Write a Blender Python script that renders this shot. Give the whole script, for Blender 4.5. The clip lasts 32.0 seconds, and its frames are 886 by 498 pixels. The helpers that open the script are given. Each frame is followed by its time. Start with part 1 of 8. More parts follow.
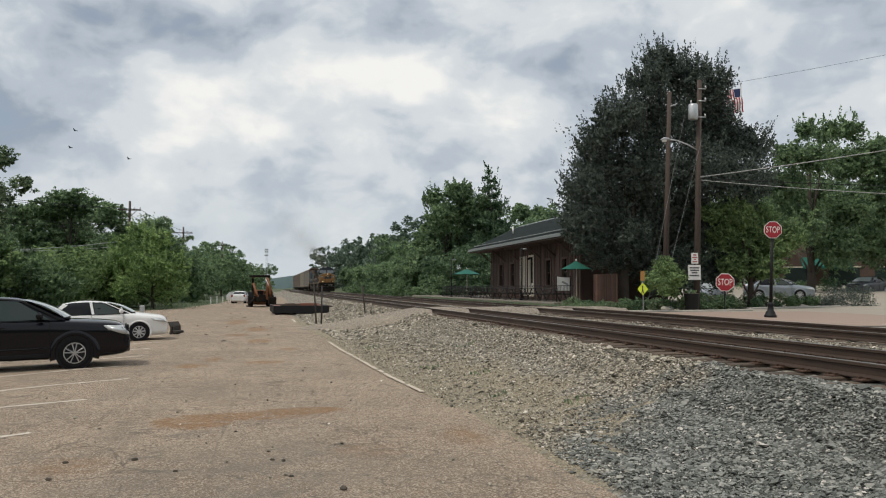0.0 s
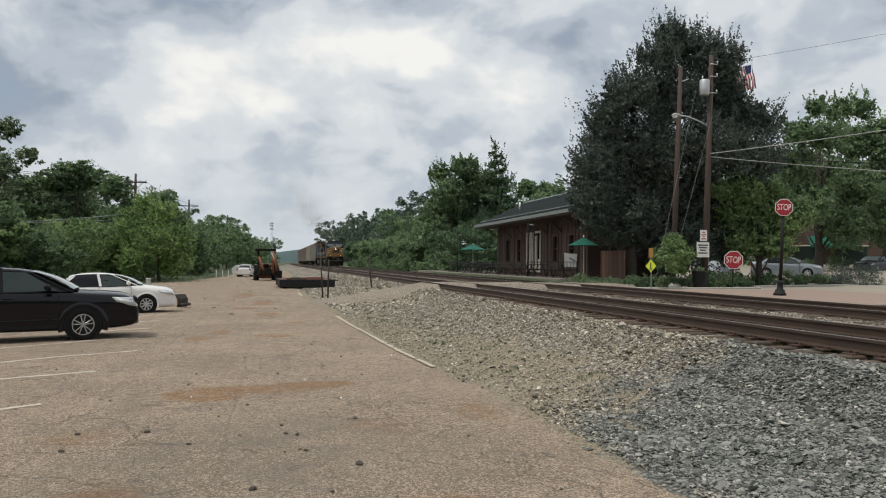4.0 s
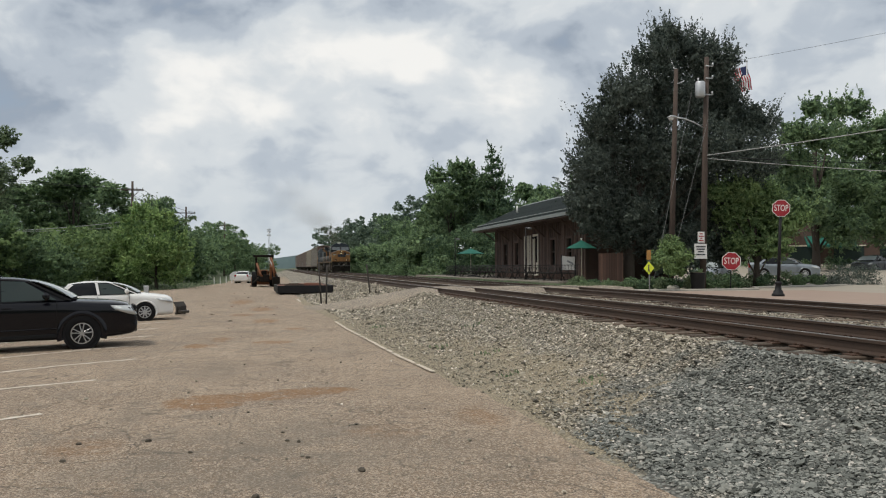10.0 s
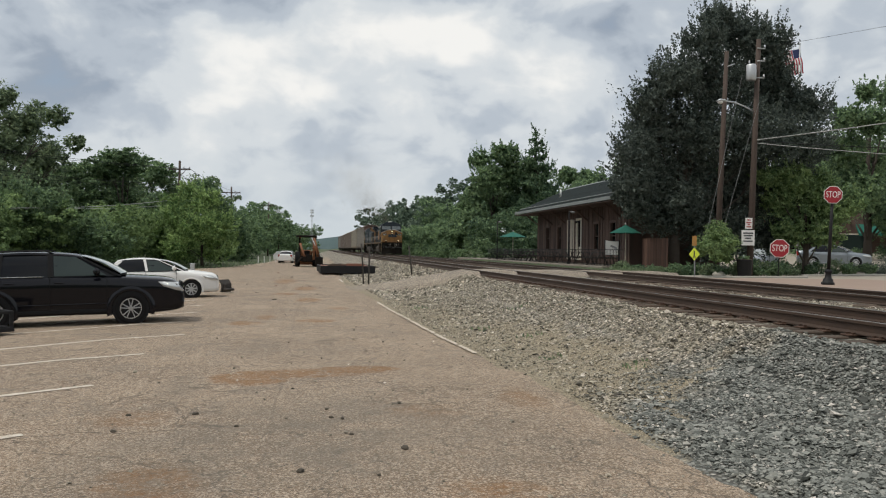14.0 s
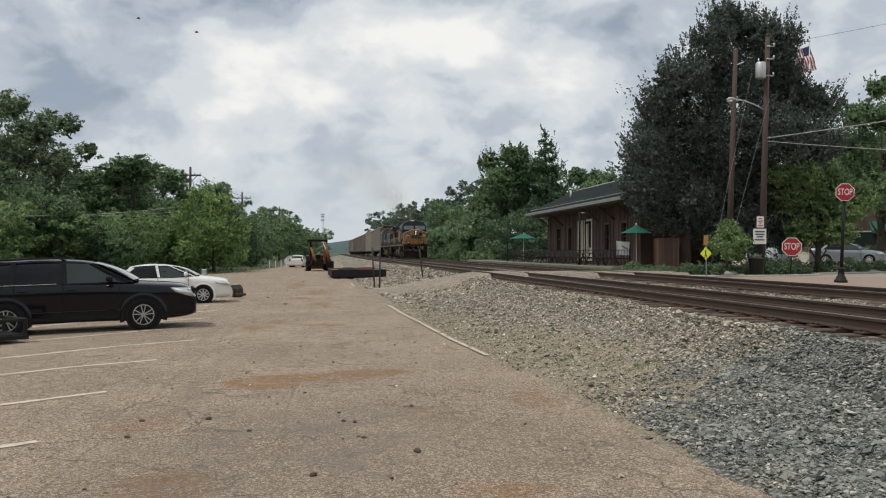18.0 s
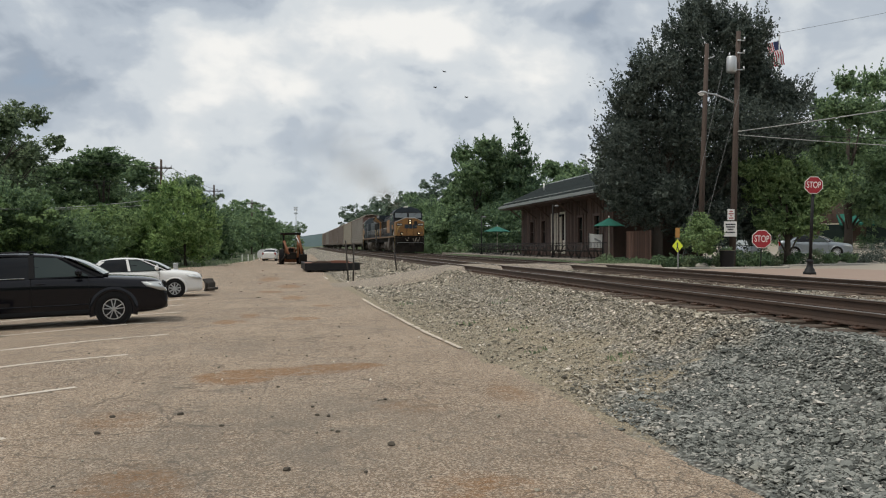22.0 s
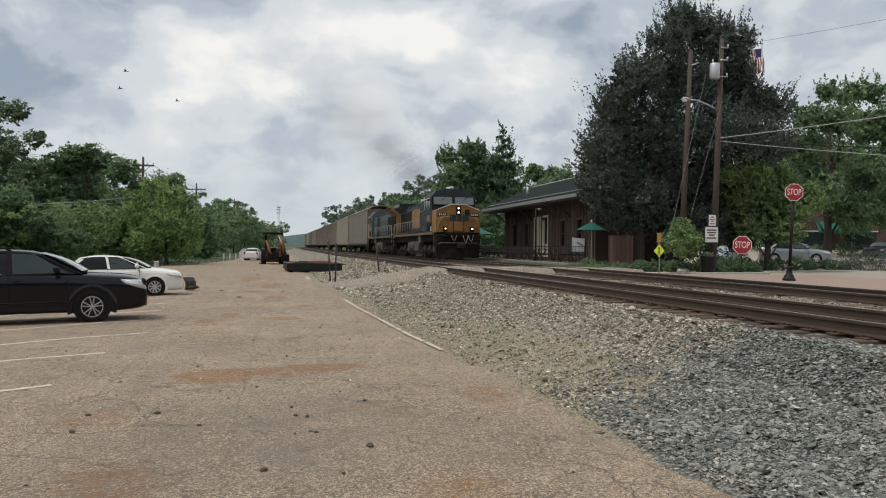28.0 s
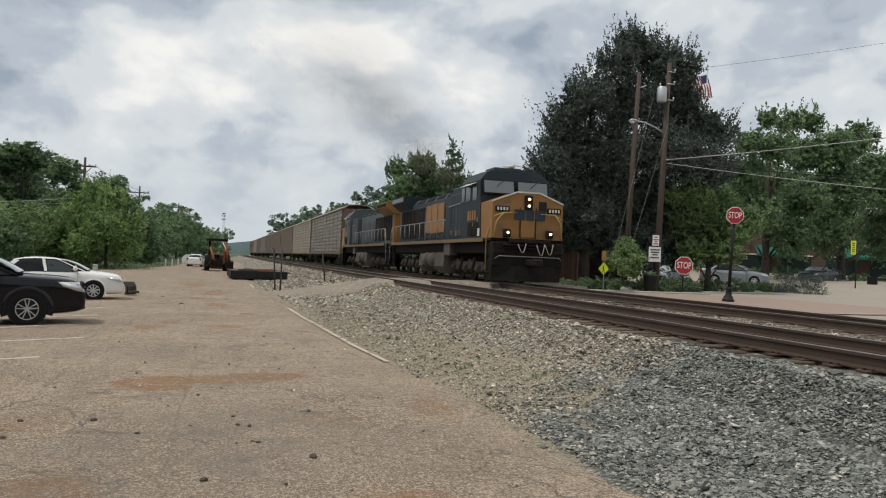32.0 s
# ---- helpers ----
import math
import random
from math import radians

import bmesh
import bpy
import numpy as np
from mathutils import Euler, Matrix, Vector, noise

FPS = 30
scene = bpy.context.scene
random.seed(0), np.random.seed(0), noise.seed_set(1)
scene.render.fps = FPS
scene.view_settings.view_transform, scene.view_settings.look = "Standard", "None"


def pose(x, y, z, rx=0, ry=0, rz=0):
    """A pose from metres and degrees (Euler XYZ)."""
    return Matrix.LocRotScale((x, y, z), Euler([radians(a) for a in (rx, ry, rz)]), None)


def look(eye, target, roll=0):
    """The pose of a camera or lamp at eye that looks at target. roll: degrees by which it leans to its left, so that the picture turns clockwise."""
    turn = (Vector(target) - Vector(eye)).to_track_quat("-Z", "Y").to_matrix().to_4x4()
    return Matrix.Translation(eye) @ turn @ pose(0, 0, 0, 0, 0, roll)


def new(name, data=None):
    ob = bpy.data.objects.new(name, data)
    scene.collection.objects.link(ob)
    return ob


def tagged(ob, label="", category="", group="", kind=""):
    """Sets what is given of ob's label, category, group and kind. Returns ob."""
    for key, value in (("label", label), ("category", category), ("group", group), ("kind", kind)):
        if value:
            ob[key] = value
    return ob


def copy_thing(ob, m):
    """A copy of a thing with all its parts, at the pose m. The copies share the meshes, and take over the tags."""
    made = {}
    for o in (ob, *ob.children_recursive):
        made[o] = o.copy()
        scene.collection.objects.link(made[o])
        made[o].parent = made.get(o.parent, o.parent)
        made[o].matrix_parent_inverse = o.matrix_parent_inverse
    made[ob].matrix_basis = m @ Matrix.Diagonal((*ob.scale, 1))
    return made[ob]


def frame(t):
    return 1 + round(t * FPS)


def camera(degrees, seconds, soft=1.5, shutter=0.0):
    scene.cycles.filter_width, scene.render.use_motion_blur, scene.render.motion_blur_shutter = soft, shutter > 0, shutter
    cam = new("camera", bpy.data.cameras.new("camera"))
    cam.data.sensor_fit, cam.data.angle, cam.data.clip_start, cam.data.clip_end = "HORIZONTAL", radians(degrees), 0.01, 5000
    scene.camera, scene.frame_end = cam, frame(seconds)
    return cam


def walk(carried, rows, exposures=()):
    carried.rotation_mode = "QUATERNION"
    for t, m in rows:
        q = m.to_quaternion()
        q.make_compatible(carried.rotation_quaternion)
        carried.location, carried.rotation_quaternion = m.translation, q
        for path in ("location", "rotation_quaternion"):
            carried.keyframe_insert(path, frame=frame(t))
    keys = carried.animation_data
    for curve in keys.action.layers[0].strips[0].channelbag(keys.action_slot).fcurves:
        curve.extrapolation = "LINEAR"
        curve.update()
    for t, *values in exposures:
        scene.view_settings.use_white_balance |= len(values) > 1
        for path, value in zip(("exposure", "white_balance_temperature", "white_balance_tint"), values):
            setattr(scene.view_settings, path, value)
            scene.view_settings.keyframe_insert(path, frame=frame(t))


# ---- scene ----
cam = camera(55.6, 32.0, soft=1.15)
EYE_ROWS = [
    (0, 0.134, -0.216, 1.882, 92.620, 0.038, -11.844),
    (0.5, 0.077, -0.120, 1.882, 91.875, 0.228, -12.027),
    (1, 0.048, -0.076, 1.877, 90.791, -0.244, -11.495),
    (1.5, 0.045, -0.034, 1.871, 90.579, -0.791, -12.077),
    (2, 0.039, -0.016, 1.862, 90.450, -1.066, -12.417),
    (2.5, 0.026, -0.033, 1.860, 90.732, -1.072, -12.081),
    (3, 0.034, -0.012, 1.859, 90.841, -0.837, -11.898),
    (3.5, 0.039, -0.024, 1.866, 90.908, -0.587, -11.741),
    (5.5, 0.021, -0.041, 1.859, 91.139, -0.544, -11.167),
    (6, 0.025, -0.036, 1.864, 91.502, -0.489, -11.288),
    (6.5, 0.017, -0.051, 1.867, 91.994, -0.332, -11.057),
    (7, 0.011, -0.046, 1.866, 92.234, -0.370, -10.711),
    (7.5, 0.019, -0.041, 1.867, 91.853, -0.001, -10.425),
    (8, 0.019, -0.035, 1.860, 91.355, 0.213, -10.290),
    (8.5, 0.016, -0.044, 1.864, 90.919, -0.034, -10.478),
    (9, 0.013, -0.042, 1.864, 90.629, -0.332, -10.716),
    (9.5, 0.010, -0.039, 1.869, 90.634, -0.381, -10.836),
    (10, 0.013, -0.034, 1.876, 91.231, 0.160, -11.708),
    (10.5, 0.013, -0.029, 1.896, 91.537, 0.746, -12.555),
    (11, 0.019, 0.006, 1.892, 91.753, -0.127, -12.631),
    (11.5, 0.014, 0.035, 1.877, 91.158, -1.367, -12.914),
    (12, 0.015, 0.028, 1.874, 90.535, -1.469, -11.928),
    (12.5, 0.023, 0.026, 1.861, 90.430, -0.600, -11.378),
    (13, 0.011, 0.005, 1.858, 89.587, -0.753, -10.345),
    (13.5, -0.008, -0.001, 1.846, 89.570, -1.055, -9.419),
    (14, -0.023, 0.005, 1.846, 90.053, -0.749, -8.889),
    (14.5, -0.021, 0.013, 1.845, 90.370, -0.368, -9.496),
    (16.5, -0.017, -0.001, 1.857, 91.121, 0.338, -7.889),
    (17, -0.014, 0.002, 1.853, 91.214, 0.552, -7.956),
    (17.5, -0.014, -0.001, 1.853, 91.035, 0.301, -8.165),
    (18, -0.017, -0.006, 1.847, 90.223, -0.030, -8.160),
    (18.5, -0.015, -0.005, 1.846, 89.771, 0.130, -8.000),
    (19, -0.014, 0.019, 1.841, 89.973, -0.130, -8.093),
    (19.5, -0.015, -0.005, 1.847, 90.185, -0.443, -8.647),
    (20, -0.014, 0.003, 1.836, 89.928, -0.646, -9.030),
    (20.5, -0.013, 0.016, 1.842, 89.600, -0.476, -9.268),
    (21, -0.020, 0.014, 1.840, 89.478, -0.219, -9.940),
    (21.5, -0.019, 0.020, 1.845, 89.898, 0.027, -9.924),
    (22, -0.013, 0.015, 1.847, 89.747, 0.089, -9.941),
    (22.5, -0.011, 0.028, 1.845, 89.381, -0.003, -10.017),
    (23, 0.000, 0.000, 1.850, 89.133, -0.000, -10.028),
    (23.5, -0.005, 0.029, 1.845, 88.938, -0.176, -10.066),
    (24, -0.009, 0.020, 1.850, 89.376, 0.140, -9.778),
    (24.5, -0.001, 0.032, 1.848, 89.937, 0.256, -9.767),
    (25, 0.000, 0.024, 1.844, 89.880, 0.035, -10.128),
    (25.5, 0.007, 0.018, 1.844, 89.556, -0.349, -10.469),
    (27.5, 0.013, 0.007, 1.836, 89.734, -0.812, -11.034),
    (28, 0.004, 0.028, 1.840, 89.888, -0.685, -11.098),
    (28.5, 0.005, 0.025, 1.840, 90.253, -0.335, -11.311),
    (29, -0.002, 0.022, 1.845, 90.450, -0.399, -10.685),
    (29.5, -0.006, 0.031, 1.844, 90.697, -0.916, -10.752),
    (30, -0.010, 0.029, 1.837, 90.400, -1.467, -11.288),
    (30.5, -0.014, 0.039, 1.831, 90.068, -2.163, -12.009),
    (31, -0.028, 0.042, 1.827, 90.217, -2.311, -12.576),
    (31.5, -0.023, 0.033, 1.835, 90.459, -2.144, -13.509),
    (32, -0.029, 0.040, 1.831, 90.843, -2.388, -14.746),
]
walk(cam, [(t, pose(x, y, z, rx, ry, rz)) for t, x, y, z, rx, ry, rz in EYE_ROWS], [(0, 0.0), (32, 0.0)])

# ---- light: a bright, broken overcast sky with a high hazy sun ----
SUN_EL, SUN_AZ = 62, -105      # degrees; azimuth from +y towards +x


def node(nt, kind, x=0, **kw):
    n = nt.nodes.new(kind)
    n.location.x = x
    for k, v in kw.items():
        if k in n.inputs:
            n.inputs[k].default_value = v
    return n


def math_node(nt, op, a, b=None, clamp=False):
    n = nt.nodes.new("ShaderNodeMath")
    n.operation, n.use_clamp = op, clamp
    for i, v in enumerate((a, b)):
        if v is None:
            continue
        if isinstance(v, (int, float)):
            n.inputs[i].default_value = v
        else:
            nt.links.new(v, n.inputs[i])
    return n.outputs[0]


def mix_col(nt, fac, a, b, blend="MIX"):
    n = nt.nodes.new("ShaderNodeMix")
    n.data_type, n.blend_type = "RGBA", blend
    for sock, v in ((n.inputs[0], fac), (n.inputs[6], a), (n.inputs[7], b)):
        if isinstance(v, (int, float)):
            sock.default_value = v
        elif isinstance(v, (tuple, list)):
            sock.default_value = (*v[:3], 1)
        else:
            nt.links.new(v, sock)
    return n.outputs[2]


def ramp(nt, fac, stops, smooth=True):
    n = nt.nodes.new("ShaderNodeValToRGB")
    n.color_ramp.interpolation = "EASE" if smooth else "LINEAR"
    e = n.color_ramp.elements
    while len(e) < len(stops):
        e.new(0.5)
    for el, (p, c) in zip(e, stops):
        el.position = p
        el.color = (c, c, c, 1) if isinstance(c, (int, float)) else (*c, 1)
    nt.links.new(fac, n.inputs[0])
    return n.outputs[0]


def noise_tex(nt, vec, scale, detail=4, rough=0.55, distort=0.0):
    n = nt.nodes.new("ShaderNodeTexNoise")
    n.inputs["Scale"].default_value, n.inputs["Detail"].default_value = scale, detail
    n.inputs["Roughness"].default_value, n.inputs["Distortion"].default_value = rough, distort
    nt.links.new(vec, n.inputs["Vector"])
    return n.outputs["Fac"]


CLOUDS = [(-6.6, 16.7, 10.0, 1.7, -0.15), (-15.5, 11.0, 5.8, 2.1, -0.09), (5.0, 16.5, 2.9, 1.5, -0.07), (-7.6, 13.6, 3.5, 1.2, 0.08), (-4.0, 12.3, 3.1, 1.7, 0.10), (-1.0, 10.2, 3.1, 1.2, 0.09), (4.3, 13.9, 4.2, 2.3, 0.07), (-6.4, 9.9, 2.1, 1.0, 0.08), (-9.2, 8.3, 7.3, 1.1, -0.07), (-1.3, 7.0, 8.9, 1.3, -0.045), (10.1, 13.7, 2.7, 2.7, 0.06), (15.5, 11.6, 4.2, 1.9, 0.08), (19.3, 14.9, 4.6, 1.5, -0.09), (32.0, 16.5, 3.5, 1.2, 0.07), (35.0, 13.0, 3.5, 1.5, -0.06), (5.8, 10.2, 3.5, 1.3, 0.05), (11.2, 16.6, 3.5, 1.5, -0.05), (34, 14.5, 6, 3, -0.06)]


def make_world():
    w = bpy.data.worlds.new("sky")
    scene.world = w
    w.use_nodes = True
    nt = w.node_tree
    nt.nodes.clear()
    out, bg = nt.nodes.new("ShaderNodeOutputWorld"), nt.nodes.new("ShaderNodeBackground")
    sky = nt.nodes.new("ShaderNodeTexSky")
    sky.sky_type, sky.sun_disc = "NISHITA", False
    sky.sun_elevation, sky.sun_rotation = radians(SUN_EL), radians(SUN_AZ)
    tc = nt.nodes.new("ShaderNodeTexCoord")
    sep = nt.nodes.new("ShaderNodeSeparateXYZ")
    nt.links.new(tc.outputs["Generated"], sep.inputs[0])
    z = math_node(nt, "MAXIMUM", sep.outputs[2], 0.0)
    # lumpy clouds, flattened towards the horizon
    mp = nt.nodes.new("ShaderNodeMapping")
    mp.inputs["Scale"].default_value, mp.inputs["Location"].default_value = (1.0, 1.0, 1.55), (0.37, 1.9, 0.4)
    nt.links.new(tc.outputs["Generated"], mp.inputs[0])
    big, mid, fine = noise_tex(nt, mp.outputs[0], 4.2, 3, 0.45, 0.0), noise_tex(nt, mp.outputs[0], 10, 7, 0.48, 0.35), noise_tex(nt, mp.outputs[0], 26, 5, 0.5, 0.5)
    lump = math_node(nt, "ADD", math_node(nt, "MULTIPLY", big, 0.38), math_node(nt, "ADD", math_node(nt, "MULTIPLY", mid, 0.48), math_node(nt, "MULTIPLY", fine, 0.14)))
    az = math_node(nt, "ARCTAN2", sep.outputs[0], sep.outputs[1])
    el = math_node(nt, "ARCSINE", sep.outputs[2])
    # cloud masses: azimuth, elevation, half-widths (degrees), thickness
    for a0, e0, wa, we, k in CLOUDS:
        dx = math_node(nt, "DIVIDE", math_node(nt, "SUBTRACT", az, radians(a0)), radians(wa))
        dy = math_node(nt, "DIVIDE", math_node(nt, "SUBTRACT", el, radians(e0)), radians(we))
        r2 = math_node(nt, "ADD", math_node(nt, "MULTIPLY", dx, dx), math_node(nt, "MULTIPLY", dy, dy))
        lump = math_node(nt, "ADD", lump, math_node(nt, "MULTIPLY", math_node(nt, "EXPONENT", math_node(nt, "MULTIPLY", r2, -1.0)), k))
    cloud = ramp(nt, lump, [(0.33, (0.33, 0.385, 0.46)), (0.425, (0.48, 0.535, 0.60)), (0.515, (0.66, 0.70, 0.73)), (0.65, (0.90, 0.895, 0.87))])
    cover = ramp(nt, lump, [(0.26, 0.6), (0.36, 1.0)])
    blue = mix_col(nt, 1.0, sky.outputs[0], (0.10, 0.10, 0.10), "MULTIPLY")
    both = mix_col(nt, cover, blue, cloud)
    haze = ramp(nt, z, [(0.0, 1.0), (0.14, 0.0)])
    col = mix_col(nt, math_node(nt, "MULTIPLY", haze, 0.7), both, (0.56, 0.62, 0.66))
    nt.links.new(col, bg.inputs[0])
    bg.inputs[1].default_value = 1.0
    nt.links.new(bg.outputs[0], out.inputs[0])


make_world()
sun = new("sun", bpy.data.lights.new("sun", "SUN"))
sun.data.energy, sun.data.angle, sun.data.color = 1.9, radians(7), (1.0, 0.95, 0.86)
sx, sy, sz = math.sin(radians(SUN_AZ)) * math.cos(radians(SUN_EL)), math.cos(radians(SUN_AZ)) * math.cos(radians(SUN_EL)), math.sin(radians(SUN_EL))
sun.matrix_world = look((sx * 50, sy * 50, sz * 50), (0, 0, 0))


# ---- materials ----
def mat(name, col, col2=None, rough=0.7, metal=0.0, scale=3.0, fine=40.0, mix=0.6, bump=0.15, space="Object", coat=0.0, island=0.0, spec=0.5, obj_rand=0.0):
    """Two scales of variation between col and col2, with a fine bump."""
    m = bpy.data.materials.new(name)
    m.use_nodes = True
    nt = m.node_tree
    b = nt.nodes["Principled BSDF"]
    b.inputs["Roughness"].default_value, b.inputs["Metallic"].default_value = rough, metal
    b.inputs["Coat Weight"].default_value, b.inputs["Specular IOR Level"].default_value = coat, spec
    col2 = col2 or tuple(c * 0.75 for c in col)
    if space == "World":
        vec = nt.nodes.new("ShaderNodeNewGeometry").outputs["Position"]
    else:
        vec = nt.nodes.new("ShaderNodeTexCoord").outputs["Object"]
    n1, n2 = noise_tex(nt, vec, scale, 5, 0.6), noise_tex(nt, vec, fine, 3, 0.6)
    f = math_node(nt, "ADD", math_node(nt, "MULTIPLY", n1, 0.6), math_node(nt, "MULTIPLY", n2, 0.4))
    fac = ramp(nt, f, [(0.5 - 0.2, 0.0), (0.5 + 0.2, mix)])
    c = mix_col(nt, fac, col, col2)
    if island or obj_rand:
        r = nt.nodes.new("ShaderNodeNewGeometry").outputs["Random Per Island"] if island else nt.nodes.new("ShaderNodeObjectInfo").outputs["Random"]
        k = island or obj_rand
        lo, hi = 1 - k, 1 + k
        v = math_node(nt, "ADD", math_node(nt, "MULTIPLY", r, hi - lo), lo)
        hs = nt.nodes.new("ShaderNodeHueSaturation")
        nt.links.new(v, hs.inputs["Value"])
        nt.links.new(c, hs.inputs["Color"])
        c = hs.outputs[0]
    nt.links.new(c, b.inputs["Base Color"])
    if bump:
        bp = nt.nodes.new("ShaderNodeBump")
        bp.inputs["Strength"].default_value, bp.inputs["Distance"].default_value = bump, 0.02
        nt.links.new(n2, bp.inputs["Height"])
        nt.links.new(bp.outputs[0], b.inputs["Normal"])
    return m


def leaf_mat(name, dark, light, trans=0.25):
    m = bpy.data.materials.new(name)
    m.use_nodes = True
    nt = m.node_tree
    b = nt.nodes["Principled BSDF"]
    g = nt.nodes.new("ShaderNodeNewGeometry")
    n = noise_tex(nt, g.outputs["Position"], 0.5, 3)
    f = math_node(nt, "ADD", math_node(nt, "MULTIPLY", n, 0.6), math_node(nt, "MULTIPLY", g.outputs["Random Per Island"], 0.5))
    c = mix_col(nt, ramp(nt, f, [(0.3, 0.0), (0.8, 1.0)]), dark, light)
    nt.links.new(c, b.inputs["Base Color"])
    b.inputs["Roughness"].default_value, b.inputs["Specular IOR Level"].default_value = 0.8, 0.08
    tr, mx = nt.nodes.new("ShaderNodeBsdfTranslucent"), nt.nodes.new("ShaderNodeMixShader")
    nt.links.new(c, tr.inputs[0])
    mx.inputs[0].default_value = trans
    nt.links.new(b.outputs[0], mx.inputs[1])
    nt.links.new(tr.outputs[0], mx.inputs[2])
    nt.links.new(mx.outputs[0], nt.nodes["Material Output"].inputs[0])
    return m


def glow(name, col, power):
    m = bpy.data.materials.new(name)
    m.use_nodes = True
    b = m.node_tree.nodes["Principled BSDF"]
    b.inputs["Base Color"].default_value = (*col, 1)
    b.inputs["Emission Color"].default_value, b.inputs["Emission Strength"].default_value = (*col, 1), power
    return m


def glass(name, col=(0.02, 0.025, 0.03), rough=0.05, spec=0.5):
    m = bpy.data.materials.new(name)
    m.use_nodes = True
    b = m.node_tree.nodes["Principled BSDF"]
    b.inputs["Base Color"].default_value, b.inputs["Roughness"].default_value = (*col, 1), rough
    b.inputs["Specular IOR Level"].default_value = spec
    return m


# ---- mesh building ----
class Shape:
    """Collects faces of one mesh part."""

    def __init__(self):
        self.v, self.f, self.s = [], [], []

    def add(self, vs, fs, smooth=False):
        o = len(self.v)
        self.v += [tuple(p) for p in vs]
        self.f += [tuple(i + o for i in q) for q in fs]
        self.s += [smooth] * len(fs)
        return self

    def box(self, c, d, b=0.0, m=None):
        """A box with its edges bevelled by b; c: centre, d: size."""
        hx, hy, hz = d[0] / 2, d[1] / 2, d[2] / 2
        b = min(b, hx * 0.9, hy * 0.9, hz * 0.9)
        cs = [(i, j, k) for i in (-1, 1) for j in (-1, 1) for k in (-1, 1)]
        if b <= 0:
            vs = [(i * hx, j * hy, k * hz) for i, j, k in cs]
            fs = [(0, 1, 3, 2), (4, 6, 7, 5), (0, 4, 5, 1), (2, 3, 7, 6), (0, 2, 6, 4), (1, 5, 7, 3)]
        else:
            vs, ix = [], {}
            for q in cs:
                for ax in range(3):
                    p = [q[a] * ((hx, hy, hz)[a] - (0 if a == ax else b)) for a in range(3)]
                    ix[q, ax] = len(vs)
                    vs.append(p)
            fs = []
            for ax in range(3):
                u, w = [(1, 2), (2, 0), (0, 1)][ax]
                for s in (-1, 1):
                    ring = []
                    for du, dw in ((-1, -1), (1, -1), (1, 1), (-1, 1)):
                        q = [0, 0, 0]
                        q[ax], q[u], q[w] = s, du, dw
                        ring.append(ix[tuple(q), ax])
                    fs.append(tuple(ring if s > 0 else ring[::-1]))
                for du in (-1, 1):
                    for dw in (-1, 1):
                        q0, q1 = [0, 0, 0], [0, 0, 0]
                        q0[ax], q1[ax] = -1, 1
                        q0[u] = q1[u] = du
                        q0[w] = q1[w] = dw
                        r = (ix[tuple(q0), u], ix[tuple(q1), u], ix[tuple(q1), w], ix[tuple(q0), w])
                        fs.append(r if du * dw > 0 else r[::-1])
            for q in cs:
                r = (ix[q, 0], ix[q, 1], ix[q, 2])
                fs.append(r if q[0] * q[1] * q[2] > 0 else r[::-1])
        m = m or Matrix()
        return self.add([m @ Vector(p) + Vector(c) for p in vs], fs)

    def tube(self, pts, rad, n=8, caps=True, smooth=True):
        """A round tube along pts; rad: one radius, or one for each point."""
        pts = [Vector(p) for p in pts]
        rad = rad if isinstance(rad, (list, tuple)) else [rad] * len(pts)
        vs, fs, up = [], [], None
        for i, p in enumerate(pts):
            d = (pts[min(i + 1, len(pts) - 1)] - pts[max(i - 1, 0)]).normalized()
            if up is None:
                up = Vector((0, 0, 1)) if abs(d.z) < 0.9 else Vector((1, 0, 0))
            a = d.cross(up).normalized()
            bb = d.cross(a).normalized()
            for k in range(n):
                t = 2 * math.pi * k / n
                vs.append(p + (a * math.cos(t) + bb * math.sin(t)) * rad[i])
        for i in range(len(pts) - 1):
            for k in range(n):
                k2 = (k + 1) % n
                fs.append((i * n + k, i * n + k2, (i + 1) * n + k2, (i + 1) * n + k))
        self.add(vs, fs, smooth)
        if caps:
            o = len(self.v) - len(vs)
            self.f += [tuple(o + k for k in range(n))[::-1], tuple(o + (len(pts) - 1) * n + k for k in range(n))]
            self.s += [False, False]
        return self

    def prism(self, prof, a, b, axis="x", smooth=False):
        """A polygon drawn out from a to b. axis x: prof in (y, z); y: in (x, z); z: in (x, y)."""
        put = {"x": lambda h, p: (h, p[0], p[1]), "y": lambda h, p: (p[0], h, p[1]), "z": lambda h, p: (p[0], p[1], h)}[axis]
        n = len(prof)
        vs = [put(a, p) for p in prof] + [put(b, p) for p in prof]
        self.add(vs, [tuple(range(n))[::-1], tuple(range(n, 2 * n))])
        self.add(vs, [(i, (i + 1) % n, n + (i + 1) % n, n + i) for i in range(n)], smooth)
        return self

    def loft(self, rings, smooth=True, closed=True, caps=True):
        n = len(rings[0])
        vs = [p for r in rings for p in r]
        fs = []
        for i in range(len(rings) - 1):
            for k in range(n if closed else n - 1):
                k2 = (k + 1) % n
                fs.append((i * n + k, i * n + k2, (i + 1) * n + k2, (i + 1) * n + k))
        o = len(self.v)
        self.add(vs, fs, smooth)
        if caps and closed:
            self.f += [tuple(o + k for k in range(n))[::-1], tuple(o + (len(rings) - 1) * n + k for k in range(n))]
            self.s += [False, False]
        return self

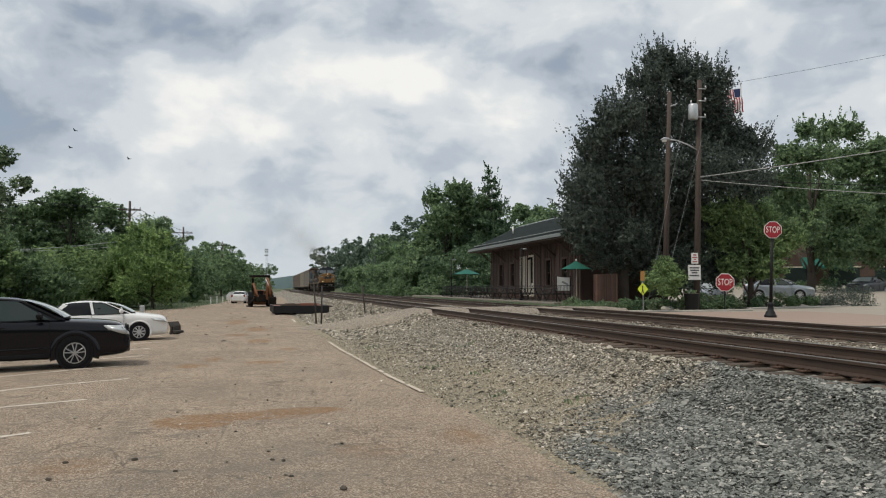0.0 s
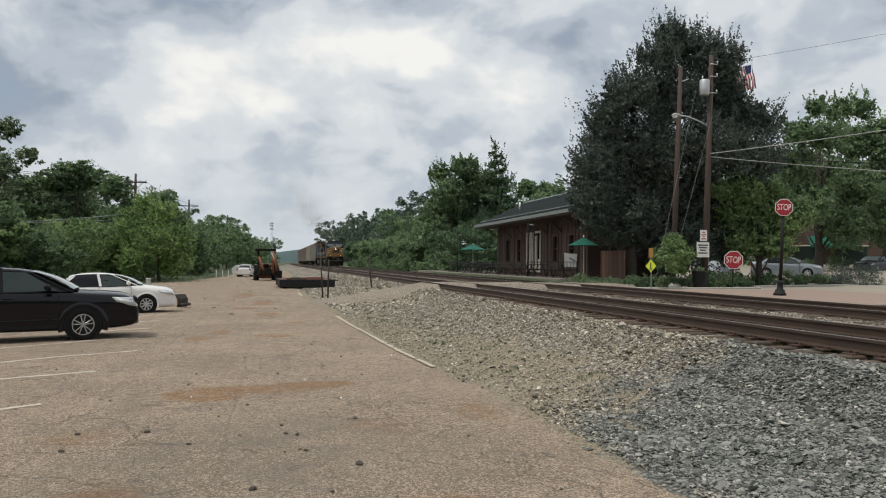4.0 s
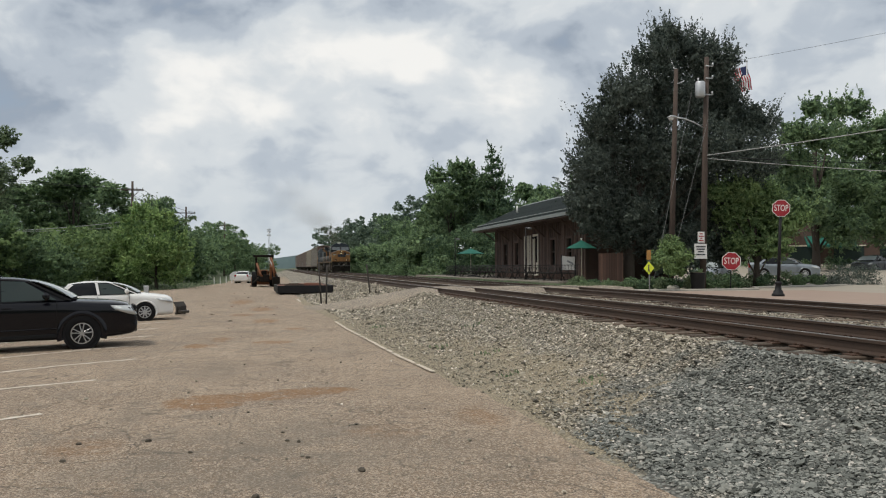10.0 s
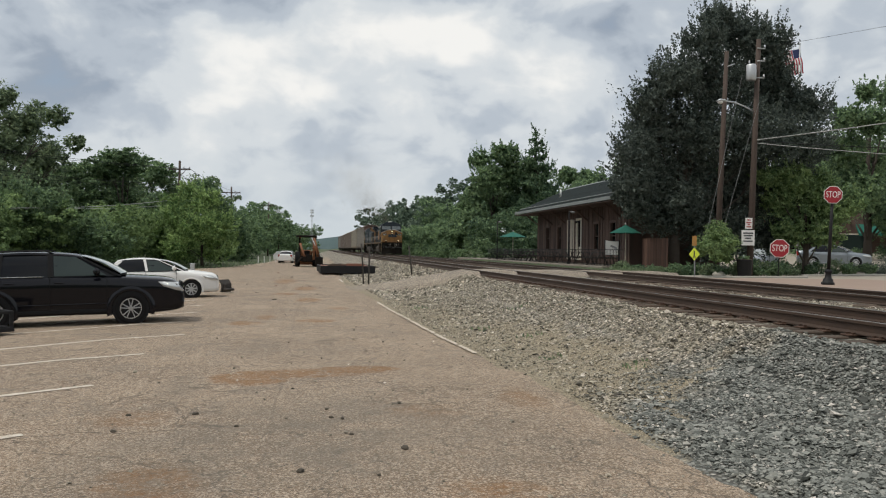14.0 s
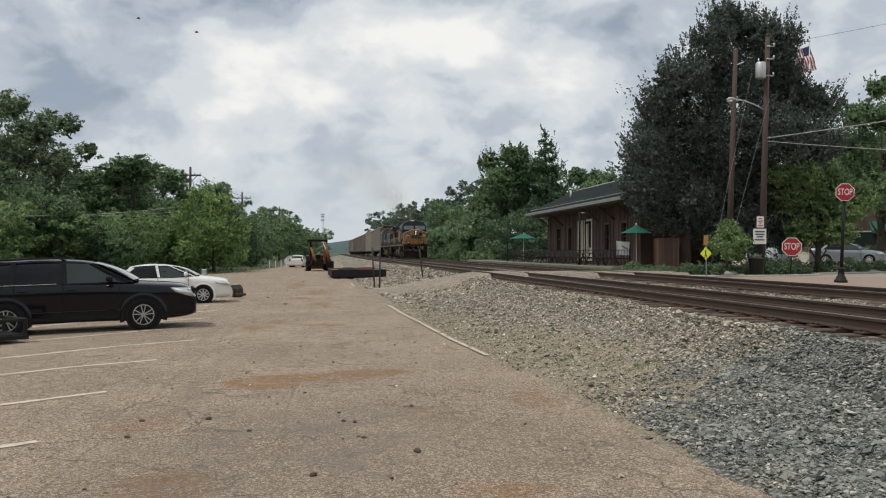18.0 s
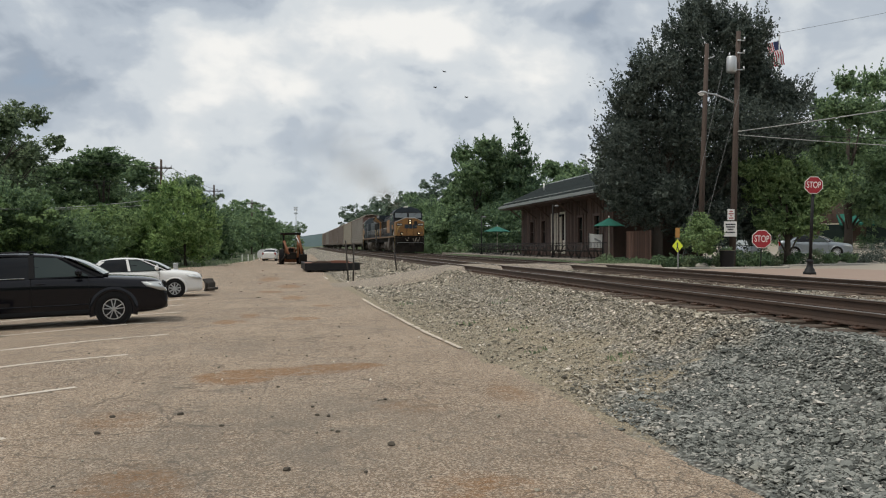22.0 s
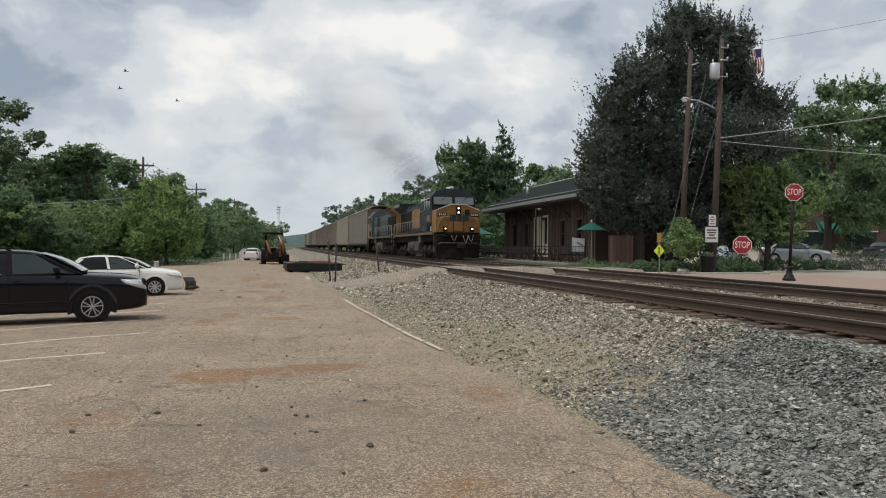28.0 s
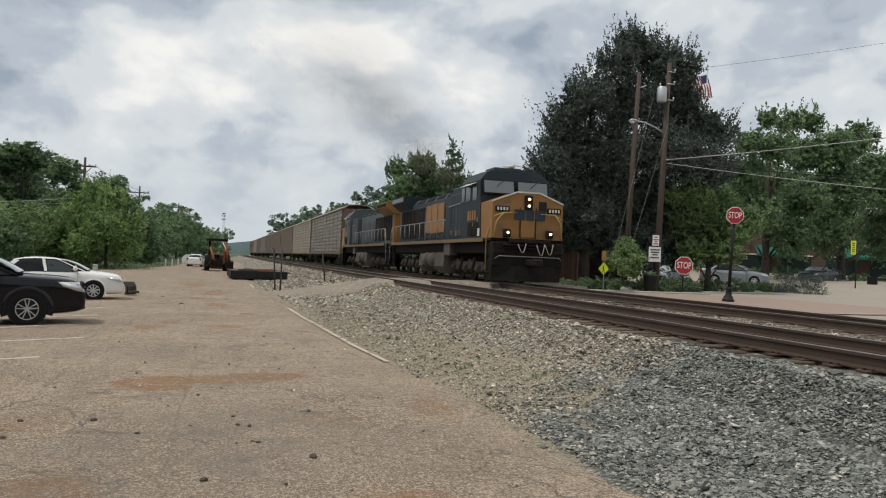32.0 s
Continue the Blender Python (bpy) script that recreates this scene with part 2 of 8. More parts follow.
    def ball(self, c, r, n=10, h=6, lo=-90):
        rings = []
        for i in range(h + 1):
            la = radians(lo + (90 - lo) * i / h)
            rings.append([(c[0] + r[0] * math.cos(la) * math.cos(2 * math.pi * k / n), c[1] + r[1] * math.cos(la) * math.sin(2 * math.pi * k / n), c[2] + r[2] * math.sin(la)) for k in range(n)])
        return self.loft(rings, True, True, False)

    def disc(self, c, r, axis=0, n=24, inner=0.0, h=0.02):
        """A disc or ring of thickness h, along an axis."""
        def at(rad, t, q):
            p = [0, 0, 0]
            p[axis], p[(axis + 1) % 3], p[(axis + 2) % 3] = q, rad * math.cos(t), rad * math.sin(t)
            return (c[0] + p[0], c[1] + p[1], c[2] + p[2])
        ts = [2 * math.pi * k / n for k in range(n)]
        if not inner:
            vs = [at(r, t, -h / 2) for t in ts] + [at(r, t, h / 2) for t in ts]
            self.add(vs, [tuple(range(n))[::-1], tuple(range(n, 2 * n))])
            self.add(vs, [(k, (k + 1) % n, n + (k + 1) % n, n + k) for k in range(n)], True)
        else:
            vs = [at(a, t, q) for a, q in ((inner, -h / 2), (r, -h / 2), (r, h / 2), (inner, h / 2)) for t in ts]
            fs = [(a * n + k, a * n + (k + 1) % n, b * n + (k + 1) % n, b * n + k) for a, b in ((0, 1), (1, 2), (2, 3), (3, 0)) for k in range(n)]
            self.add(vs, fs)
        return self

    def mesh(self, name, material):
        me = bpy.data.meshes.new(name)
        me.from_pydata(self.v, [], self.f)
        me.polygons.foreach_set("use_smooth", self.s)
        for mt in (material if isinstance(material, (list, tuple)) else [material]):
            me.materials.append(mt)
        me.update()
        return me


def part(name, shape, material, parent=None, label="", at=None):
    """Links a shape as one mesh object under a thing or a part."""
    data = shape if isinstance(shape, bpy.types.Mesh) else shape.mesh(name, material)
    ob = new(name, data)
    if parent is not None:
        ob.parent = parent
    if at is not None:
        ob.matrix_basis = at
    return tagged(ob, label)


def thing(name, label, category, at=None, group="", kind=""):
    ob = new(name)
    if at is not None:
        ob.matrix_basis = at
    return tagged(ob, label, category, group, kind)


def solo(name, shape, material, label, category, at=None, group="", kind=""):
    return tagged(part(name, shape, material, None, "", at), label, category, group, kind)


def quads(name, v, material, n=4):
    """A mesh of loose faces of n corners from an array (count, n, 3)."""
    me = bpy.data.meshes.new(name)
    k = len(v)
    me.vertices.add(k * n)
    me.vertices.foreach_set("co", np.ascontiguousarray(v, np.float32).ravel())
    me.loops.add(k * n)
    me.loops.foreach_set("vertex_index", np.arange(k * n, dtype=np.int32))
    me.polygons.add(k)
    me.polygons.foreach_set("loop_start", np.arange(0, k * n, n, dtype=np.int32))
    me.polygons.foreach_set("loop_total", np.full(k, n, np.int32))
    me.materials.append(material)
    me.update(calc_edges=True)
    me.validate()
    return me


def grid_sheet(xs, ys, hf, skirt=0.0):
    """A sheet over the lines xs and ys, with its height from hf(x, y)."""
    s = Shape()
    n = len(ys)
    vs = [(x, y, hf(x, y)) for x in xs for y in ys]
    fs = [(i * n + j, (i + 1) * n + j, (i + 1) * n + j + 1, i * n + j + 1) for i in range(len(xs) - 1) for j in range(n - 1)]
    return s.add(vs, fs, True)


RAIL_Z = 1.03


def asphalt_mat(name, base, worn, rusty):
    """Sun-bleached asphalt: fine aggregate, cracks, patches and rust stains with a shape of their own."""
    m = bpy.data.materials.new(name)
    m.use_nodes = True
    nt = m.node_tree
    b = nt.nodes["Principled BSDF"]
    b.inputs["Roughness"].default_value, b.inputs["Specular IOR Level"].default_value = 0.9, 0.25
    pos = nt.nodes.new("ShaderNodeNewGeometry").outputs["Position"]
    sep = nt.nodes.new("ShaderNodeSeparateXYZ")
    nt.links.new(pos, sep.inputs[0])
    big, mid, grain = noise_tex(nt, pos, 0.35, 5, 0.6), noise_tex(nt, pos, 2.2, 5, 0.65), noise_tex(nt, pos, 105, 4, 0.85)
    c = mix_col(nt, ramp(nt, big, [(0.38, 0.0), (0.62, 1.0)]), base, worn)
    c = mix_col(nt, ramp(nt, mid, [(0.35, 0.35), (0.6, 0.0)]), c, tuple(k * 0.7 for k in base))
    c = mix_col(nt, ramp(nt, grain, [(0.36, 0.62), (0.60, 0.0)]), c, (0.075, 0.066, 0.055))
    c = mix_col(nt, ramp(nt, grain, [(0.60, 0.0), (0.72, 0.55)]), c, (0.62, 0.54, 0.44))
    sv = nt.nodes.new("ShaderNodeTexVoronoi")
    sv.inputs["Scale"].default_value = 82
    nt.links.new(pos, sv.inputs["Vector"])
    ss = nt.nodes.new("ShaderNodeSeparateColor")
    nt.links.new(sv.outputs["Color"], ss.inputs[0])
    c = mix_col(nt, ramp(nt, ss.outputs[0], [(0.0, 0.85), (0.4, 0.0)], False), c, (0.10, 0.080, 0.060))
    c = mix_col(nt, ramp(nt, ss.outputs[1], [(0.66, 0.0), (1.0, 0.7)], False), c, (0.66, 0.56, 0.45))
    sv2 = nt.nodes.new("ShaderNodeTexVoronoi")
    sv2.inputs["Scale"].default_value = 52
    nt.links.new(pos, sv2.inputs["Vector"])
    ss2 = nt.nodes.new("ShaderNodeSeparateColor")
    nt.links.new(sv2.outputs["Color"], ss2.inputs[0])
    c = mix_col(nt, ramp(nt, ss2.outputs[0], [(0.0, 0.75), (0.32, 0.0)], False), c, (0.10, 0.08, 0.06))
    c = mix_col(nt, ramp(nt, ss2.outputs[1], [(0.72, 0.0), (1.0, 0.6)], False), c, (0.66, 0.54, 0.42))
    # hairline cracks
    vo = nt.nodes.new("ShaderNodeTexVoronoi")
    vo.feature = "DISTANCE_TO_EDGE"
    vo.inputs["Scale"].default_value = 0.42
    warp = nt.nodes.new("ShaderNodeVectorMath")
    warp.operation = "MULTIPLY_ADD"
    wn = nt.nodes.new("ShaderNodeTexNoise")
    wn.inputs["Scale"].default_value, wn.inputs["Detail"].default_value = 1.3, 5
    nt.links.new(pos, wn.inputs["Vector"])
    nt.links.new(wn.outputs["Color"], warp.inputs[0])
    warp.inputs[1].default_value = (1.1, 1.1, 0)
    nt.links.new(pos, warp.inputs[2])
    nt.links.new(warp.outputs[0], vo.inputs["Vector"])
    crack = ramp(nt, vo.outputs["Distance"], [(0.0, 0.8), (0.0045, 0.0)], False)
    c = mix_col(nt, math_node(nt, "MULTIPLY", crack, ramp(nt, mid, [(0.36, 0.15), (0.5, 1.0)])), c, (0.06, 0.05, 0.042))
    vo2 = nt.nodes.new("ShaderNodeTexVoronoi")
    vo2.feature = "DISTANCE_TO_EDGE"
    vo2.inputs["Scale"].default_value = 2.1
    nt.links.new(warp.outputs[0], vo2.inputs["Vector"])
    c = mix_col(nt, math_node(nt, "MULTIPLY", ramp(nt, vo2.outputs["Distance"], [(0.0, 0.8), (0.026, 0.0)], False), ramp(nt, noise_tex(nt, pos, 0.55, 4, 0.6), [(0.38, 0.12), (0.56, 1.0)])), c, (0.08, 0.068, 0.055))
    # greyer, barer patches
    c = mix_col(nt, ramp(nt, noise_tex(nt, pos, 0.62, 6, 0.72, 0.6), [(0.50, 0.0), (0.64, 0.34)]), c, (0.175, 0.155, 0.13))
    # two paving seams along the lot
    wsep = nt.nodes.new("ShaderNodeSeparateXYZ")
    nt.links.new(wn.outputs["Color"], wsep.inputs[0])
    for x0 in (-0.42, -2.15):
        off = math_node(nt, "ADD", math_node(nt, "SUBTRACT", sep.outputs[0], x0), math_node(nt, "MULTIPLY", math_node(nt, "SUBTRACT", wsep.outputs[0], 0.5), 0.22))
        seam = ramp(nt, math_node(nt, "ABSOLUTE", off), [(0.0, 0.42), (0.022, 0.0)], False)
        c = mix_col(nt, math_node(nt, "MULTIPLY", seam, ramp(nt, mid, [(0.36, 0.2), (0.55, 1.0)])), c, (0.08, 0.068, 0.055))
    # bare grey wear where wheels turn
    worn_n = noise_tex(nt, pos, 1.4, 6, 0.7)
    for x, y, rx, ry, k in ((0.1, 8.6, 1.6, 2.8, 0.62), (-1.5, 7.2, 1.0, 1.8, 0.45), (1.9, 8.0, 1.0, 1.7, 0.35), (-0.9, 16.0, 0.5, 2.0, 0.4), (-1.7, 11.2, 0.35, 1.6, 0.45)):
        dx = math_node(nt, "DIVIDE", math_node(nt, "SUBTRACT", sep.outputs[0], x), rx)
        dy = math_node(nt, "DIVIDE", math_node(nt, "SUBTRACT", sep.outputs[1], y), ry)
        r2 = math_node(nt, "ADD", math_node(nt, "MULTIPLY", dx, dx), math_node(nt, "MULTIPLY", dy, dy))
        g = math_node(nt, "MULTIPLY", math_node(nt, "SUBTRACT", 1.0, r2, True), k)
        c = mix_col(nt, math_node(nt, "MULTIPLY", g, ramp(nt, worn_n, [(0.36, 0.25), (0.6, 1.0)])), c, (0.15, 0.132, 0.108))
    # rust stains
    stain_n = noise_tex(nt, pos, 3.2, 6, 0.7)
    total = None
    for x, y, rx, ry, k in rusty:
        dx = math_node(nt, "DIVIDE", math_node(nt, "SUBTRACT", sep.outputs[0], x), rx)
        dy = math_node(nt, "DIVIDE", math_node(nt, "SUBTRACT", sep.outputs[1], y), ry)
        r2 = math_node(nt, "ADD", math_node(nt, "MULTIPLY", dx, dx), math_node(nt, "MULTIPLY", dy, dy))
        g = math_node(nt, "MULTIPLY", math_node(nt, "POWER", math_node(nt, "SUBTRACT", 1.0, r2, True), 0.85), k)
        total = g if total is None else math_node(nt, "MAXIMUM", total, g)
    st = math_node(nt, "MULTIPLY", math_node(nt, "MULTIPLY", total, 2.6), ramp(nt, stain_n, [(0.34, 0.0), (0.60, 1.0)]), True)
    st = math_node(nt, "MULTIPLY", st, ramp(nt, noise_tex(nt, pos, 17, 5, 0.8), [(0.36, 0.30), (0.58, 1.0)]))
    c = mix_col(nt, math_node(nt, "MULTIPLY", st, ramp(nt, ss.outputs[2], [(0.0, 0.3), (0.75, 0.95)])), c, (0.215, 0.098, 0.028))
    nt.links.new(c, b.inputs["Base Color"])
    bp = nt.nodes.new("ShaderNodeBump")
    bp.inputs["Strength"].default_value, bp.inputs["Distance"].default_value = 0.65, 0.01
    nt.links.new(grain, bp.inputs["Height"])
    nt.links.new(bp.outputs[0], b.inputs["Normal"])
    return m


def gravel_mat(name, scale, loose=False):
    """Crushed stone: pale and slate pieces told apart by cells or by island; tan fines near the lot."""
    m = bpy.data.materials.new(name)
    m.use_nodes = True
    nt = m.node_tree
    b = nt.nodes["Principled BSDF"]
    b.inputs["Roughness"].default_value, b.inputs["Specular IOR Level"].default_value = 0.85, 0.3
    geo = nt.nodes.new("ShaderNodeNewGeometry")
    pos = geo.outputs["Position"]
    sep = nt.nodes.new("ShaderNodeSeparateXYZ")
    nt.links.new(pos, sep.inputs[0])
    vo = nt.nodes.new("ShaderNodeTexVoronoi")
    vo.inputs["Scale"].default_value = scale
    nt.links.new(pos, vo.inputs["Vector"])
    sp = nt.nodes.new("ShaderNodeSeparateColor")
    nt.links.new(vo.outputs["Color"], sp.inputs[0])
    pick = geo.outputs["Random Per Island"] if loose else sp.outputs[0]
    pale = ramp(nt, pick, [(0.0, (0.06, 0.053, 0.042)), (0.25, (0.175, 0.153, 0.117)), (0.55, (0.31, 0.275, 0.21)), (0.82, (0.50, 0.44, 0.34)), (0.93, (0.54, 0.45, 0.36)), (1.0, (0.88, 0.81, 0.71))], False)
    slate = ramp(nt, pick, [(0.0, (0.05, 0.053, 0.048)), (0.35, (0.135, 0.143, 0.13)), (0.8, (0.25, 0.258, 0.236)), (0.95, (0.31, 0.305, 0.278)), (1.0, (0.56, 0.51, 0.45))], False)
    # a fresher load of slate-grey stone lies near the open end
    dx = math_node(nt, "DIVIDE", math_node(nt, "SUBTRACT", sep.outputs[0], 5.2), 2.5)
    dy = math_node(nt, "DIVIDE", math_node(nt, "SUBTRACT", sep.outputs[1], 6.2), 5.2)
    load = math_node(nt, "SUBTRACT", 1.25, math_node(nt, "ADD", math_node(nt, "MULTIPLY", dx, dx), math_node(nt, "MULTIPLY", dy, dy)))
    load = math_node(nt, "ADD", load, math_node(nt, "MULTIPLY", math_node(nt, "SUBTRACT", noise_tex(nt, pos, 0.9, 5, 0.7), 0.5), 2.2))
    c = mix_col(nt, ramp(nt, load, [(0.1, 0.12), (0.75, 0.93)]), pale, slate)
    if not loose:
        # shade in the gaps between stones, painted as dark cell borders
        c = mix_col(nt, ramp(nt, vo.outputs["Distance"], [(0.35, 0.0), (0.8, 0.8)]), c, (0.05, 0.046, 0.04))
        fines = math_node(nt, "ADD", math_node(nt, "SUBTRACT", math_node(nt, "MULTIPLY", math_node(nt, "SUBTRACT", 5.35, sep.outputs[0]), 0.75), math_node(nt, "MULTIPLY", math_node(nt, "MAXIMUM", math_node(nt, "SUBTRACT", sep.outputs[1], 17.0), 0.0), 0.055)), math_node(nt, "MULTIPLY", math_node(nt, "SUBTRACT", noise_tex(nt, pos, 1.1, 6, 0.7), 0.5), 2.4))
        fines = math_node(nt, "SUBTRACT", fines, math_node(nt, "MULTIPLY", math_node(nt, "MAXIMUM", math_node(nt, "SUBTRACT", 10.2, sep.outputs[1]), 0.0), 0.42))
        tan = mix_col(nt, ramp(nt, noise_tex(nt, pos, 42, 4, 0.85), [(0.38, 0.0), (0.62, 1.0)]), (0.10, 0.082, 0.058), (0.43, 0.36, 0.245))
        c = mix_col(nt, ramp(nt, fines, [(0.25, 0.0), (0.6, 0.92)]), c, tan)
    nt.links.new(c, b.inputs["Base Color"])
    bp = nt.nodes.new("ShaderNodeBump")
    bp.inputs["Strength"].default_value, bp.inputs["Distance"].default_value = (0.3, 0.01) if loose else (0.9, 0.025)
    nt.links.new(noise_tex(nt, pos, 60, 2) if loose else math_node(nt, "SUBTRACT", 1.0, vo.outputs["Distance"]), bp.inputs["Height"])
    nt.links.new(bp.outputs[0], b.inputs["Normal"])
    return m


RUST_SPOTS = [(-0.85, 12.1, 0.62, 0.75, 1.0), (0.65, 12.85, 0.75, 0.45, 0.95), (-0.1, 12.5, 1.0, 0.5, 0.7), (0.1, 21.4, 0.55, 0.5, 1.0), (-1.6, 20.8, 0.45, 0.7, 0.7),
              (-1.25, 6.7, 0.5, 0.8, 0.38), (1.4, 6.2, 0.5, 0.5, 0.4), (1.3, 9.5, 0.5, 0.5, 0.2), (2.6, 10.2, 0.35, 0.9, 0.28), (-0.1, 30.0, 0.5, 1.4, 0.7), (-0.3, 38.5, 0.6, 2.2, 0.7), (-1.2, 22.5, 0.3, 0.9, 0.5), (-1.0, 34.0, 0.6, 1.2, 0.6), (0.8, 26.0, 0.4, 0.6, 0.5),
              (-1.9, 9.3, 0.5, 0.6, 0.25), (-1.4, 47.0, 0.7, 4.0, 0.6)]
M_LOT = asphalt_mat("bleached_asphalt", (0.298, 0.210, 0.140), (0.416, 0.302, 0.206), RUST_SPOTS)
M_RAMP = asphalt_mat("ramp_asphalt", (0.25, 0.215, 0.175), (0.31, 0.26, 0.20), [(5.0, 33.0, 0.5, 0.5, 0.2)])
M_LINE = mat("worn_line_paint", (0.68, 0.62, 0.53), (0.42, 0.34, 0.26), rough=0.85, scale=5, fine=40, mix=0.8, space="World")
M_EDGE = mat("worn_edge_paint", (0.60, 0.53, 0.43), (0.40, 0.33, 0.25), rough=0.9, scale=5, fine=50, mix=0.9, space="World")
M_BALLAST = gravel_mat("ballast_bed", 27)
M_STONE = gravel_mat("ballast_stone", 30, True)
M_GRASS = mat("grass_ground", (0.055, 0.08, 0.03), (0.10, 0.10, 0.05), rough=0.95, scale=0.4, fine=9, bump=0.6, space="World")
M_DIRT = mat("dirt", (0.27, 0.215, 0.15), (0.17, 0.135, 0.095), rough=0.95, scale=0.7, fine=22, bump=0.5, space="World")
M_RAIL = mat("rusty_rail", (0.072, 0.044, 0.030), (0.036, 0.026, 0.021), rough=0.7, metal=0.25, scale=2, fine=30, space="World")
M_RAILTOP = mat("worn_rail_head", (0.42, 0.40, 0.38), (0.26, 0.24, 0.23), rough=0.33, metal=0.9, scale=1, fine=12, bump=0.02, space="World")
M_TIE = mat("weathered_tie", (0.12, 0.085, 0.06), (0.055, 0.042, 0.034), rough=0.9, scale=3, fine=26, bump=0.6, space="World", obj_rand=0.35)
M_PLATE = mat("rusty_plate", (0.10, 0.055, 0.036), (0.055, 0.035, 0.026), rough=0.8, metal=0.3, scale=4, fine=40)
M_PAVER = mat("brick_pavers", (0.33, 0.24, 0.19), (0.275, 0.205, 0.165), rough=0.9, scale=1.2, fine=28, space="World")
M_CONC = mat("concrete", (0.43, 0.40, 0.35), (0.31, 0.285, 0.25), rough=0.9, scale=0.8, fine=24, space="World")
M_KERB = mat("weathered_kerb", (0.24, 0.215, 0.175), (0.15, 0.13, 0.105), rough=0.95, scale=1.2, fine=18, space="World")
M_STREET = mat("street_concrete", (0.35, 0.31, 0.25), (0.29, 0.25, 0.20), rough=0.9, scale=0.3, fine=18, space="World")
M_DIRTPLAT = mat("worn_platform", (0.15, 0.128, 0.105), (0.10, 0.085, 0.07), rough=0.95, scale=0.8, fine=15, space="World")
M_BLACK = mat("black_paint", (0.012, 0.012, 0.014), (0.022, 0.021, 0.02), rough=0.6, scale=3, spec=0.25)
M_WOODPOLE = mat("pole_wood", (0.085, 0.06, 0.047), (0.05, 0.038, 0.033), rough=0.9, scale=4, fine=30, bump=0.5)
M_STEEL = mat("galvanised_steel", (0.55, 0.56, 0.57), (0.40, 0.41, 0.42), rough=0.45, metal=0.7, scale=3)
M_WHITE = mat("white_paint", (0.80, 0.79, 0.76), (0.66, 0.64, 0.60), rough=0.55, scale=3, mix=0.4)
M_RED = mat("sign_red", (0.34, 0.018, 0.028), (0.26, 0.016, 0.024), rough=0.4, scale=3)


# ---- ground ----
def lin(a, b, n):
    return [a + (b - a) * i / (n - 1) for i in range(n)]


def bed_height(x):
    """The profile across the tracks, from the parking lot up to the two tracks and over to the street side."""
    pts = [(-999, 0.0), (3.0, 0.0), (4.2, 0.10), (5.2, 0.36), (5.95, 0.80), (9.2, 0.82), (10.0, 0.80), (13.9, 0.82), (14.8, 0.70), (16.5, 0.72), (999, 0.72)]
    for (x0, h0), (x1, h1) in zip(pts, pts[1:]):
        if x <= x1:
            return h0 + (h1 - h0) * (x - x0) / (x1 - x0)
    return 0.72


def lump_at(x, y, s, k):
    return noise.noise(Vector((x * s, y * s, 0.3))) * k


def ground_height(x, y):
    h = bed_height(x) - 0.09
    if x > 15:
        h = min(h + max(0.0, math.hypot(x, y) - 52) * 0.028 * max(0.0, min(1.0, (x - 25) / 9)), 2.0)
    if x < -4:
        h += min(1.0, (-4 - x) / 30) * 0.2 - 0.26 * min(1.0, (-4 - x) / 4) * max(0.0, min(1.0, (66 - y) / 20))
    return h - (max(0, math.hypot(x, y) - 900) / 100) * 1.0


far_x = [-3000, -1200, -400, -150, -70, -40, -25, -15, -8, -4, 0, 2, 3, 4.2, 5.2, 5.95, 9.2, 10, 13.9, 14.8, 16.5, 20, 30, 50, 100, 200, 500, 1200, 3000]
far_y = [-600, -200, -60, -20, 0, 20, 40, 60, 80, 110, 150, 200, 280, 400, 600, 900, 1500, 3000]
solo("ground", grid_sheet(far_x, far_y, ground_height), M_GRASS, "green and dry grass ground reaching the far hills", "ground", kind="structure")

# Added bank, unseen behind the camera: darkens what paint and glass reflect.
M_BACKDROP = mat("wooded_bank", (0.045, 0.07, 0.03), (0.085, 0.11, 0.05), rough=1.0, scale=0.25, fine=1.2, bump=0.5, space="World")
bank = [[(x, -42 - 6 * k + 3 * math.sin(x * 0.23 + k), h * (1 + 0.25 * math.sin(x * 0.31) + 0.15 * math.sin(x * 0.9))) for x in lin(-120, 120, 81)] for k, h in enumerate((-0.5, 5.0, 9.0, 11.5, -0.5))]
solo("wooded_bank", Shape().loft(bank, True, False, False), M_BACKDROP, "added green backdrop bank, unseen behind the camera, darkening reflections", "trees", kind="structure")

# The lot's edge, by the gravel shoulder, and its outline on the far side.
EDGE = [(-6, 3.8), (5.5, 3.47), (6.65, 3.36), (8.2, 3.29), (9.3, 3.26), (10.5, 3.25), (11.4, 3.19), (12.6, 3.21), (13.0, 2.92), (14.8, 2.99), (20.0, 2.67), (29.4, 2.32), (34.5, 2.2), (46, 1.75), (60, 1.9), (90, 2.6), (130, 3.0), (170, 3.3)]
LEFT = [(-6, -26), (40, -24), (55, -16), (75, -8.2), (103, -5.4), (125, -5.2), (170, -4.0)]


def along(tab, y):
    for (y0, x0), (y1, x1) in zip(tab, tab[1:]):
        if y <= y1:
            return x0 + (x1 - x0) * (y - y0) / (y1 - y0)
    return tab[-1][1]


def lot_z(x, y):
    """The lot falls a little away from the tracks."""
    return 0.01 - 0.032 * min(5.0, max(0.0, -4.0 - x)) * max(0.0, min(1.0, (60 - y) / 20)) + lump_at(x, y, 0.25, 0.02)


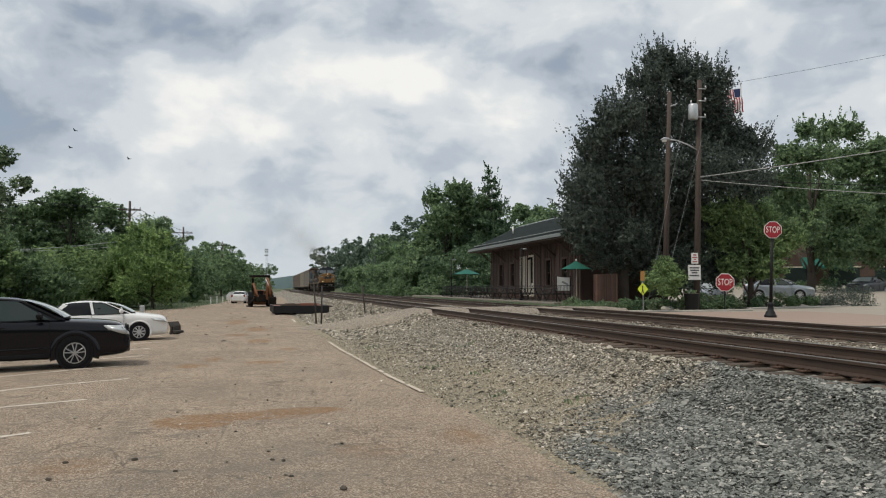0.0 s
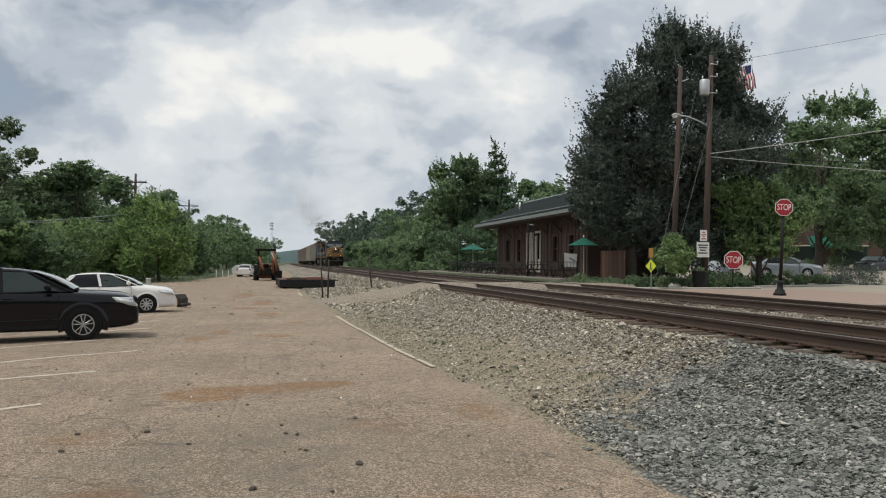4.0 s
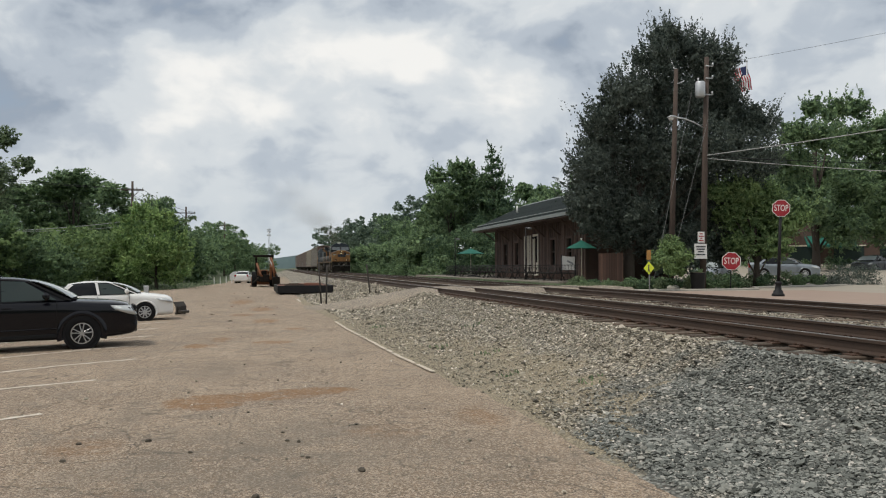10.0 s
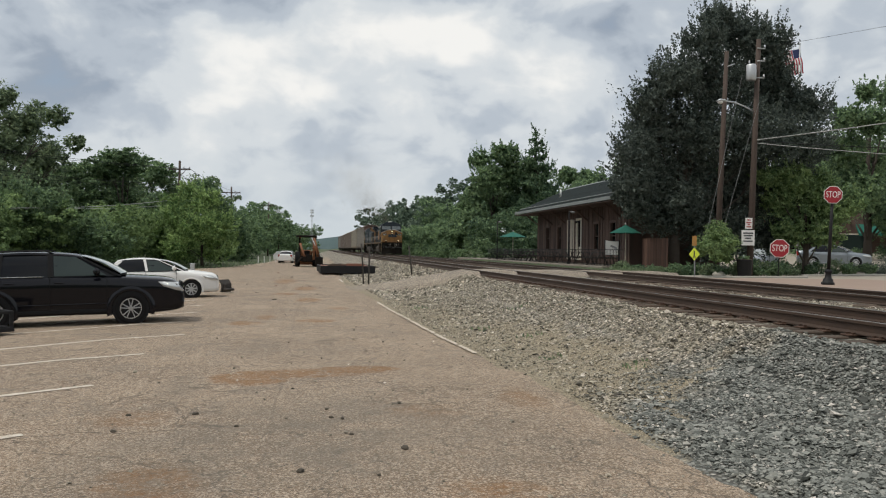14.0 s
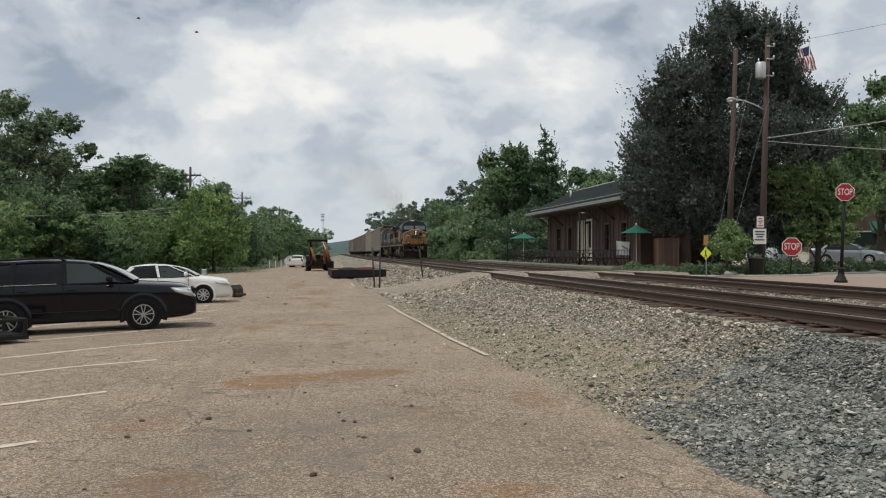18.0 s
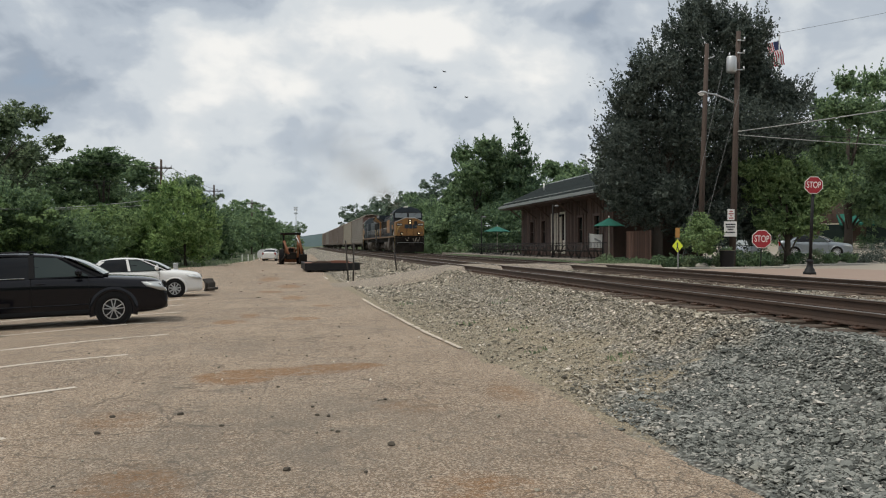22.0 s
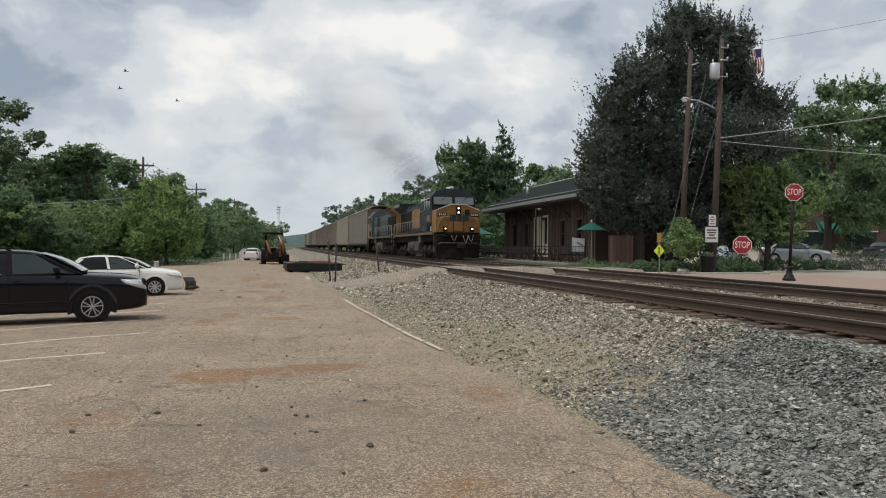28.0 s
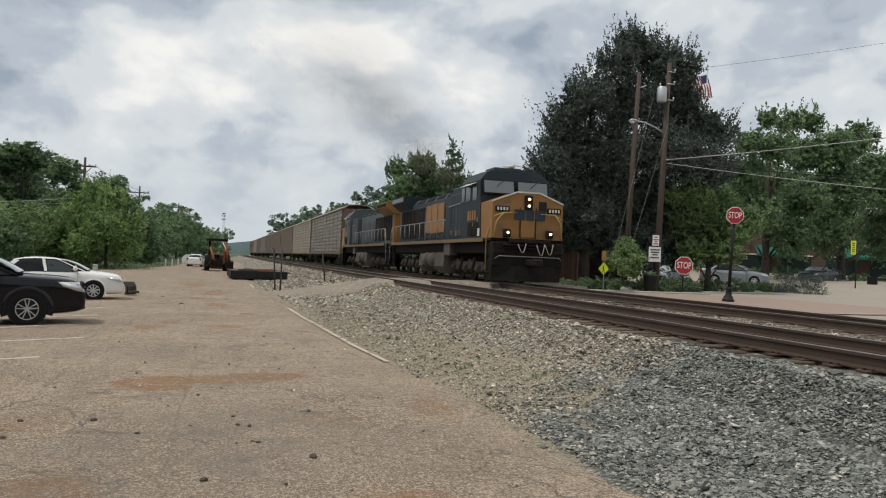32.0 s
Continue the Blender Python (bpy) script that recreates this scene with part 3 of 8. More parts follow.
def lot_sheet():
    s, ys = Shape(), [-6 + 0.5 * i for i in range(140)] + [64 + 3 * i for i in range(36)]
    n, vs = 40, []
    for y in ys:
        a, b = along(LEFT, y), along(EDGE, y) + lump_at(0, y, 1.7, 0.09) + lump_at(3, y, 5, 0.04)
        for i in range(n):
            u = (i / (n - 1)) ** 0.7
            x = a + (b - a) * u
            vs.append((x, y, lot_z(x, y) - (0.03 if i == n - 1 else 0)))
    fs = [(j * n + i, j * n + i + 1, (j + 1) * n + i + 1, (j + 1) * n + i) for j in range(len(ys) - 1) for i in range(n - 1)]
    return s.add(vs, fs, True)


solo("parking_lot", lot_sheet(), M_LOT, "sun-bleached tan asphalt lot with cracks and rust stains", "parking lot", kind="structure")


def strip(pts, width, z, seed=0, gap=0.0):
    """A worn painted stripe along pts, 6 mm thick, with ragged sides."""
    s, vs = Shape(), []
    rng = random.Random(seed)
    path = []
    for (x0, y0), (x1, y1) in zip(pts, pts[1:]):
        n = max(2, int(math.hypot(x1 - x0, y1 - y0) / 0.12))
        path += [(x0 + (x1 - x0) * i / n, y0 + (y1 - y0) * i / n) for i in range(n)]
    path.append(pts[-1])
    for i, (x, y) in enumerate(path):
        x1, y1 = path[min(i + 1, len(path) - 1)]
        x0, y0 = path[max(i - 1, 0)]
        d = math.hypot(x1 - x0, y1 - y0) or 1
        nx, ny = -(y1 - y0) / d, (x1 - x0) / d
        a, b = width / 2 * rng.uniform(0.5, 1.1), width / 2 * rng.uniform(0.5, 1.1)
        h = z - 0.01 + lot_z(x, y)
        vs += [(x + nx * a, y + ny * a, h), (x - nx * b, y - ny * b, h)]
    k = len(path)
    fs = [(2 * i, 2 * i + 1, 2 * i + 3, 2 * i + 2) for i in range(k - 1) if rng.random() > gap]
    return s.add(vs, fs)


# Parking stall stripes run back to the left; each ends at the drive lane.
STALLS = [((-5.9, 6.2), (-2.75, 8.62)), ((-6.0, 8.9), (-2.83, 11.58)), ((-7.0, 12.0), (-2.8, 14.87)), ((-7.4, 14.6), (-2.63, 18.2)), ((-8.2, 17.6), (-3.08, 21.2)), ((-8.6, 19.3), (-3.14, 24.1)),
          ((-8.8, 21.8), (-3.3, 27.0)), ((-9.0, 24.6), (-3.4, 30.2)), ((-9.4, 29.6), (-3.6, 34.6))]
for i, ab in enumerate(STALLS):
    solo("stall_line", strip(ab, 0.14, 0.017, i, 0.02), M_LINE, "faded white painted parking stall line", "road marking", group="parking stall lines", kind="structure")
solo("edge_line", strip([(2.88, 14.7), (2.70, 17.4), (2.575, 20.0), (2.40, 24.6), (2.24, 29.0)], 0.12, 0.013, 77, 0.04), M_EDGE, "worn white painted line along the lot's edge", "road marking", kind="structure")
solo("edge_line", strip([(1.7, 46), (1.62, 50)], 0.13, 0.018, 79, 0.1), M_LINE, "short rest of a worn white edge line", "road marking", kind="structure")

# ---- railway ----
def bend(y):
    """How far the line has swung to the street side; it runs straight at first."""
    return max(0.0, y - 330.0) ** 2 / 1600.0


BED_X = lin(1.2, 2.6, 6) + lin(2.7, 4.6, 20) + lin(4.8, 15.2, 42)
BED_Y = [-8 + 0.4 * i for i in range(150)] + [52 + 4 * i for i in range(40)] + [220 + 20 * i for i in range(21)]


def bed_z(x, y):
    k = bed_height(x)
    edge = along(EDGE, y) if y < 170 else 3.3
    if x < edge - 0.12:
        return -0.05
    if y >= 60:
        return k if x > edge + 0.25 else -0.03
    rise = max(0.0, min(1.0, (x - edge + 0.05) / 0.35))
    return -0.012 + rise * (0.02 + max(0.0, k + lump_at(x, y, 1.3, 0.035) + lump_at(x, y, 4.1, 0.015)))


bed_sheet = grid_sheet(BED_X, BED_Y, bed_z)
bed_sheet.v = [(x + bend(y), y, z) for x, y, z in bed_sheet.v]
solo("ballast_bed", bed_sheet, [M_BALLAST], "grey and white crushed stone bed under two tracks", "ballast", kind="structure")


def rail_shape(x, y0, y1):
    z = RAIL_Z
    prof = [(-0.07, -0.17), (0.07, -0.17), (0.07, -0.155), (0.012, -0.13), (0.012, -0.045), (0.036, -0.035), (0.036, -0.004), (0.028, 0), (-0.028, 0), (-0.036, -0.004), (-0.036, -0.035), (-0.012, -0.045), (-0.012, -0.13), (-0.07, -0.155)]
    return Shape().loft([[(x + a + bend(y), y, z + b) for a, b in prof] for y in [y0] + [330 + 15 * i for i in range(int((y1 - 330) / 15) + 1)]], False)


TRACKS = (7.5, 12.0)
tie_mesh = Shape().box((0, 0, 0), (2.6, 0.23, 0.2), 0.015).mesh("tie", M_TIE)
plate_mesh = Shape().box((0, 0, 0), (0.36, 0.18, 0.02), 0.004).box((-0.1, 0.06, 0.018), (0.04, 0.03, 0.03)).box((0.1, -0.06, 0.018), (0.04, 0.03, 0.03)).box((-0.1, -0.06, 0.018), (0.04, 0.03, 0.03)).box((0.1, 0.06, 0.018), (0.04, 0.03, 0.03)).mesh("tie_plate", M_PLATE)
rng = random.Random(5)
for k, cx in enumerate(TRACKS):
    tr = thing("railway_track", "rusty steel rails on weathered wooden ties" if k else "rusty steel rails on dark ties with spikes showing", "railway track", pose(cx, 0, 0), group="parallel tracks", kind="structure")
    for sx_ in (-0.753, 0.753):
        part("rail", rail_shape(sx_, -10, 620), M_RAIL, tr)
        part("rail_head", Shape().box((sx_, 160, RAIL_Z + 0.002), (0.052, 340, 0.004)), M_RAILTOP, tr, "worn bright top of the rail")
    rest = Shape()
    y = -6.0
    while y < 260:
        q = pose(rng.uniform(-0.06, 0.06), y + rng.uniform(-0.04, 0.04), RAIL_Z - 0.29 + rng.uniform(-0.015, 0.01), 0, 0, rng.uniform(-1.2, 1.2))
        if y < (70 if k == 0 else 55) and not 31.8 < y < 37.6:
            part("tie", tie_mesh, None, tr, "", q)
            if y < 36 and k == 0:
                for sx_ in (-0.753, 0.753):
                    part("tie_plate", plate_mesh, None, tr, "", pose(sx_, y, RAIL_Z - 0.18))
        elif y >= 55:
            rest.box(q.translation, (2.6, 0.23, 0.2))
        y += 0.52
    part("tie_row", rest, M_TIE, tr, "distant wooden ties")["kind"] = "stuff"


def stones(name, count, xr, yr, size, seed, zf, density=None, flat=(0.55, 1.0), tip=0.5, spread=0.38):
    """Loose angular stones lying on the bed."""
    r = np.random.RandomState(seed)
    base = np.array([(1, 0, -0.3), (-0.5, 0.87, -0.35), (-0.55, -0.8, -0.25), (0.7, 0.55, 0.35), (-0.85, 0.1, 0.4), (0.25, -0.75, 0.45), (0.05, 0.0, 0.75)])
    tri = np.array([(0, 3, 5), (3, 6, 5), (3, 4, 6), (4, 5, 6), (0, 1, 3), (1, 4, 3), (1, 2, 4), (2, 5, 4), (2, 0, 5)])
    u = r.rand(count)
    y = yr[0] + (yr[1] - yr[0]) * u ** 1.7
    x = r.uniform(xr[0], xr[1], count)
    keep = np.ones(count, bool)
    if density is not None:
        keep = r.rand(count) < np.array([density(a, b) for a, b in zip(x, y)])
    x, y = x[keep], y[keep]
    n = len(x)
    z = np.array([zf(a, b) for a, b in zip(x, y)])
    s = size * np.exp(r.normal(0, spread, n))
    v = base[None] * (1 + r.uniform(-0.3, 0.3, (n, 7, 3))) * s[:, None, None] * np.stack([r.uniform(0.7, 1.3, n), r.uniform(0.7, 1.3, n), r.uniform(*flat, n)], 1)[:, None]
    a, b = r.rand(n) * 6.28, r.normal(0, tip, n)
    ca, sa, cb, sb = np.cos(a)[:, None], np.sin(a)[:, None], np.cos(b)[:, None], np.sin(b)[:, None]
    vx, vy, vz = v[..., 0], v[..., 1], v[..., 2]
    vy, vz = vy * cb - vz * sb, vy * sb + vz * cb
    v = np.stack([vx * ca - vy * sa + x[:, None], vx * sa + vy * ca + y[:, None], vz + (z + s * 0.22)[:, None]], 2)
    me = bpy.data.meshes.new(name)
    f = (tri[None] + np.arange(n)[:, None, None] * 7).reshape(-1)
    me.vertices.add(n * 7)
    me.vertices.foreach_set("co", v.astype(np.float32).ravel())
    me.loops.add(len(f))
    me.loops.foreach_set("vertex_index", f.astype(np.int32))
    me.polygons.add(len(f) // 3)
    me.polygons.foreach_set("loop_start", np.arange(0, len(f), 3, dtype=np.int32))
    me.polygons.foreach_set("loop_total", np.full(len(f) // 3, 3, np.int32))
    me.polygons.foreach_set("use_smooth", np.zeros(len(f) // 3, bool))
    me.materials.append(M_STONE)
    me.update(calc_edges=True)
    return me


def ramp_lo(x):
    return 37.2 - max(0.0, x - 2.7) * 1.2


def ramp_hi(x):
    return 41.6 - (x - 1.7) * 0.85


def fines_at(x, y):
    """How far tan dust covers the stones: a band along the lot's edge and two tongues in the slate heap."""
    e = along(EDGE, y)
    band = max(0.0, 1.0 - (x - e) / (1.35 + 0.35 * math.sin(y * 0.9))) * max(0.0, min(1.0, (y - 9.6) / 2.2))
    tongues = max(max(0.0, 1.0 - ((x - a) / p) ** 2 - ((y - b - (x - a) * k) / q) ** 2) for a, b, p, q, k in ((4.4, 11.6, 0.95, 2.9, 0.0), (4.2, 8.2, 0.62, 0.5, -1.7), (4.0, 15.5, 1.2, 4.0, 0.0)))
    return min(1.0, max(band, tongues) + lump_at(x, y, 2.2, 0.3))


def near_density(x, y):
    if ramp_lo(x) - 0.1 < y < ramp_hi(x) - 0.1:
        return 0.0
    e = along(EDGE, y)
    if x < e + 0.04:
        return 0.015
    return max(0.20, 1.0 - 2.0 * max(0.0, fines_at(x, y))) * min(1.0, 0.35 + (x - e) / 0.5)


solo("ballast_stones", stones("ballast_stones", 94000, (2.6, 6.35), (4.6, 38), 0.0172, 1, bed_z, near_density, (0.4, 0.85), 0.4, 0.42), None, "loose angular grey and white ballast stones", "gravel", kind="stuff")
solo("ballast_stones", stones("ballast_stones", 52000, (3.0, 6.35), (4.6, 13), 0.0158, 11, lambda x, y: bed_z(x, y) + 0.006, lambda x, y: 0.9 * near_density(x, y) * max(0.0, min(1.0, (12.5 - y) / 3)), (0.3, 0.6), 0.35, 0.36), None, "flat slate-grey crushed stones heaped by the lot", "gravel", kind="stuff")
solo("ballast_stones", stones("ballast_stones", 30000, (1.9, 6.35), (30, 78), 0.032, 8, bed_z, lambda x, y: 0.0 if x < along(EDGE, y) + 0.3 or ramp_lo(x) < y < ramp_hi(x) else 1.0), None, "pale ballast stones on the bank beyond the crossing", "gravel", kind="stuff")
solo("ballast_stones", stones("ballast_stones", 8000, (8.4, 11.1), (9, 45), 0.02, 2, bed_z), None, "pale ballast stones between the two tracks", "gravel", kind="stuff")
solo("loose_gravel", stones("loose_gravel", 30000, (2.3, 5.4), (5.0, 30), 0.0112, 3, bed_z, lambda x, y: (0.3 + 0.7 * fines_at(x, y)) if x > along(EDGE, y) + 0.05 else 0.03), None, "fine loose gravel along the lot's broken edge", "gravel", kind="stuff")
solo("loose_gravel", stones("loose_gravel", 420, (-4, 3.2), (5.5, 30), 0.014, 4, lambda x, y: 0.015), None, "stray pebbles on the asphalt", "gravel", kind="stuff")


# The crossing ramp of asphalt, up from the lot to the tracks.
def ramp_sheet():
    s = Shape()
    n, rows = 12, []
    for i in range(29):
        u = i / 28
        x = 1.6 + (6.62 - 1.6) * u
        y0, y1 = ramp_lo(x), ramp_hi(x)
        crest = max(0.015 + (RAIL_Z - 0.05) * max(0.0, (x - 2.0) / 4.62) ** 1.12, 0.0)
        row = []
        for k in range(n):
            v = k / (n - 1)
            fall = 0.20 * (1 - v) ** 1.5 * math.sin(math.pi * u)
            z = max(crest - fall, bed_height(x) + 0.03)
            if k in (0, n - 1):
                z = min(z - 0.1, bed_height(x) - 0.06)
            row.append((x + lump_at(i, k, 0.7, 0.05), y0 + (y1 - y0) * v + lump_at(x, k, 0.8, 0.12), z))
        rows.append(row)
    return s.loft(rows, True, False, False)


ramp_ob = solo("crossing_ramp", ramp_sheet(), M_RAMP, "grey-tan asphalt ramp rising from the lot to the rails", "ramp", kind="structure")
for x0, x1, lab in ((6.84, 8.16, "asphalt crossing panel between the rails"), (8.36, 11.14, "asphalt crossing between the two tracks"), (11.34, 12.66, "asphalt crossing panel between far rails"), (12.84, 15.4, "asphalt crossing apron on the street side")):
    s = Shape()
    rows = []
    for i in range(9):
        x = x0 + (x1 - x0) * i / 8
        rows.append([(x, 32.4 + lump_at(x, 1, 2, 0.25) + 4.9 * k / 7 + (lump_at(x, k, 2, 0.2) if k == 7 else 0), RAIL_Z - 0.015 + lump_at(x, k, 0.9, 0.03) - (0.3 if k in (0, 7) or (x1 > 15 and i == 8) else 0)) for k in range(8)])
    solo("crossing_panel", s.loft(rows, True, False, False), M_RAMP, lab, "crossing", kind="structure")

# Street side: concrete street, brick plaza, platform.
def street_z(x, y):
    return 0.745 + max(0.0, math.hypot(x, y) - 52) * 0.028 * max(0.0, min(1.0, (x - 25) / 9))


solo("street", grid_sheet(lin(14.6, 120, 40), lin(2, 84, 42), street_z), M_STREET, "pale concrete street and open square beyond the tracks", "street", kind="structure")
solo("plaza", grid_sheet(lin(14.7, 24.5, 14), lin(21, 34.5, 16), lambda x, y: 0.765), M_PAVER, "reddish brick-paved corner beside the crossing", "pavement", kind="structure")
solo("platform_kerb", Shape().box((15.2, 64.5, 0.86), (0.28, 44.2, 0.46), 0.03), M_KERB, "weathered pale concrete kerb along the platform", "kerb", kind="structure")
solo("platform", Shape().box((20.4, 64.5, 0.62), (10.2, 44, 0.9), 0.03), M_DIRTPLAT, "low worn brown platform before the depot", "platform", kind="structure")


# ---- the train ----
def nose_y(t):
    """Where the leading nose stands along the track; the train slowly gathers speed."""
    return 170.0 + t * (-1.668 + t * (-0.1101 + t * 0.000885))


TRAIN_TIMES = [i * 1.0 for i in range(33)]
TRAIN = []                 # (thing, metres behind the nose, turned about)

M_NAVY = mat("loco_dark_blue", (0.017, 0.027, 0.037), (0.036, 0.045, 0.052), rough=0.55, scale=1.3, fine=20, bump=0.05, spec=0.25, obj_rand=0.3)
M_GREYB = mat("loco_faded_grey_blue", (0.075, 0.088, 0.095), (0.04, 0.048, 0.055), rough=0.6, scale=1.3, fine=20, bump=0.05, spec=0.25, obj_rand=0.25)
M_YEL = mat("loco_yellow", (0.29, 0.135, 0.032), (0.15, 0.078, 0.028), rough=0.5, scale=1.2, fine=18, bump=0.05)
M_SILL = mat("dirty_sill_yellow", (0.18, 0.11, 0.058), (0.10, 0.068, 0.042), rough=0.7, scale=1.6, fine=14)
M_SOOT = mat("loco_grime", (0.011, 0.010, 0.009), (0.032, 0.025, 0.019), rough=0.8, scale=2, fine=16, spec=0.12)
M_TRUCK = mat("truck_grime", (0.046, 0.037, 0.03), (0.016, 0.0145, 0.013), rough=0.85, scale=2.5, fine=20, spec=0.2)
M_TANK = mat("fuel_tank_grey", (0.085, 0.07, 0.057), (0.036, 0.031, 0.027), rough=0.75, scale=1.6, fine=18)
M_EMBLEM = mat("worn_yellow_emblem", (0.30, 0.145, 0.045), (0.17, 0.095, 0.045), rough=0.6, scale=2.5, fine=16)
M_RAILING = mat("railing_yellow", (0.46, 0.33, 0.12), (0.33, 0.24, 0.10), rough=0.5)
M_RAILGREY = mat("railing_grey", (0.22, 0.22, 0.22), (0.12, 0.12, 0.12), rough=0.5)
# base colour lightened to carry the sky's reflection; side panes stay dark
M_CABGLASS = glass("sky_tinted_glass", (0.13, 0.15, 0.16), 0.12)
M_CABSIDE = glass("dark_cab_glass", (0.02, 0.025, 0.028), 0.1)
M_LAMP = glow("lit_headlight", (1.0, 0.74, 0.40), 3.5)
M_NUMB = mat("number_plate_white", (0.62, 0.60, 0.54), (0.5, 0.48, 0.44), rough=0.5)
M_HOSE = mat("pale_hose", (0.30, 0.27, 0.22), (0.2, 0.18, 0.15), rough=0.7)


def wheel_mesh():
    s = Shape().disc((0, 0, 0), 0.53, 0, 28, 0.0, 0.10).disc((0.055, 0, 0), 0.53, 0, 28, 0.44, 0.03).disc((0.06, 0, 0), 0.15, 0, 16, 0.0, 0.08)
    return s.mesh("wheel", M_TRUCK)


WHEEL = wheel_mesh()


def bogie(parent, y, axles, pitch):
    """A truck frame with its wheels, springs and journal boxes."""
    b = part("truck_frame", Shape(), M_TRUCK, parent)
    s = Shape()
    for sx_ in (-1, 1):
        x = sx_ * 1.12
        s.prism([(y + axles[0] - 0.7, 0.55), (y + axles[0] - 0.5, 0.85), (y + axles[-1] + 0.5, 0.85), (y + axles[-1] + 0.7, 0.55), (y + axles[-1] + 0.35, 0.42), (y, 0.52), (y + axles[0] - 0.35, 0.42)], x - 0.07, x + 0.07)
        for a in axles:
            s.box((x + sx_ * 0.08, y + a, 0.54), (0.18, 0.34, 0.34), 0.03)
            s.tube([(x + sx_ * 0.15, y + a, 0.54), (x + sx_ * 0.22, y + a, 0.54)], 0.12, 12)
        for a, c in zip(axles, axles[1:]):
            m = (a + c) / 2
            s.tube([(x + sx_ * 0.07, y + m, 0.38), (x + sx_ * 0.07, y + m, 0.82)], 0.13, 10)
            s.prism([(y + m - 0.45, 0.95), (y + m - 0.34, 0.95), (y + m + 0.05, 0.5), (y + m - 0.08, 0.5)], x + sx_ * 0.1 - 0.05, x + sx_ * 0.1 + 0.05)
            s.prism([(y + m + 0.45, 0.95), (y + m + 0.34, 0.95), (y + m - 0.05, 0.5), (y + m + 0.08, 0.5)], x + sx_ * 0.1 - 0.05, x + sx_ * 0.1 + 0.05)
    s.box((0, y, 0.75), (2.1, 0.6, 0.3), 0.03)
    b.data = s.mesh("truck_frame", M_TRUCK)
    for a in axles:
        for sx_ in (-1, 1):
            part("wheel", WHEEL, None, parent, "", pose(sx_ * 0.77, y + a, 0.53, 0, 0, 0 if sx_ > 0 else 180))


def locomotive(label, hood, nose, wing, lit, logo):
    """A six-axle freight locomotive; its nose is at y = 0 and it reaches back along +y; z from the rail."""
    t = thing("locomotive", label, "locomotive", group="coupled locomotives")
    # pilot and plow
    part("plow", Shape().loft([[(-1.5, 0.35, 0.12), (-0.6, -0.05, 0.12), (0.6, -0.05, 0.12), (1.5, 0.35, 0.12), (1.5, 0.7, 0.12), (-1.5, 0.7, 0.12)],
                               [(-1.52, 0.25, 0.75), (-0.6, -0.02, 0.75), (0.6, -0.02, 0.75), (1.52, 0.25, 0.75), (1.52, 0.7, 0.75), (-1.52, 0.7, 0.75)]], False), M_SOOT, t, "worn dark steel snow plow")
    part("pilot", Shape().box((0, 0.38, 1.2), (3.05, 0.5, 0.98), 0.04).box((0, 0.08, 1.74), (1.7, 0.34, 0.14), 0.02).box((-1.25, 0.12, 1.3), (0.5, 0.1, 0.12), 0.02).box((1.25, 0.12, 1.3), (0.5, 0.1, 0.12), 0.02), M_SOOT, t)
    part("cut_lever", Shape().tube([(-1.45, 0.08, 1.0), (-1.3, 0.0, 1.12), (1.3, 0.0, 1.12), (1.45, 0.08, 1.0)], 0.02, 6), M_RAILGREY, t)
    part("anticlimber", Shape().box((0, 0.05, 1.58), (2.2, 0.2, 0.1), 0.02).box((0, 0.05, 1.45), (2.0, 0.14, 0.06), 0.02), M_SOOT, t)
    part("coupler", Shape().box((0, -0.35, 0.88), (0.32, 0.8, 0.28), 0.05).box((0.1, -0.75, 0.88), (0.4, 0.25, 0.34), 0.08), M_SOOT, t)
    for x0, dz in ((-0.55, 0.3), (0.25, 0.38), (0.62, 0.34)):
        pts = [(x0 + 0.34 * u, -0.16 - 0.1 * math.sin(math.pi * u), 1.62 - dz * 1.2 * math.sin(math.pi * u) + 0.03 * u) for u in [i / 8 for i in range(9)]]
        part("air_hose", Shape().tube(pts, 0.02, 6), M_HOSE, t)
    # frame, walkway and stripe
    part("underframe", Shape().box((0, 10.9, 1.48), (2.5, 21.2, 0.5), 0.02), M_SOOT, t)
    deck = part("walkway", Shape().box((0, 10.9, 1.79), (3.1, 21.0, 0.12), 0.02), M_SOOT, t)
    for sx_ in (-1, 1):
        part("sill_stripe", Shape().box((sx_ * 1.558, 11.2, 1.78), (0.02, 19.6, 0.16), 0.004), M_SILL, deck, "dirty yellow sill stripe")
    # nose: wide, with its top falling to both sides
    prof = [(-1.53, 1.85), (1.53, 1.85), (1.53, 3.34), (0.5, 3.74), (-0.5, 3.74), (-1.53, 3.34)]
    ns = part("nose", Shape().loft([[(x, 0.32, z) for x, z in prof], [(x, 1.95, z) for x, z in prof]], False), nose, t, "yellow nose with dark lettering shapes" if logo else "")
    part("nose_door", Shape().box((0.0, 0.305, 2.5), (0.62, 0.05, 1.2), 0.02), nose, ns)
    for x in (-0.34, 0.34):
        part("door_seam", Shape().box((x, 0.285, 2.5), (0.03, 0.02, 1.25)), M_SOOT, ns)
    part("nose_rim", Shape().prism([(-1.55, 3.31), (-1.53, 3.37), (-0.5, 3.78), (0.5, 3.78), (1.53, 3.37), (1.55, 3.31), (0.5, 3.72), (-0.5, 3.72)], 0.29, 0.36, "y"), M_NUMB, ns, "pale edge along the nose's top")
    part("headlight_housing", Shape().box((0.0, 0.28, 3.33), (0.36, 0.1, 0.62), 0.05), M_SOOT, ns)
    for z in (3.48, 3.2):
        part("headlight", Shape().disc((0, 0.21, z), 0.054, 1, 16, 0, 0.05), M_LAMP if lit else M_CABGLASS, ns, "lit headlight" if lit else "")
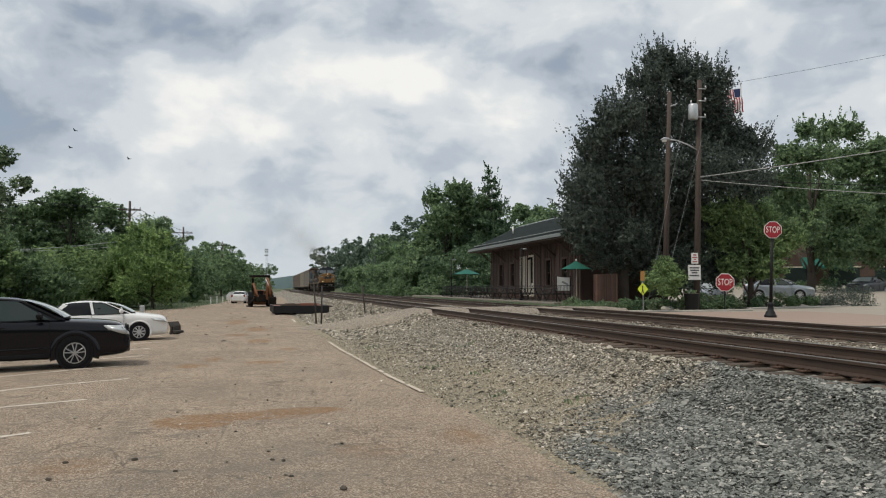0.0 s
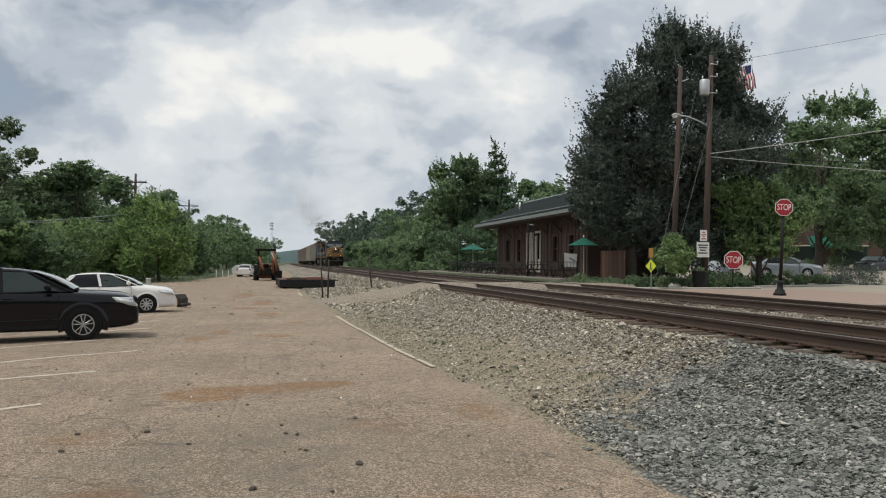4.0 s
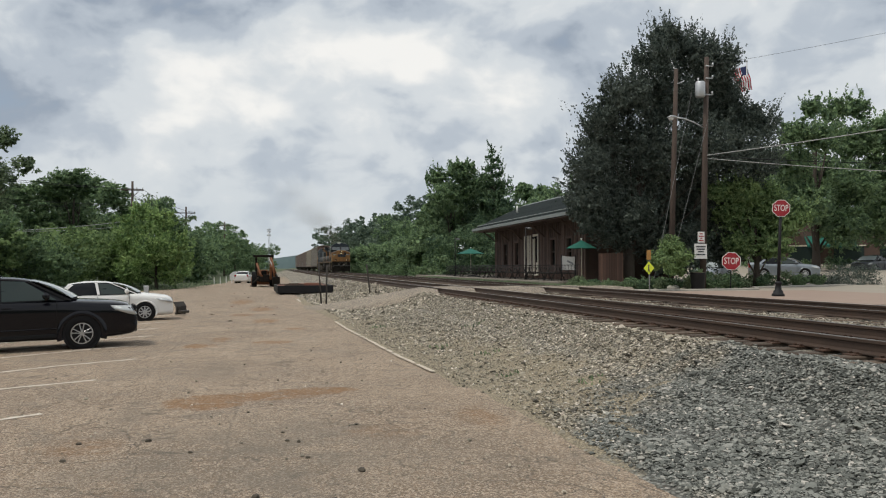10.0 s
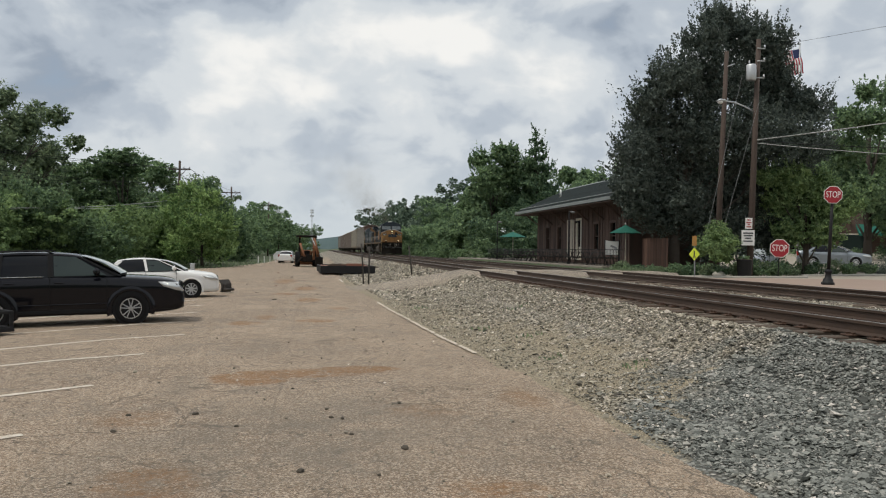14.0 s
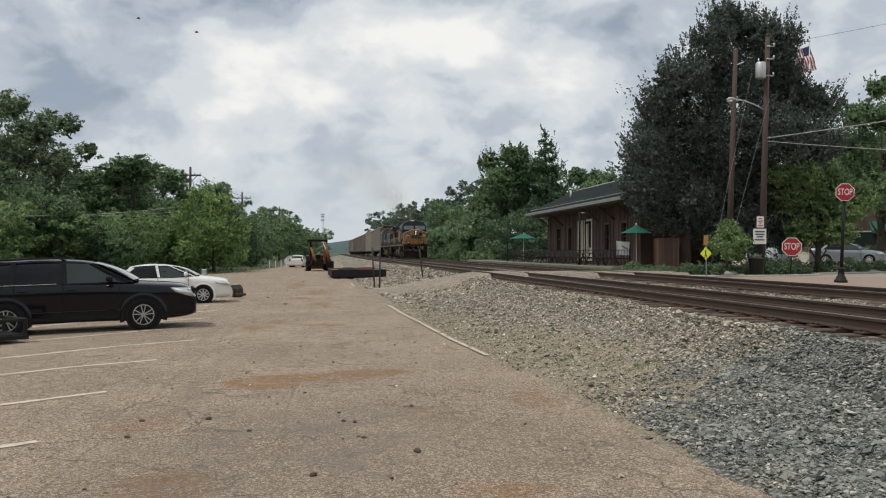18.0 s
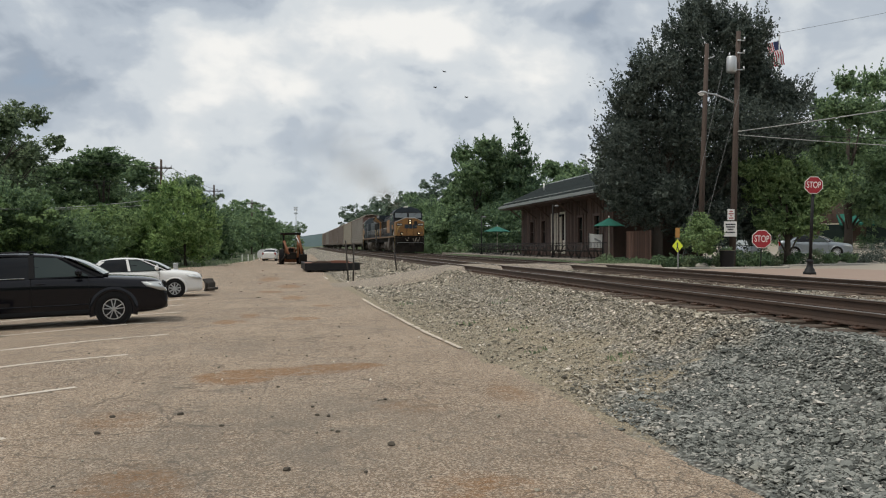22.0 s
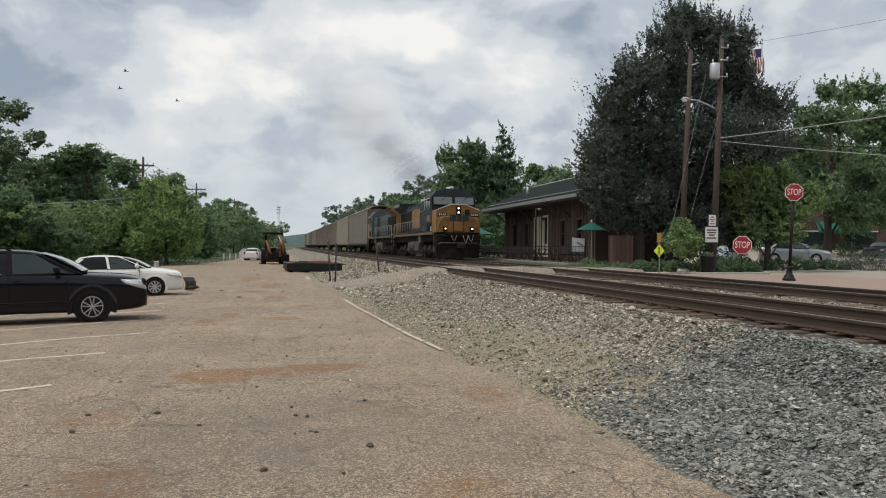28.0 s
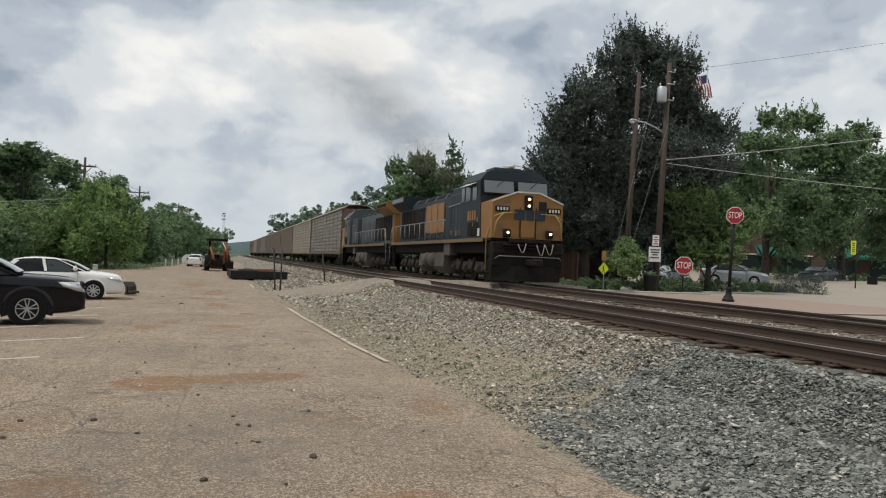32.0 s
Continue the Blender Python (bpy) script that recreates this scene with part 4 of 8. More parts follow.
    part("nose_window", Shape().box((0.62, 0.29, 3.2), (0.34, 0.06, 0.42), 0.08), M_BLACK, ns)
    for x in (-1.12, 1.12):
        nb = part("number_board", Shape().box((x, 0.29, 3.04), (0.62, 0.08, 0.24), 0.03), M_BLACK, ns)
        for k in range(4):
            part("bar", Shape().box((x - 0.195 + 0.13 * k, 0.245, 3.04), (0.075, 0.02, 0.13), 0.005), M_NUMB, nb)
    if logo:
        part("emblem", Shape().box((-0.36, 0.272, 2.83), (0.46, 0.02, 0.42), 0.1).box((0.08, 0.272, 2.83), (0.34, 0.02, 0.44), 0.08).box((0.52, 0.272, 2.83), (0.46, 0.02, 0.40), 0.05), M_NAVY, ns, "dark blue emblem blocks")
        for x, z, w, h in ((-1.2, 2.3, 0.25, 0.3), (1.25, 2.15, 0.2, 0.22), (-0.9, 3.35, 0.3, 0.1)):
            part("grime_patch", Shape().box((x, 0.315, z), (w, 0.014, h), 0.006), M_SILL, ns)
    for x in (-0.92, 0.92):
        d = part("ditch_light_box", Shape().box((x, 0.2, 2.06), (0.28, 0.24, 0.34), 0.04), M_SOOT, t)
        part("ditch_light", Shape().disc((x, 0.06, 2.08), 0.05, 1, 16, 0, 0.05), M_LAMP if lit else M_CABGLASS, d, "lit ditch light" if lit else "")
    # cab
    roof = [(-1.56, 1.85), (1.56, 1.85), (1.56, 4.34), (1.22, 4.72), (0.85, 4.88), (-0.85, 4.88), (-1.22, 4.72), (-1.56, 4.34)]
    cab = part("cab", Shape().loft([[(x, 1.75 + max(0, z - 3.3) * 0.28, z) for x, z in roof], [(x, 5.0, z) for x, z in roof]], False), hood, t)
    for x, w in ((-0.76, 1.32), (0.76, 1.32)):
        fr = part("windshield_frame", Shape().box((x, 1.93, 4.06), (w + 0.1, 0.06, 0.66), 0.05, pose(0, 0, 0, -15.6, 0, 0)), M_SOOT, cab)
        part("windshield", Shape().box((x, 1.895, 4.06), (w, 0.03, 0.55), 0.04, pose(0, 0, 0, -15.6, 0, 0)), M_CABGLASS, fr)
        part("wiper", Shape().tube([(x + 0.2, 1.95, 4.33), (x - 0.12, 1.87, 4.08)], 0.014, 5), M_BLACK, fr)
    for sx_ in (-1, 1):
        for y, w in ((2.75, 0.62), (3.75, 0.72), (4.55, 0.5)):
            part("side_window", Shape().box((sx_ * 1.565, y, 3.82), (0.04, w, 0.66), 0.03), M_CABSIDE, cab)
        part("sun_visor", Shape().prism([(sx_ * 1.56, 4.28), (sx_ * 1.82, 4.16), (sx_ * 1.82, 4.13), (sx_ * 1.56, 4.24)], 2.6, 4.2, "y"), M_NUMB, cab)
        for k in range(4):
            part("bar", Shape().box((sx_ * 1.572, 2.6 + 0.34 * k, 2.85), (0.02, 0.22, 0.42), 0.004), M_YEL, cab)
        part("bar", Shape().box((sx_ * 1.572, 3.1, 2.45), (0.02, 1.1, 0.16), 0.004), M_YEL, cab)
        for y in (2.5, 3.3):
            part("vent_grille", Shape().box((sx_ * 1.57, y, 2.25), (0.05, 0.7, 0.6), 0.02), M_SOOT, cab)
        part("warning_panel", Shape().box((sx_ * 1.572, 2.05, 2.1), (0.02, 0.34, 0.32), 0.005), M_NUMB, cab)
    part("air_conditioner", Shape().box((0, 3.7, 4.96), (1.3, 1.2, 0.16), 0.04), hood, cab)
    part("roof_horn", Shape().tube([(-0.4, 2.6, 5.02), (0.0, 2.2, 5.02)], [0.03, 0.09], 8).box((-0.2, 2.4, 4.96), (0.5, 0.1, 0.05), 0.01), M_NUMB, cab)
    part("roof_rail", Shape().tube([(0.0, 2.3, 4.9), (0.0, 2.3, 5.06), (0.9, 2.3, 5.0), (0.9, 2.3, 4.76)], 0.02, 6), M_RAILGREY, cab)
    # auxiliary cabinet and long hood
    part("equipment_cabinet", Shape().box((0, 6.4, 2.95), (2.7, 2.7, 2.2), 0.05).box((-0.9, 6.3, 4.1), (0.8, 2.3, 0.5), 0.08), hood, t)
    hp = [(-0.98, 1.85), (0.98, 1.85), (0.98, 4.05), (0.72, 4.36), (-0.72, 4.36), (-0.98, 4.05)]
    hd = part("long_hood", Shape().loft([[(x, 7.7, z) for x, z in hp], [(x, 20.9, z) for x, z in hp]], False), hood, t)
    for k in range(9):
        for sx_ in (-1, 1):
            part("hood_door", Shape().box((sx_ * 0.985, 8.4 + 0.92 * k, 2.8), (0.04, 0.84, 1.6), 0.015), hood, hd)
    for sx_ in (-1, 1):
        for k in range(7):
            part("hood_grille", Shape().box((sx_ * 0.99, 14.7 + 0.9 * k, 2.95), (0.06, 0.78, 1.7), 0.02), M_SOOT, hd)
        for k in range(4):
            part("roof_vent", Shape().box((sx_ * 0.86, 9.0 + 2.2 * k, 4.215), (0.30, 1.5, 0.04), 0.01, pose(0, 0, 0, 0, sx_ * 50, 0)), M_SOOT, hd)
        part("grab_rail", Shape().tube([(sx_ * 1.4, 5.1, 3.55), (sx_ * 1.4, 7.6, 3.45)], 0.03, 6), M_RAILGREY, t)
    part("exhaust_stack", Shape().box((0, 11.2, 4.45), (0.9, 1.2, 0.3), 0.04), M_SOOT, hd)
    for sx_ in (-1, 1):
        rad = part("radiator_wing", Shape().prism([(0.0, 4.62), (sx_ * 1.56, 4.62), (sx_ * 1.56, 4.28), (sx_ * 1.0, 3.86), (0.0, 3.86)], 17.6, 21.2, "y"), wing, t)
        part("radiator_grille", Shape().box((sx_ * 1.57, 19.4, 4.44), (0.03, 3.3, 0.24), 0.01), M_SOOT if not logo else M_RAILGREY, rad)
    part("hood_end", Shape().box((0, 21.0, 2.85), (1.96, 0.3, 2.0), 0.04), wing if not logo else M_YEL, t)
    if logo:
        for y, w, h in ((10.55, 1.25, 1.55), (11.9, 1.15, 1.6), (13.2, 1.2, 1.5)):
            part("emblem", Shape().box((-1.03, y, 3.08), (0.03, w, h), 0.012), M_EMBLEM, hd, "large worn yellow emblem block")
    for k in range(5):
        for sx_ in (-1, 1):
            part("cabinet_door", Shape().box((sx_ * 1.36, 5.35 + 0.52 * k, 2.75), (0.03, 0.46, 1.5), 0.012), hood, t)
    for k, (y, z, w) in enumerate(((5.6, 2.2, 0.22), (6.2, 2.15, 0.26), (7.1, 2.2, 0.2), (2.3, 2.2, 0.24), (2.2, 2.65, 0.2))):
        part("warning_panel", Shape().box((-1.385 if y > 5 else -1.575, y, z), (0.02, w, w * 1.1), 0.004), M_SILL, t, "small faded stencilled panel")
    # fuel tank, air tanks
    part("fuel_tank", Shape().prism([(-1.40, 1.2), (-1.46, 0.55), (-1.2, 0.22), (1.2, 0.22), (1.46, 0.55), (1.40, 1.2), (1.2, 1.3), (-1.2, 1.3)], 8.1, 9.9, "y").prism([(-1.0, 1.25), (-1.0, 0.3), (1.0, 0.3), (1.0, 1.25)], 9.9, 12.5, "y").prism([(-1.40, 1.2), (-1.46, 0.55), (-1.2, 0.22), (1.2, 0.22), (1.46, 0.55), (1.40, 1.2)], 12.5, 13.4, "y"), M_TANK, t)
    for sx_ in (-1, 1):
        for k in range(2):
            part("air_tank", Shape().tube([(sx_ * 1.18, 10.12 + 1.25 * k, 0.88), (sx_ * 1.18, 11.05 + 1.25 * k, 0.88)], 0.40, 18).ball((sx_ * 1.18, 10.12 + 1.25 * k, 0.88), (0.39, 0.14, 0.39), 14, 6).ball((sx_ * 1.18, 11.05 + 1.25 * k, 0.88), (0.39, 0.14, 0.39), 14, 6), M_TANK, t)
        part("battery_box", Shape().box((sx_ * 1.3, 7.4, 1.4), (0.4, 1.1, 0.6), 0.03), M_TANK, t)
    bogie(t, 4.9, (-2.0, 0.0, 2.0), 2)
    bogie(t, 16.7, (-2.0, 0.0, 2.0), 2)
    # steps and railings
    for sx_ in (-1, 1):
        for y in (0.75, 21.3):
            st = part("step", Shape().box((sx_ * 1.42, y, 0.45), (0.3, 0.5, 0.05), 0.01).box((sx_ * 1.42, y, 0.8), (0.3, 0.5, 0.05), 0.01).box((sx_ * 1.42, y, 1.15), (0.3, 0.5, 0.05), 0.01).box((sx_ * 1.42, y, 1.5), (0.3, 0.5, 0.05), 0.01).box((sx_ * 1.3, y, 1.05), (0.04, 0.6, 1.4), 0.01), M_SOOT, t)
        part("front_railing", Shape().tube([(sx_ * 1.56, 0.9, 0.5), (sx_ * 1.56, 0.9, 1.9), (sx_ * 1.5, 0.35, 2.7), (sx_ * 1.1, 0.12, 2.88), (sx_ * 0.45, 0.12, 2.88)], 0.026, 6).tube([(sx_ * 1.5, 0.25, 1.85), (sx_ * 1.38, 0.18, 2.55), (sx_ * 1.1, 0.12, 2.88)], 0.024, 6), M_RAILING, t, "yellow grab railing")
        n = 11
        for k in range(n):
            y = 8.0 + 1.3 * k
            part("stanchion", Shape().tube([(sx_ * 1.53, y, 1.85), (sx_ * 1.53, y, 2.85)], 0.025, 6), M_RAILGREY if k < n - 1 else M_RAILING, t)
        part("handrail", Shape().tube([(sx_ * 1.53, 7.6, 2.8), (sx_ * 1.53, 8.0, 2.85), (sx_ * 1.53, 20.4, 2.85), (sx_ * 1.53, 21.2, 2.7), (sx_ * 1.53, 21.5, 1.8), (sx_ * 1.53, 21.5, 0.5)], 0.026, 6), M_RAILGREY, t)
    return t


lead = locomotive("dark blue and yellow freight locomotive with lit headlights leading the train", M_NAVY, M_YEL, M_NAVY, True, True)
second = locomotive("faded grey-blue freight locomotive with yellow end, running backwards", M_GREYB, M_YEL, M_YEL, False, False)
TRAIN += [(lead, 0.0, False), (second, 44.4, True)]


def autorack(label, side, trim):
    """A tall enclosed car carrier: ribbed side panels between posts, arched roof; y from 0 back to 27.4."""
    t = thing("autorack", label, "rail car", group="train of car carriers")
    W = 1.5
    part("underframe", Shape().box((0, 13.7, 1.0), (2.5, 27.2, 0.3), 0.02).box((0, 13.7, 0.86), (0.7, 22, 0.3), 0.02), M_TRUCK, t)
    n = 9
    for sx_ in (-1, 1):
        for k in range(n):
            y0, y1 = 0.35 + 26.7 * k / n + 0.06, 0.35 + 26.7 * (k + 1) / n - 0.06
            prof = [(sx_ * (W - 0.08), 1.22)]
            for j in range(11):
                z = 1.42 + 0.36 * j
                prof += [(sx_ * (W - 0.04), z - 0.12), (sx_ * W, z - 0.09), (sx_ * W, z + 0.09), (sx_ * (W - 0.04), z + 0.12)]
            s = Shape().prism(prof + [(sx_ * (W - 0.08), 5.22)], y0, y1, "y")
            part("side_panel", s, side, t)
        for k in range(n + 1):
            part("post", Shape().box((sx_ * W, 0.35 + 26.7 * k / n, 3.2), (0.05, 0.07, 4.2), 0.01), side if k % n else trim, t)
        part("top_rail", Shape().box((sx_ * W, 13.7, 5.26), (0.1, 27.0, 0.16), 0.02), trim, t)
        part("sill", Shape().box((sx_ * W, 13.7, 1.16), (0.1, 27.0, 0.22), 0.02), trim, t)
    arch = [(-1.53, 5.3), (-1.45, 5.42), (-0.9, 5.66), (0, 5.75), (0.9, 5.66), (1.45, 5.42), (1.53, 5.3)]
    part("roof", Shape().loft([[(x, 0.25, z) for x, z in arch], [(x, 27.15, z) for x, z in arch]], False), M_ROOFTAN, t, "pale weathered ribbed roof")
    rb = Shape()
    for k in range(20):
        y = 0.8 + 1.36 * k
        rb.loft([[(x, y - 0.06, z + 0.03) for x, z in arch], [(x, y + 0.06, z + 0.03) for x, z in arch]], False)
    part("roof_ribs", rb, M_ROOFTAN, t)
    for y, d in ((0.3, -1), (27.1, 1)):
        part("end_door", Shape().box((-0.72, y, 3.25), (1.4, 0.12, 4.1), 0.03).box((0.72, y, 3.25), (1.4, 0.12, 4.1), 0.03).prism([(-1.45, 5.25), (1.45, 5.25), (0.9, 5.62), (0, 5.7), (-0.9, 5.62)], y - 0.05, y + 0.05, "y"), M_RACKEND, t)
        part("coupler", Shape().box((0, y + d * 0.55, 0.85), (0.3, 1.1, 0.28), 0.04), M_TRUCK, t)
        part("ladder", Shape().tube([(-1.52, y - d * 0.3, 0.7), (-1.52, y - d * 0.3, 2.3)], 0.02, 5).tube([(-1.52, y - d * 0.75, 0.7), (-1.52, y - d * 0.75, 2.3)], 0.02, 5), M_RAILGREY, t)
    bogie(t, 3.2, (-0.9, 0.9), 1)
    bogie(t, 24.2, (-0.9, 0.9), 1)
    return t


M_RACKEND = mat("rack_end_brown", (0.10, 0.055, 0.045), (0.17, 0.11, 0.085), rough=0.7, scale=1)
M_ROOFTAN = mat("rack_roof", (0.50, 0.44, 0.36), (0.36, 0.30, 0.24), rough=0.7, metal=0.1, scale=0.8, fine=14)
RACKS = [("tall car carrier wagon with galvanised ribbed sides", mat("rack_galvanised", (0.23, 0.205, 0.175), (0.135, 0.12, 0.105), rough=0.6, metal=0.0, scale=0.5, fine=9, bump=0.08), mat("rack_grey_trim", (0.135, 0.105, 0.085), (0.09, 0.07, 0.058), rough=0.7)),
         ("tall car carrier wagon with pale tan ribbed sides", mat("rack_tan", (0.32, 0.285, 0.225), (0.20, 0.17, 0.135), rough=0.65, metal=0.0, scale=0.5, fine=9, bump=0.08), mat("rack_tan_trim", (0.26, 0.20, 0.135), (0.17, 0.125, 0.085), rough=0.7)),
         ("tall car carrier wagon with rusty brown sides", mat("rack_rust", (0.17, 0.125, 0.10), (0.10, 0.075, 0.06), rough=0.65, metal=0.0, scale=0.5, fine=9, bump=0.08), mat("rack_rust_trim", (0.16, 0.126, 0.103), (0.11, 0.085, 0.07), rough=0.7))]
models = [autorack(*r) for r in RACKS]
for k in range(17):
    m = (0, 1, 2)[k] if k < 3 else (0, 2, 1, 2, 2)[k % 5]
    car = models[k] if k < 3 else copy_thing(models[m], pose(0, 0, 0))
    TRAIN.append((car, 44.9 + 28.0 * k, False))


def motions():
    """All that moves."""
    for car, back, turned in TRAIN:
        rows = []
        for t in TRAIN_TIMES:
            y = nose_y(t) + back - 0.8
            swing = math.degrees(math.atan2(bend(y + 24) - bend(y + 3), 21.0)) if not turned else 0
            rows.append((t, pose(TRACKS[1] + bend(y), y, RAIL_Z, 0, 0, 180 if turned else -swing)))
        walk(car, rows)
    for bird, rows in BIRDS:
        walk(bird, rows)
    for puff, rows in SMOKE:
        walk(puff, rows)
    for piece, rows in FLAG:
        walk(piece, rows)


BIRDS, FLAG, SMOKE = [], [], []


# ---- plants ----
M_BARK = mat("bark", (0.075, 0.06, 0.048), (0.045, 0.037, 0.031), rough=0.95, scale=3, fine=18, bump=0.8)
LEAF = {"dark": leaf_mat("dark_leaves", (0.066, 0.086, 0.076), (0.155, 0.18, 0.152), 0.25), "mid": leaf_mat("green_leaves", (0.11, 0.168, 0.105), (0.27, 0.375, 0.19), 0.42),
        "fresh": leaf_mat("fresh_leaves", (0.13, 0.215, 0.09), (0.40, 0.53, 0.21), 0.45), "pine": leaf_mat("pine_needles", (0.075, 0.125, 0.085), (0.19, 0.275, 0.145), 0.3),
        "olive": leaf_mat("olive_leaves", (0.125, 0.17, 0.115), (0.28, 0.35, 0.195), 0.42), "bright": leaf_mat("light_green_leaves", (0.12, 0.185, 0.09), (0.31, 0.415, 0.18), 0.38),
        # flatter, bluer leaf copy: distance haze mixed into the green
        "far": leaf_mat("haze_tinted_leaves", (0.095, 0.135, 0.105), (0.18, 0.235, 0.165), 0.25)}


def leaf_cloud(lobes, count, size, seed, clump=0.2, per=26, aspect=0.55, inner=0.35, twig=0.45, layer=0.6):
    """Leaves in clumps over lobes (x, y, z, rx, ry, rz): an array (n, 4, 3)."""
    r = np.random.RandomState(seed)
    vol = np.array([(l[3] * l[4] + l[4] * l[5] + l[3] * l[5]) for l in lobes])
    pick = r.choice(len(lobes), max(1, count // per), p=vol / vol.sum())
    L = np.array(lobes)[pick]
    d = r.normal(size=(len(pick), 3))
    d /= np.linalg.norm(d, axis=1)[:, None]
    rad = np.where(r.rand(len(pick)) < inner, r.rand(len(pick)) ** 0.5 * 0.75, r.uniform(0.72, 0.98, len(pick)))
    c = L[:, :3] + d * rad[:, None] * L[:, 3:]
    c = np.repeat(c, per, 0)
    d = np.repeat(d, per, 0)
    sc = np.repeat(clump * L[:, 3:].mean(1) * r.uniform(0.5, 1.4, len(pick)), per)
    n = len(c)
    g = r.normal(size=(n, 3))
    g *= np.minimum(1.0, 1.6 / (np.linalg.norm(g, axis=1) + 1e-9))[:, None]
    up = d + np.array((0, 0, 0.35))
    up /= np.linalg.norm(up, axis=1)[:, None] + 1e-9
    u = r.uniform(-0.35, 1.0, n)
    reach = np.repeat(twig * L[:, 3:].mean(1) * r.uniform(0.35, 1.3, len(pick)), per)
    p = c + up * (reach * u)[:, None] + g * (sc * (0.95 - 0.6 * u))[:, None] * np.array((1, 1, layer))
    nrm = d * layer + r.normal(size=(n, 3)) * (0.35 + 0.58 * layer) + np.array((0, 0, 0.92 - 0.7 * layer))
    nrm /= np.linalg.norm(nrm, axis=1)[:, None]
    a = np.cross(nrm, r.normal(size=(n, 3)))
    a /= np.linalg.norm(a, axis=1)[:, None] + 1e-9
    b = np.cross(nrm, a)
    s = size * r.uniform(0.6, 1.4, n)[:, None]
    return np.stack([p - a * s, p - b * s * aspect, p + a * s, p + b * s * aspect], 1)


def spray_tips(lobes, count, length, size, seed, rise=0.9, per=34, width=0.2):
    """Pointed leafy shoots that stand out from the crown's surface, up and outwards."""
    r = np.random.RandomState(seed)
    L = np.array(lobes)
    mid = L[:, :3].mean(0)
    area = L[:, 3] * L[:, 5]
    pick = r.choice(len(L), count * 4, p=area / area.sum())
    d = r.normal(size=(len(pick), 3))
    d /= np.linalg.norm(d, axis=1)[:, None]
    p = L[pick, :3] + d * L[pick, 3:]
    rel = (p[:, None] - L[None, :, :3]) / (L[None, :, 3:] * 0.97)
    p, d = p[(np.linalg.norm(rel, axis=2) > 1).all(1)][:count], d[(np.linalg.norm(rel, axis=2) > 1).all(1)][:count]
    out = p - np.array((mid[0], mid[1], mid[2] - 3.0))
    out /= np.linalg.norm(out, axis=1)[:, None]
    way = out * 0.75 + d * 0.3 + np.array((0, 0, rise)) + r.normal(size=p.shape) * 0.2
    way /= np.linalg.norm(way, axis=1)[:, None]
    ln = length * np.exp(r.normal(0, 0.35, len(p)))
    p, way, ln = np.repeat(p, per, 0), np.repeat(way, per, 0), np.repeat(ln, per)
    n = len(p)
    u = r.uniform(-0.4, 1.0, n)
    off = r.normal(size=(n, 3)) * (width * np.clip(1.0 - u, 0.05, 1.0) * ln)[:, None]
    c = p + way * (ln * u)[:, None] + off
    a = way + r.normal(size=(n, 3)) * 0.6
    a /= np.linalg.norm(a, axis=1)[:, None]
    b = np.cross(a, r.normal(size=(n, 3)))
    b /= np.linalg.norm(b, axis=1)[:, None] + 1e-9
    s = size * r.uniform(0.6, 1.4, n)[:, None]
    return np.stack([c - a * s, c - b * s * 0.5, c + a * s, c + b * s * 0.5], 1)


def limbs(base, lobes, r0, seed, limb=1.0):
    """A tapered trunk with limbs that reach into the lobes: two shapes."""
    rr = random.Random(seed)
    bx, by, bz = base
    top = max(l[2] for l in lobes)
    cx, cy = sum(l[0] for l in lobes) / len(lobes), sum(l[1] for l in lobes) / len(lobes)
    pts = []
    for i in range(7):
        u = i / 6
        pts.append((bx + (cx - bx) * u * u + rr.uniform(-0.08, 0.08) * r0 * 4, by + (cy - by) * u * u, bz - 0.1 + (top - bz) * 0.85 * u))
    trunk = Shape().tube(pts, [r0 * (1.25 - 0.2 * (i > 0) - 0.15 * i) for i in range(7)], 9)
    branch = Shape()
    for l in lobes:
        k = min(5, max(1, int(6 * (l[2] - bz) / (top - bz + 0.01) * 0.6)))
        p, q = Vector(pts[k]), Vector(pts[k]) * 0.3 + Vector(l[:3]) * 0.7
        m = (p + q) / 2 + Vector((0, 0, -0.06 * (q - p).length))
        branch.tube([p, m, q], [r0 * 0.32 * limb, r0 * 0.22 * limb, r0 * 0.07 * limb], 6)
        for _ in range(3):
            e = q + Vector((rr.uniform(-0.7, 0.7) * l[3], rr.uniform(-0.7, 0.7) * l[4], rr.uniform(-0.3, 0.7) * l[5]))
            branch.tube([m + (q - m) * 0.5, e], [r0 * 0.11 * limb, r0 * 0.03 * limb], 5)
    return trunk, branch


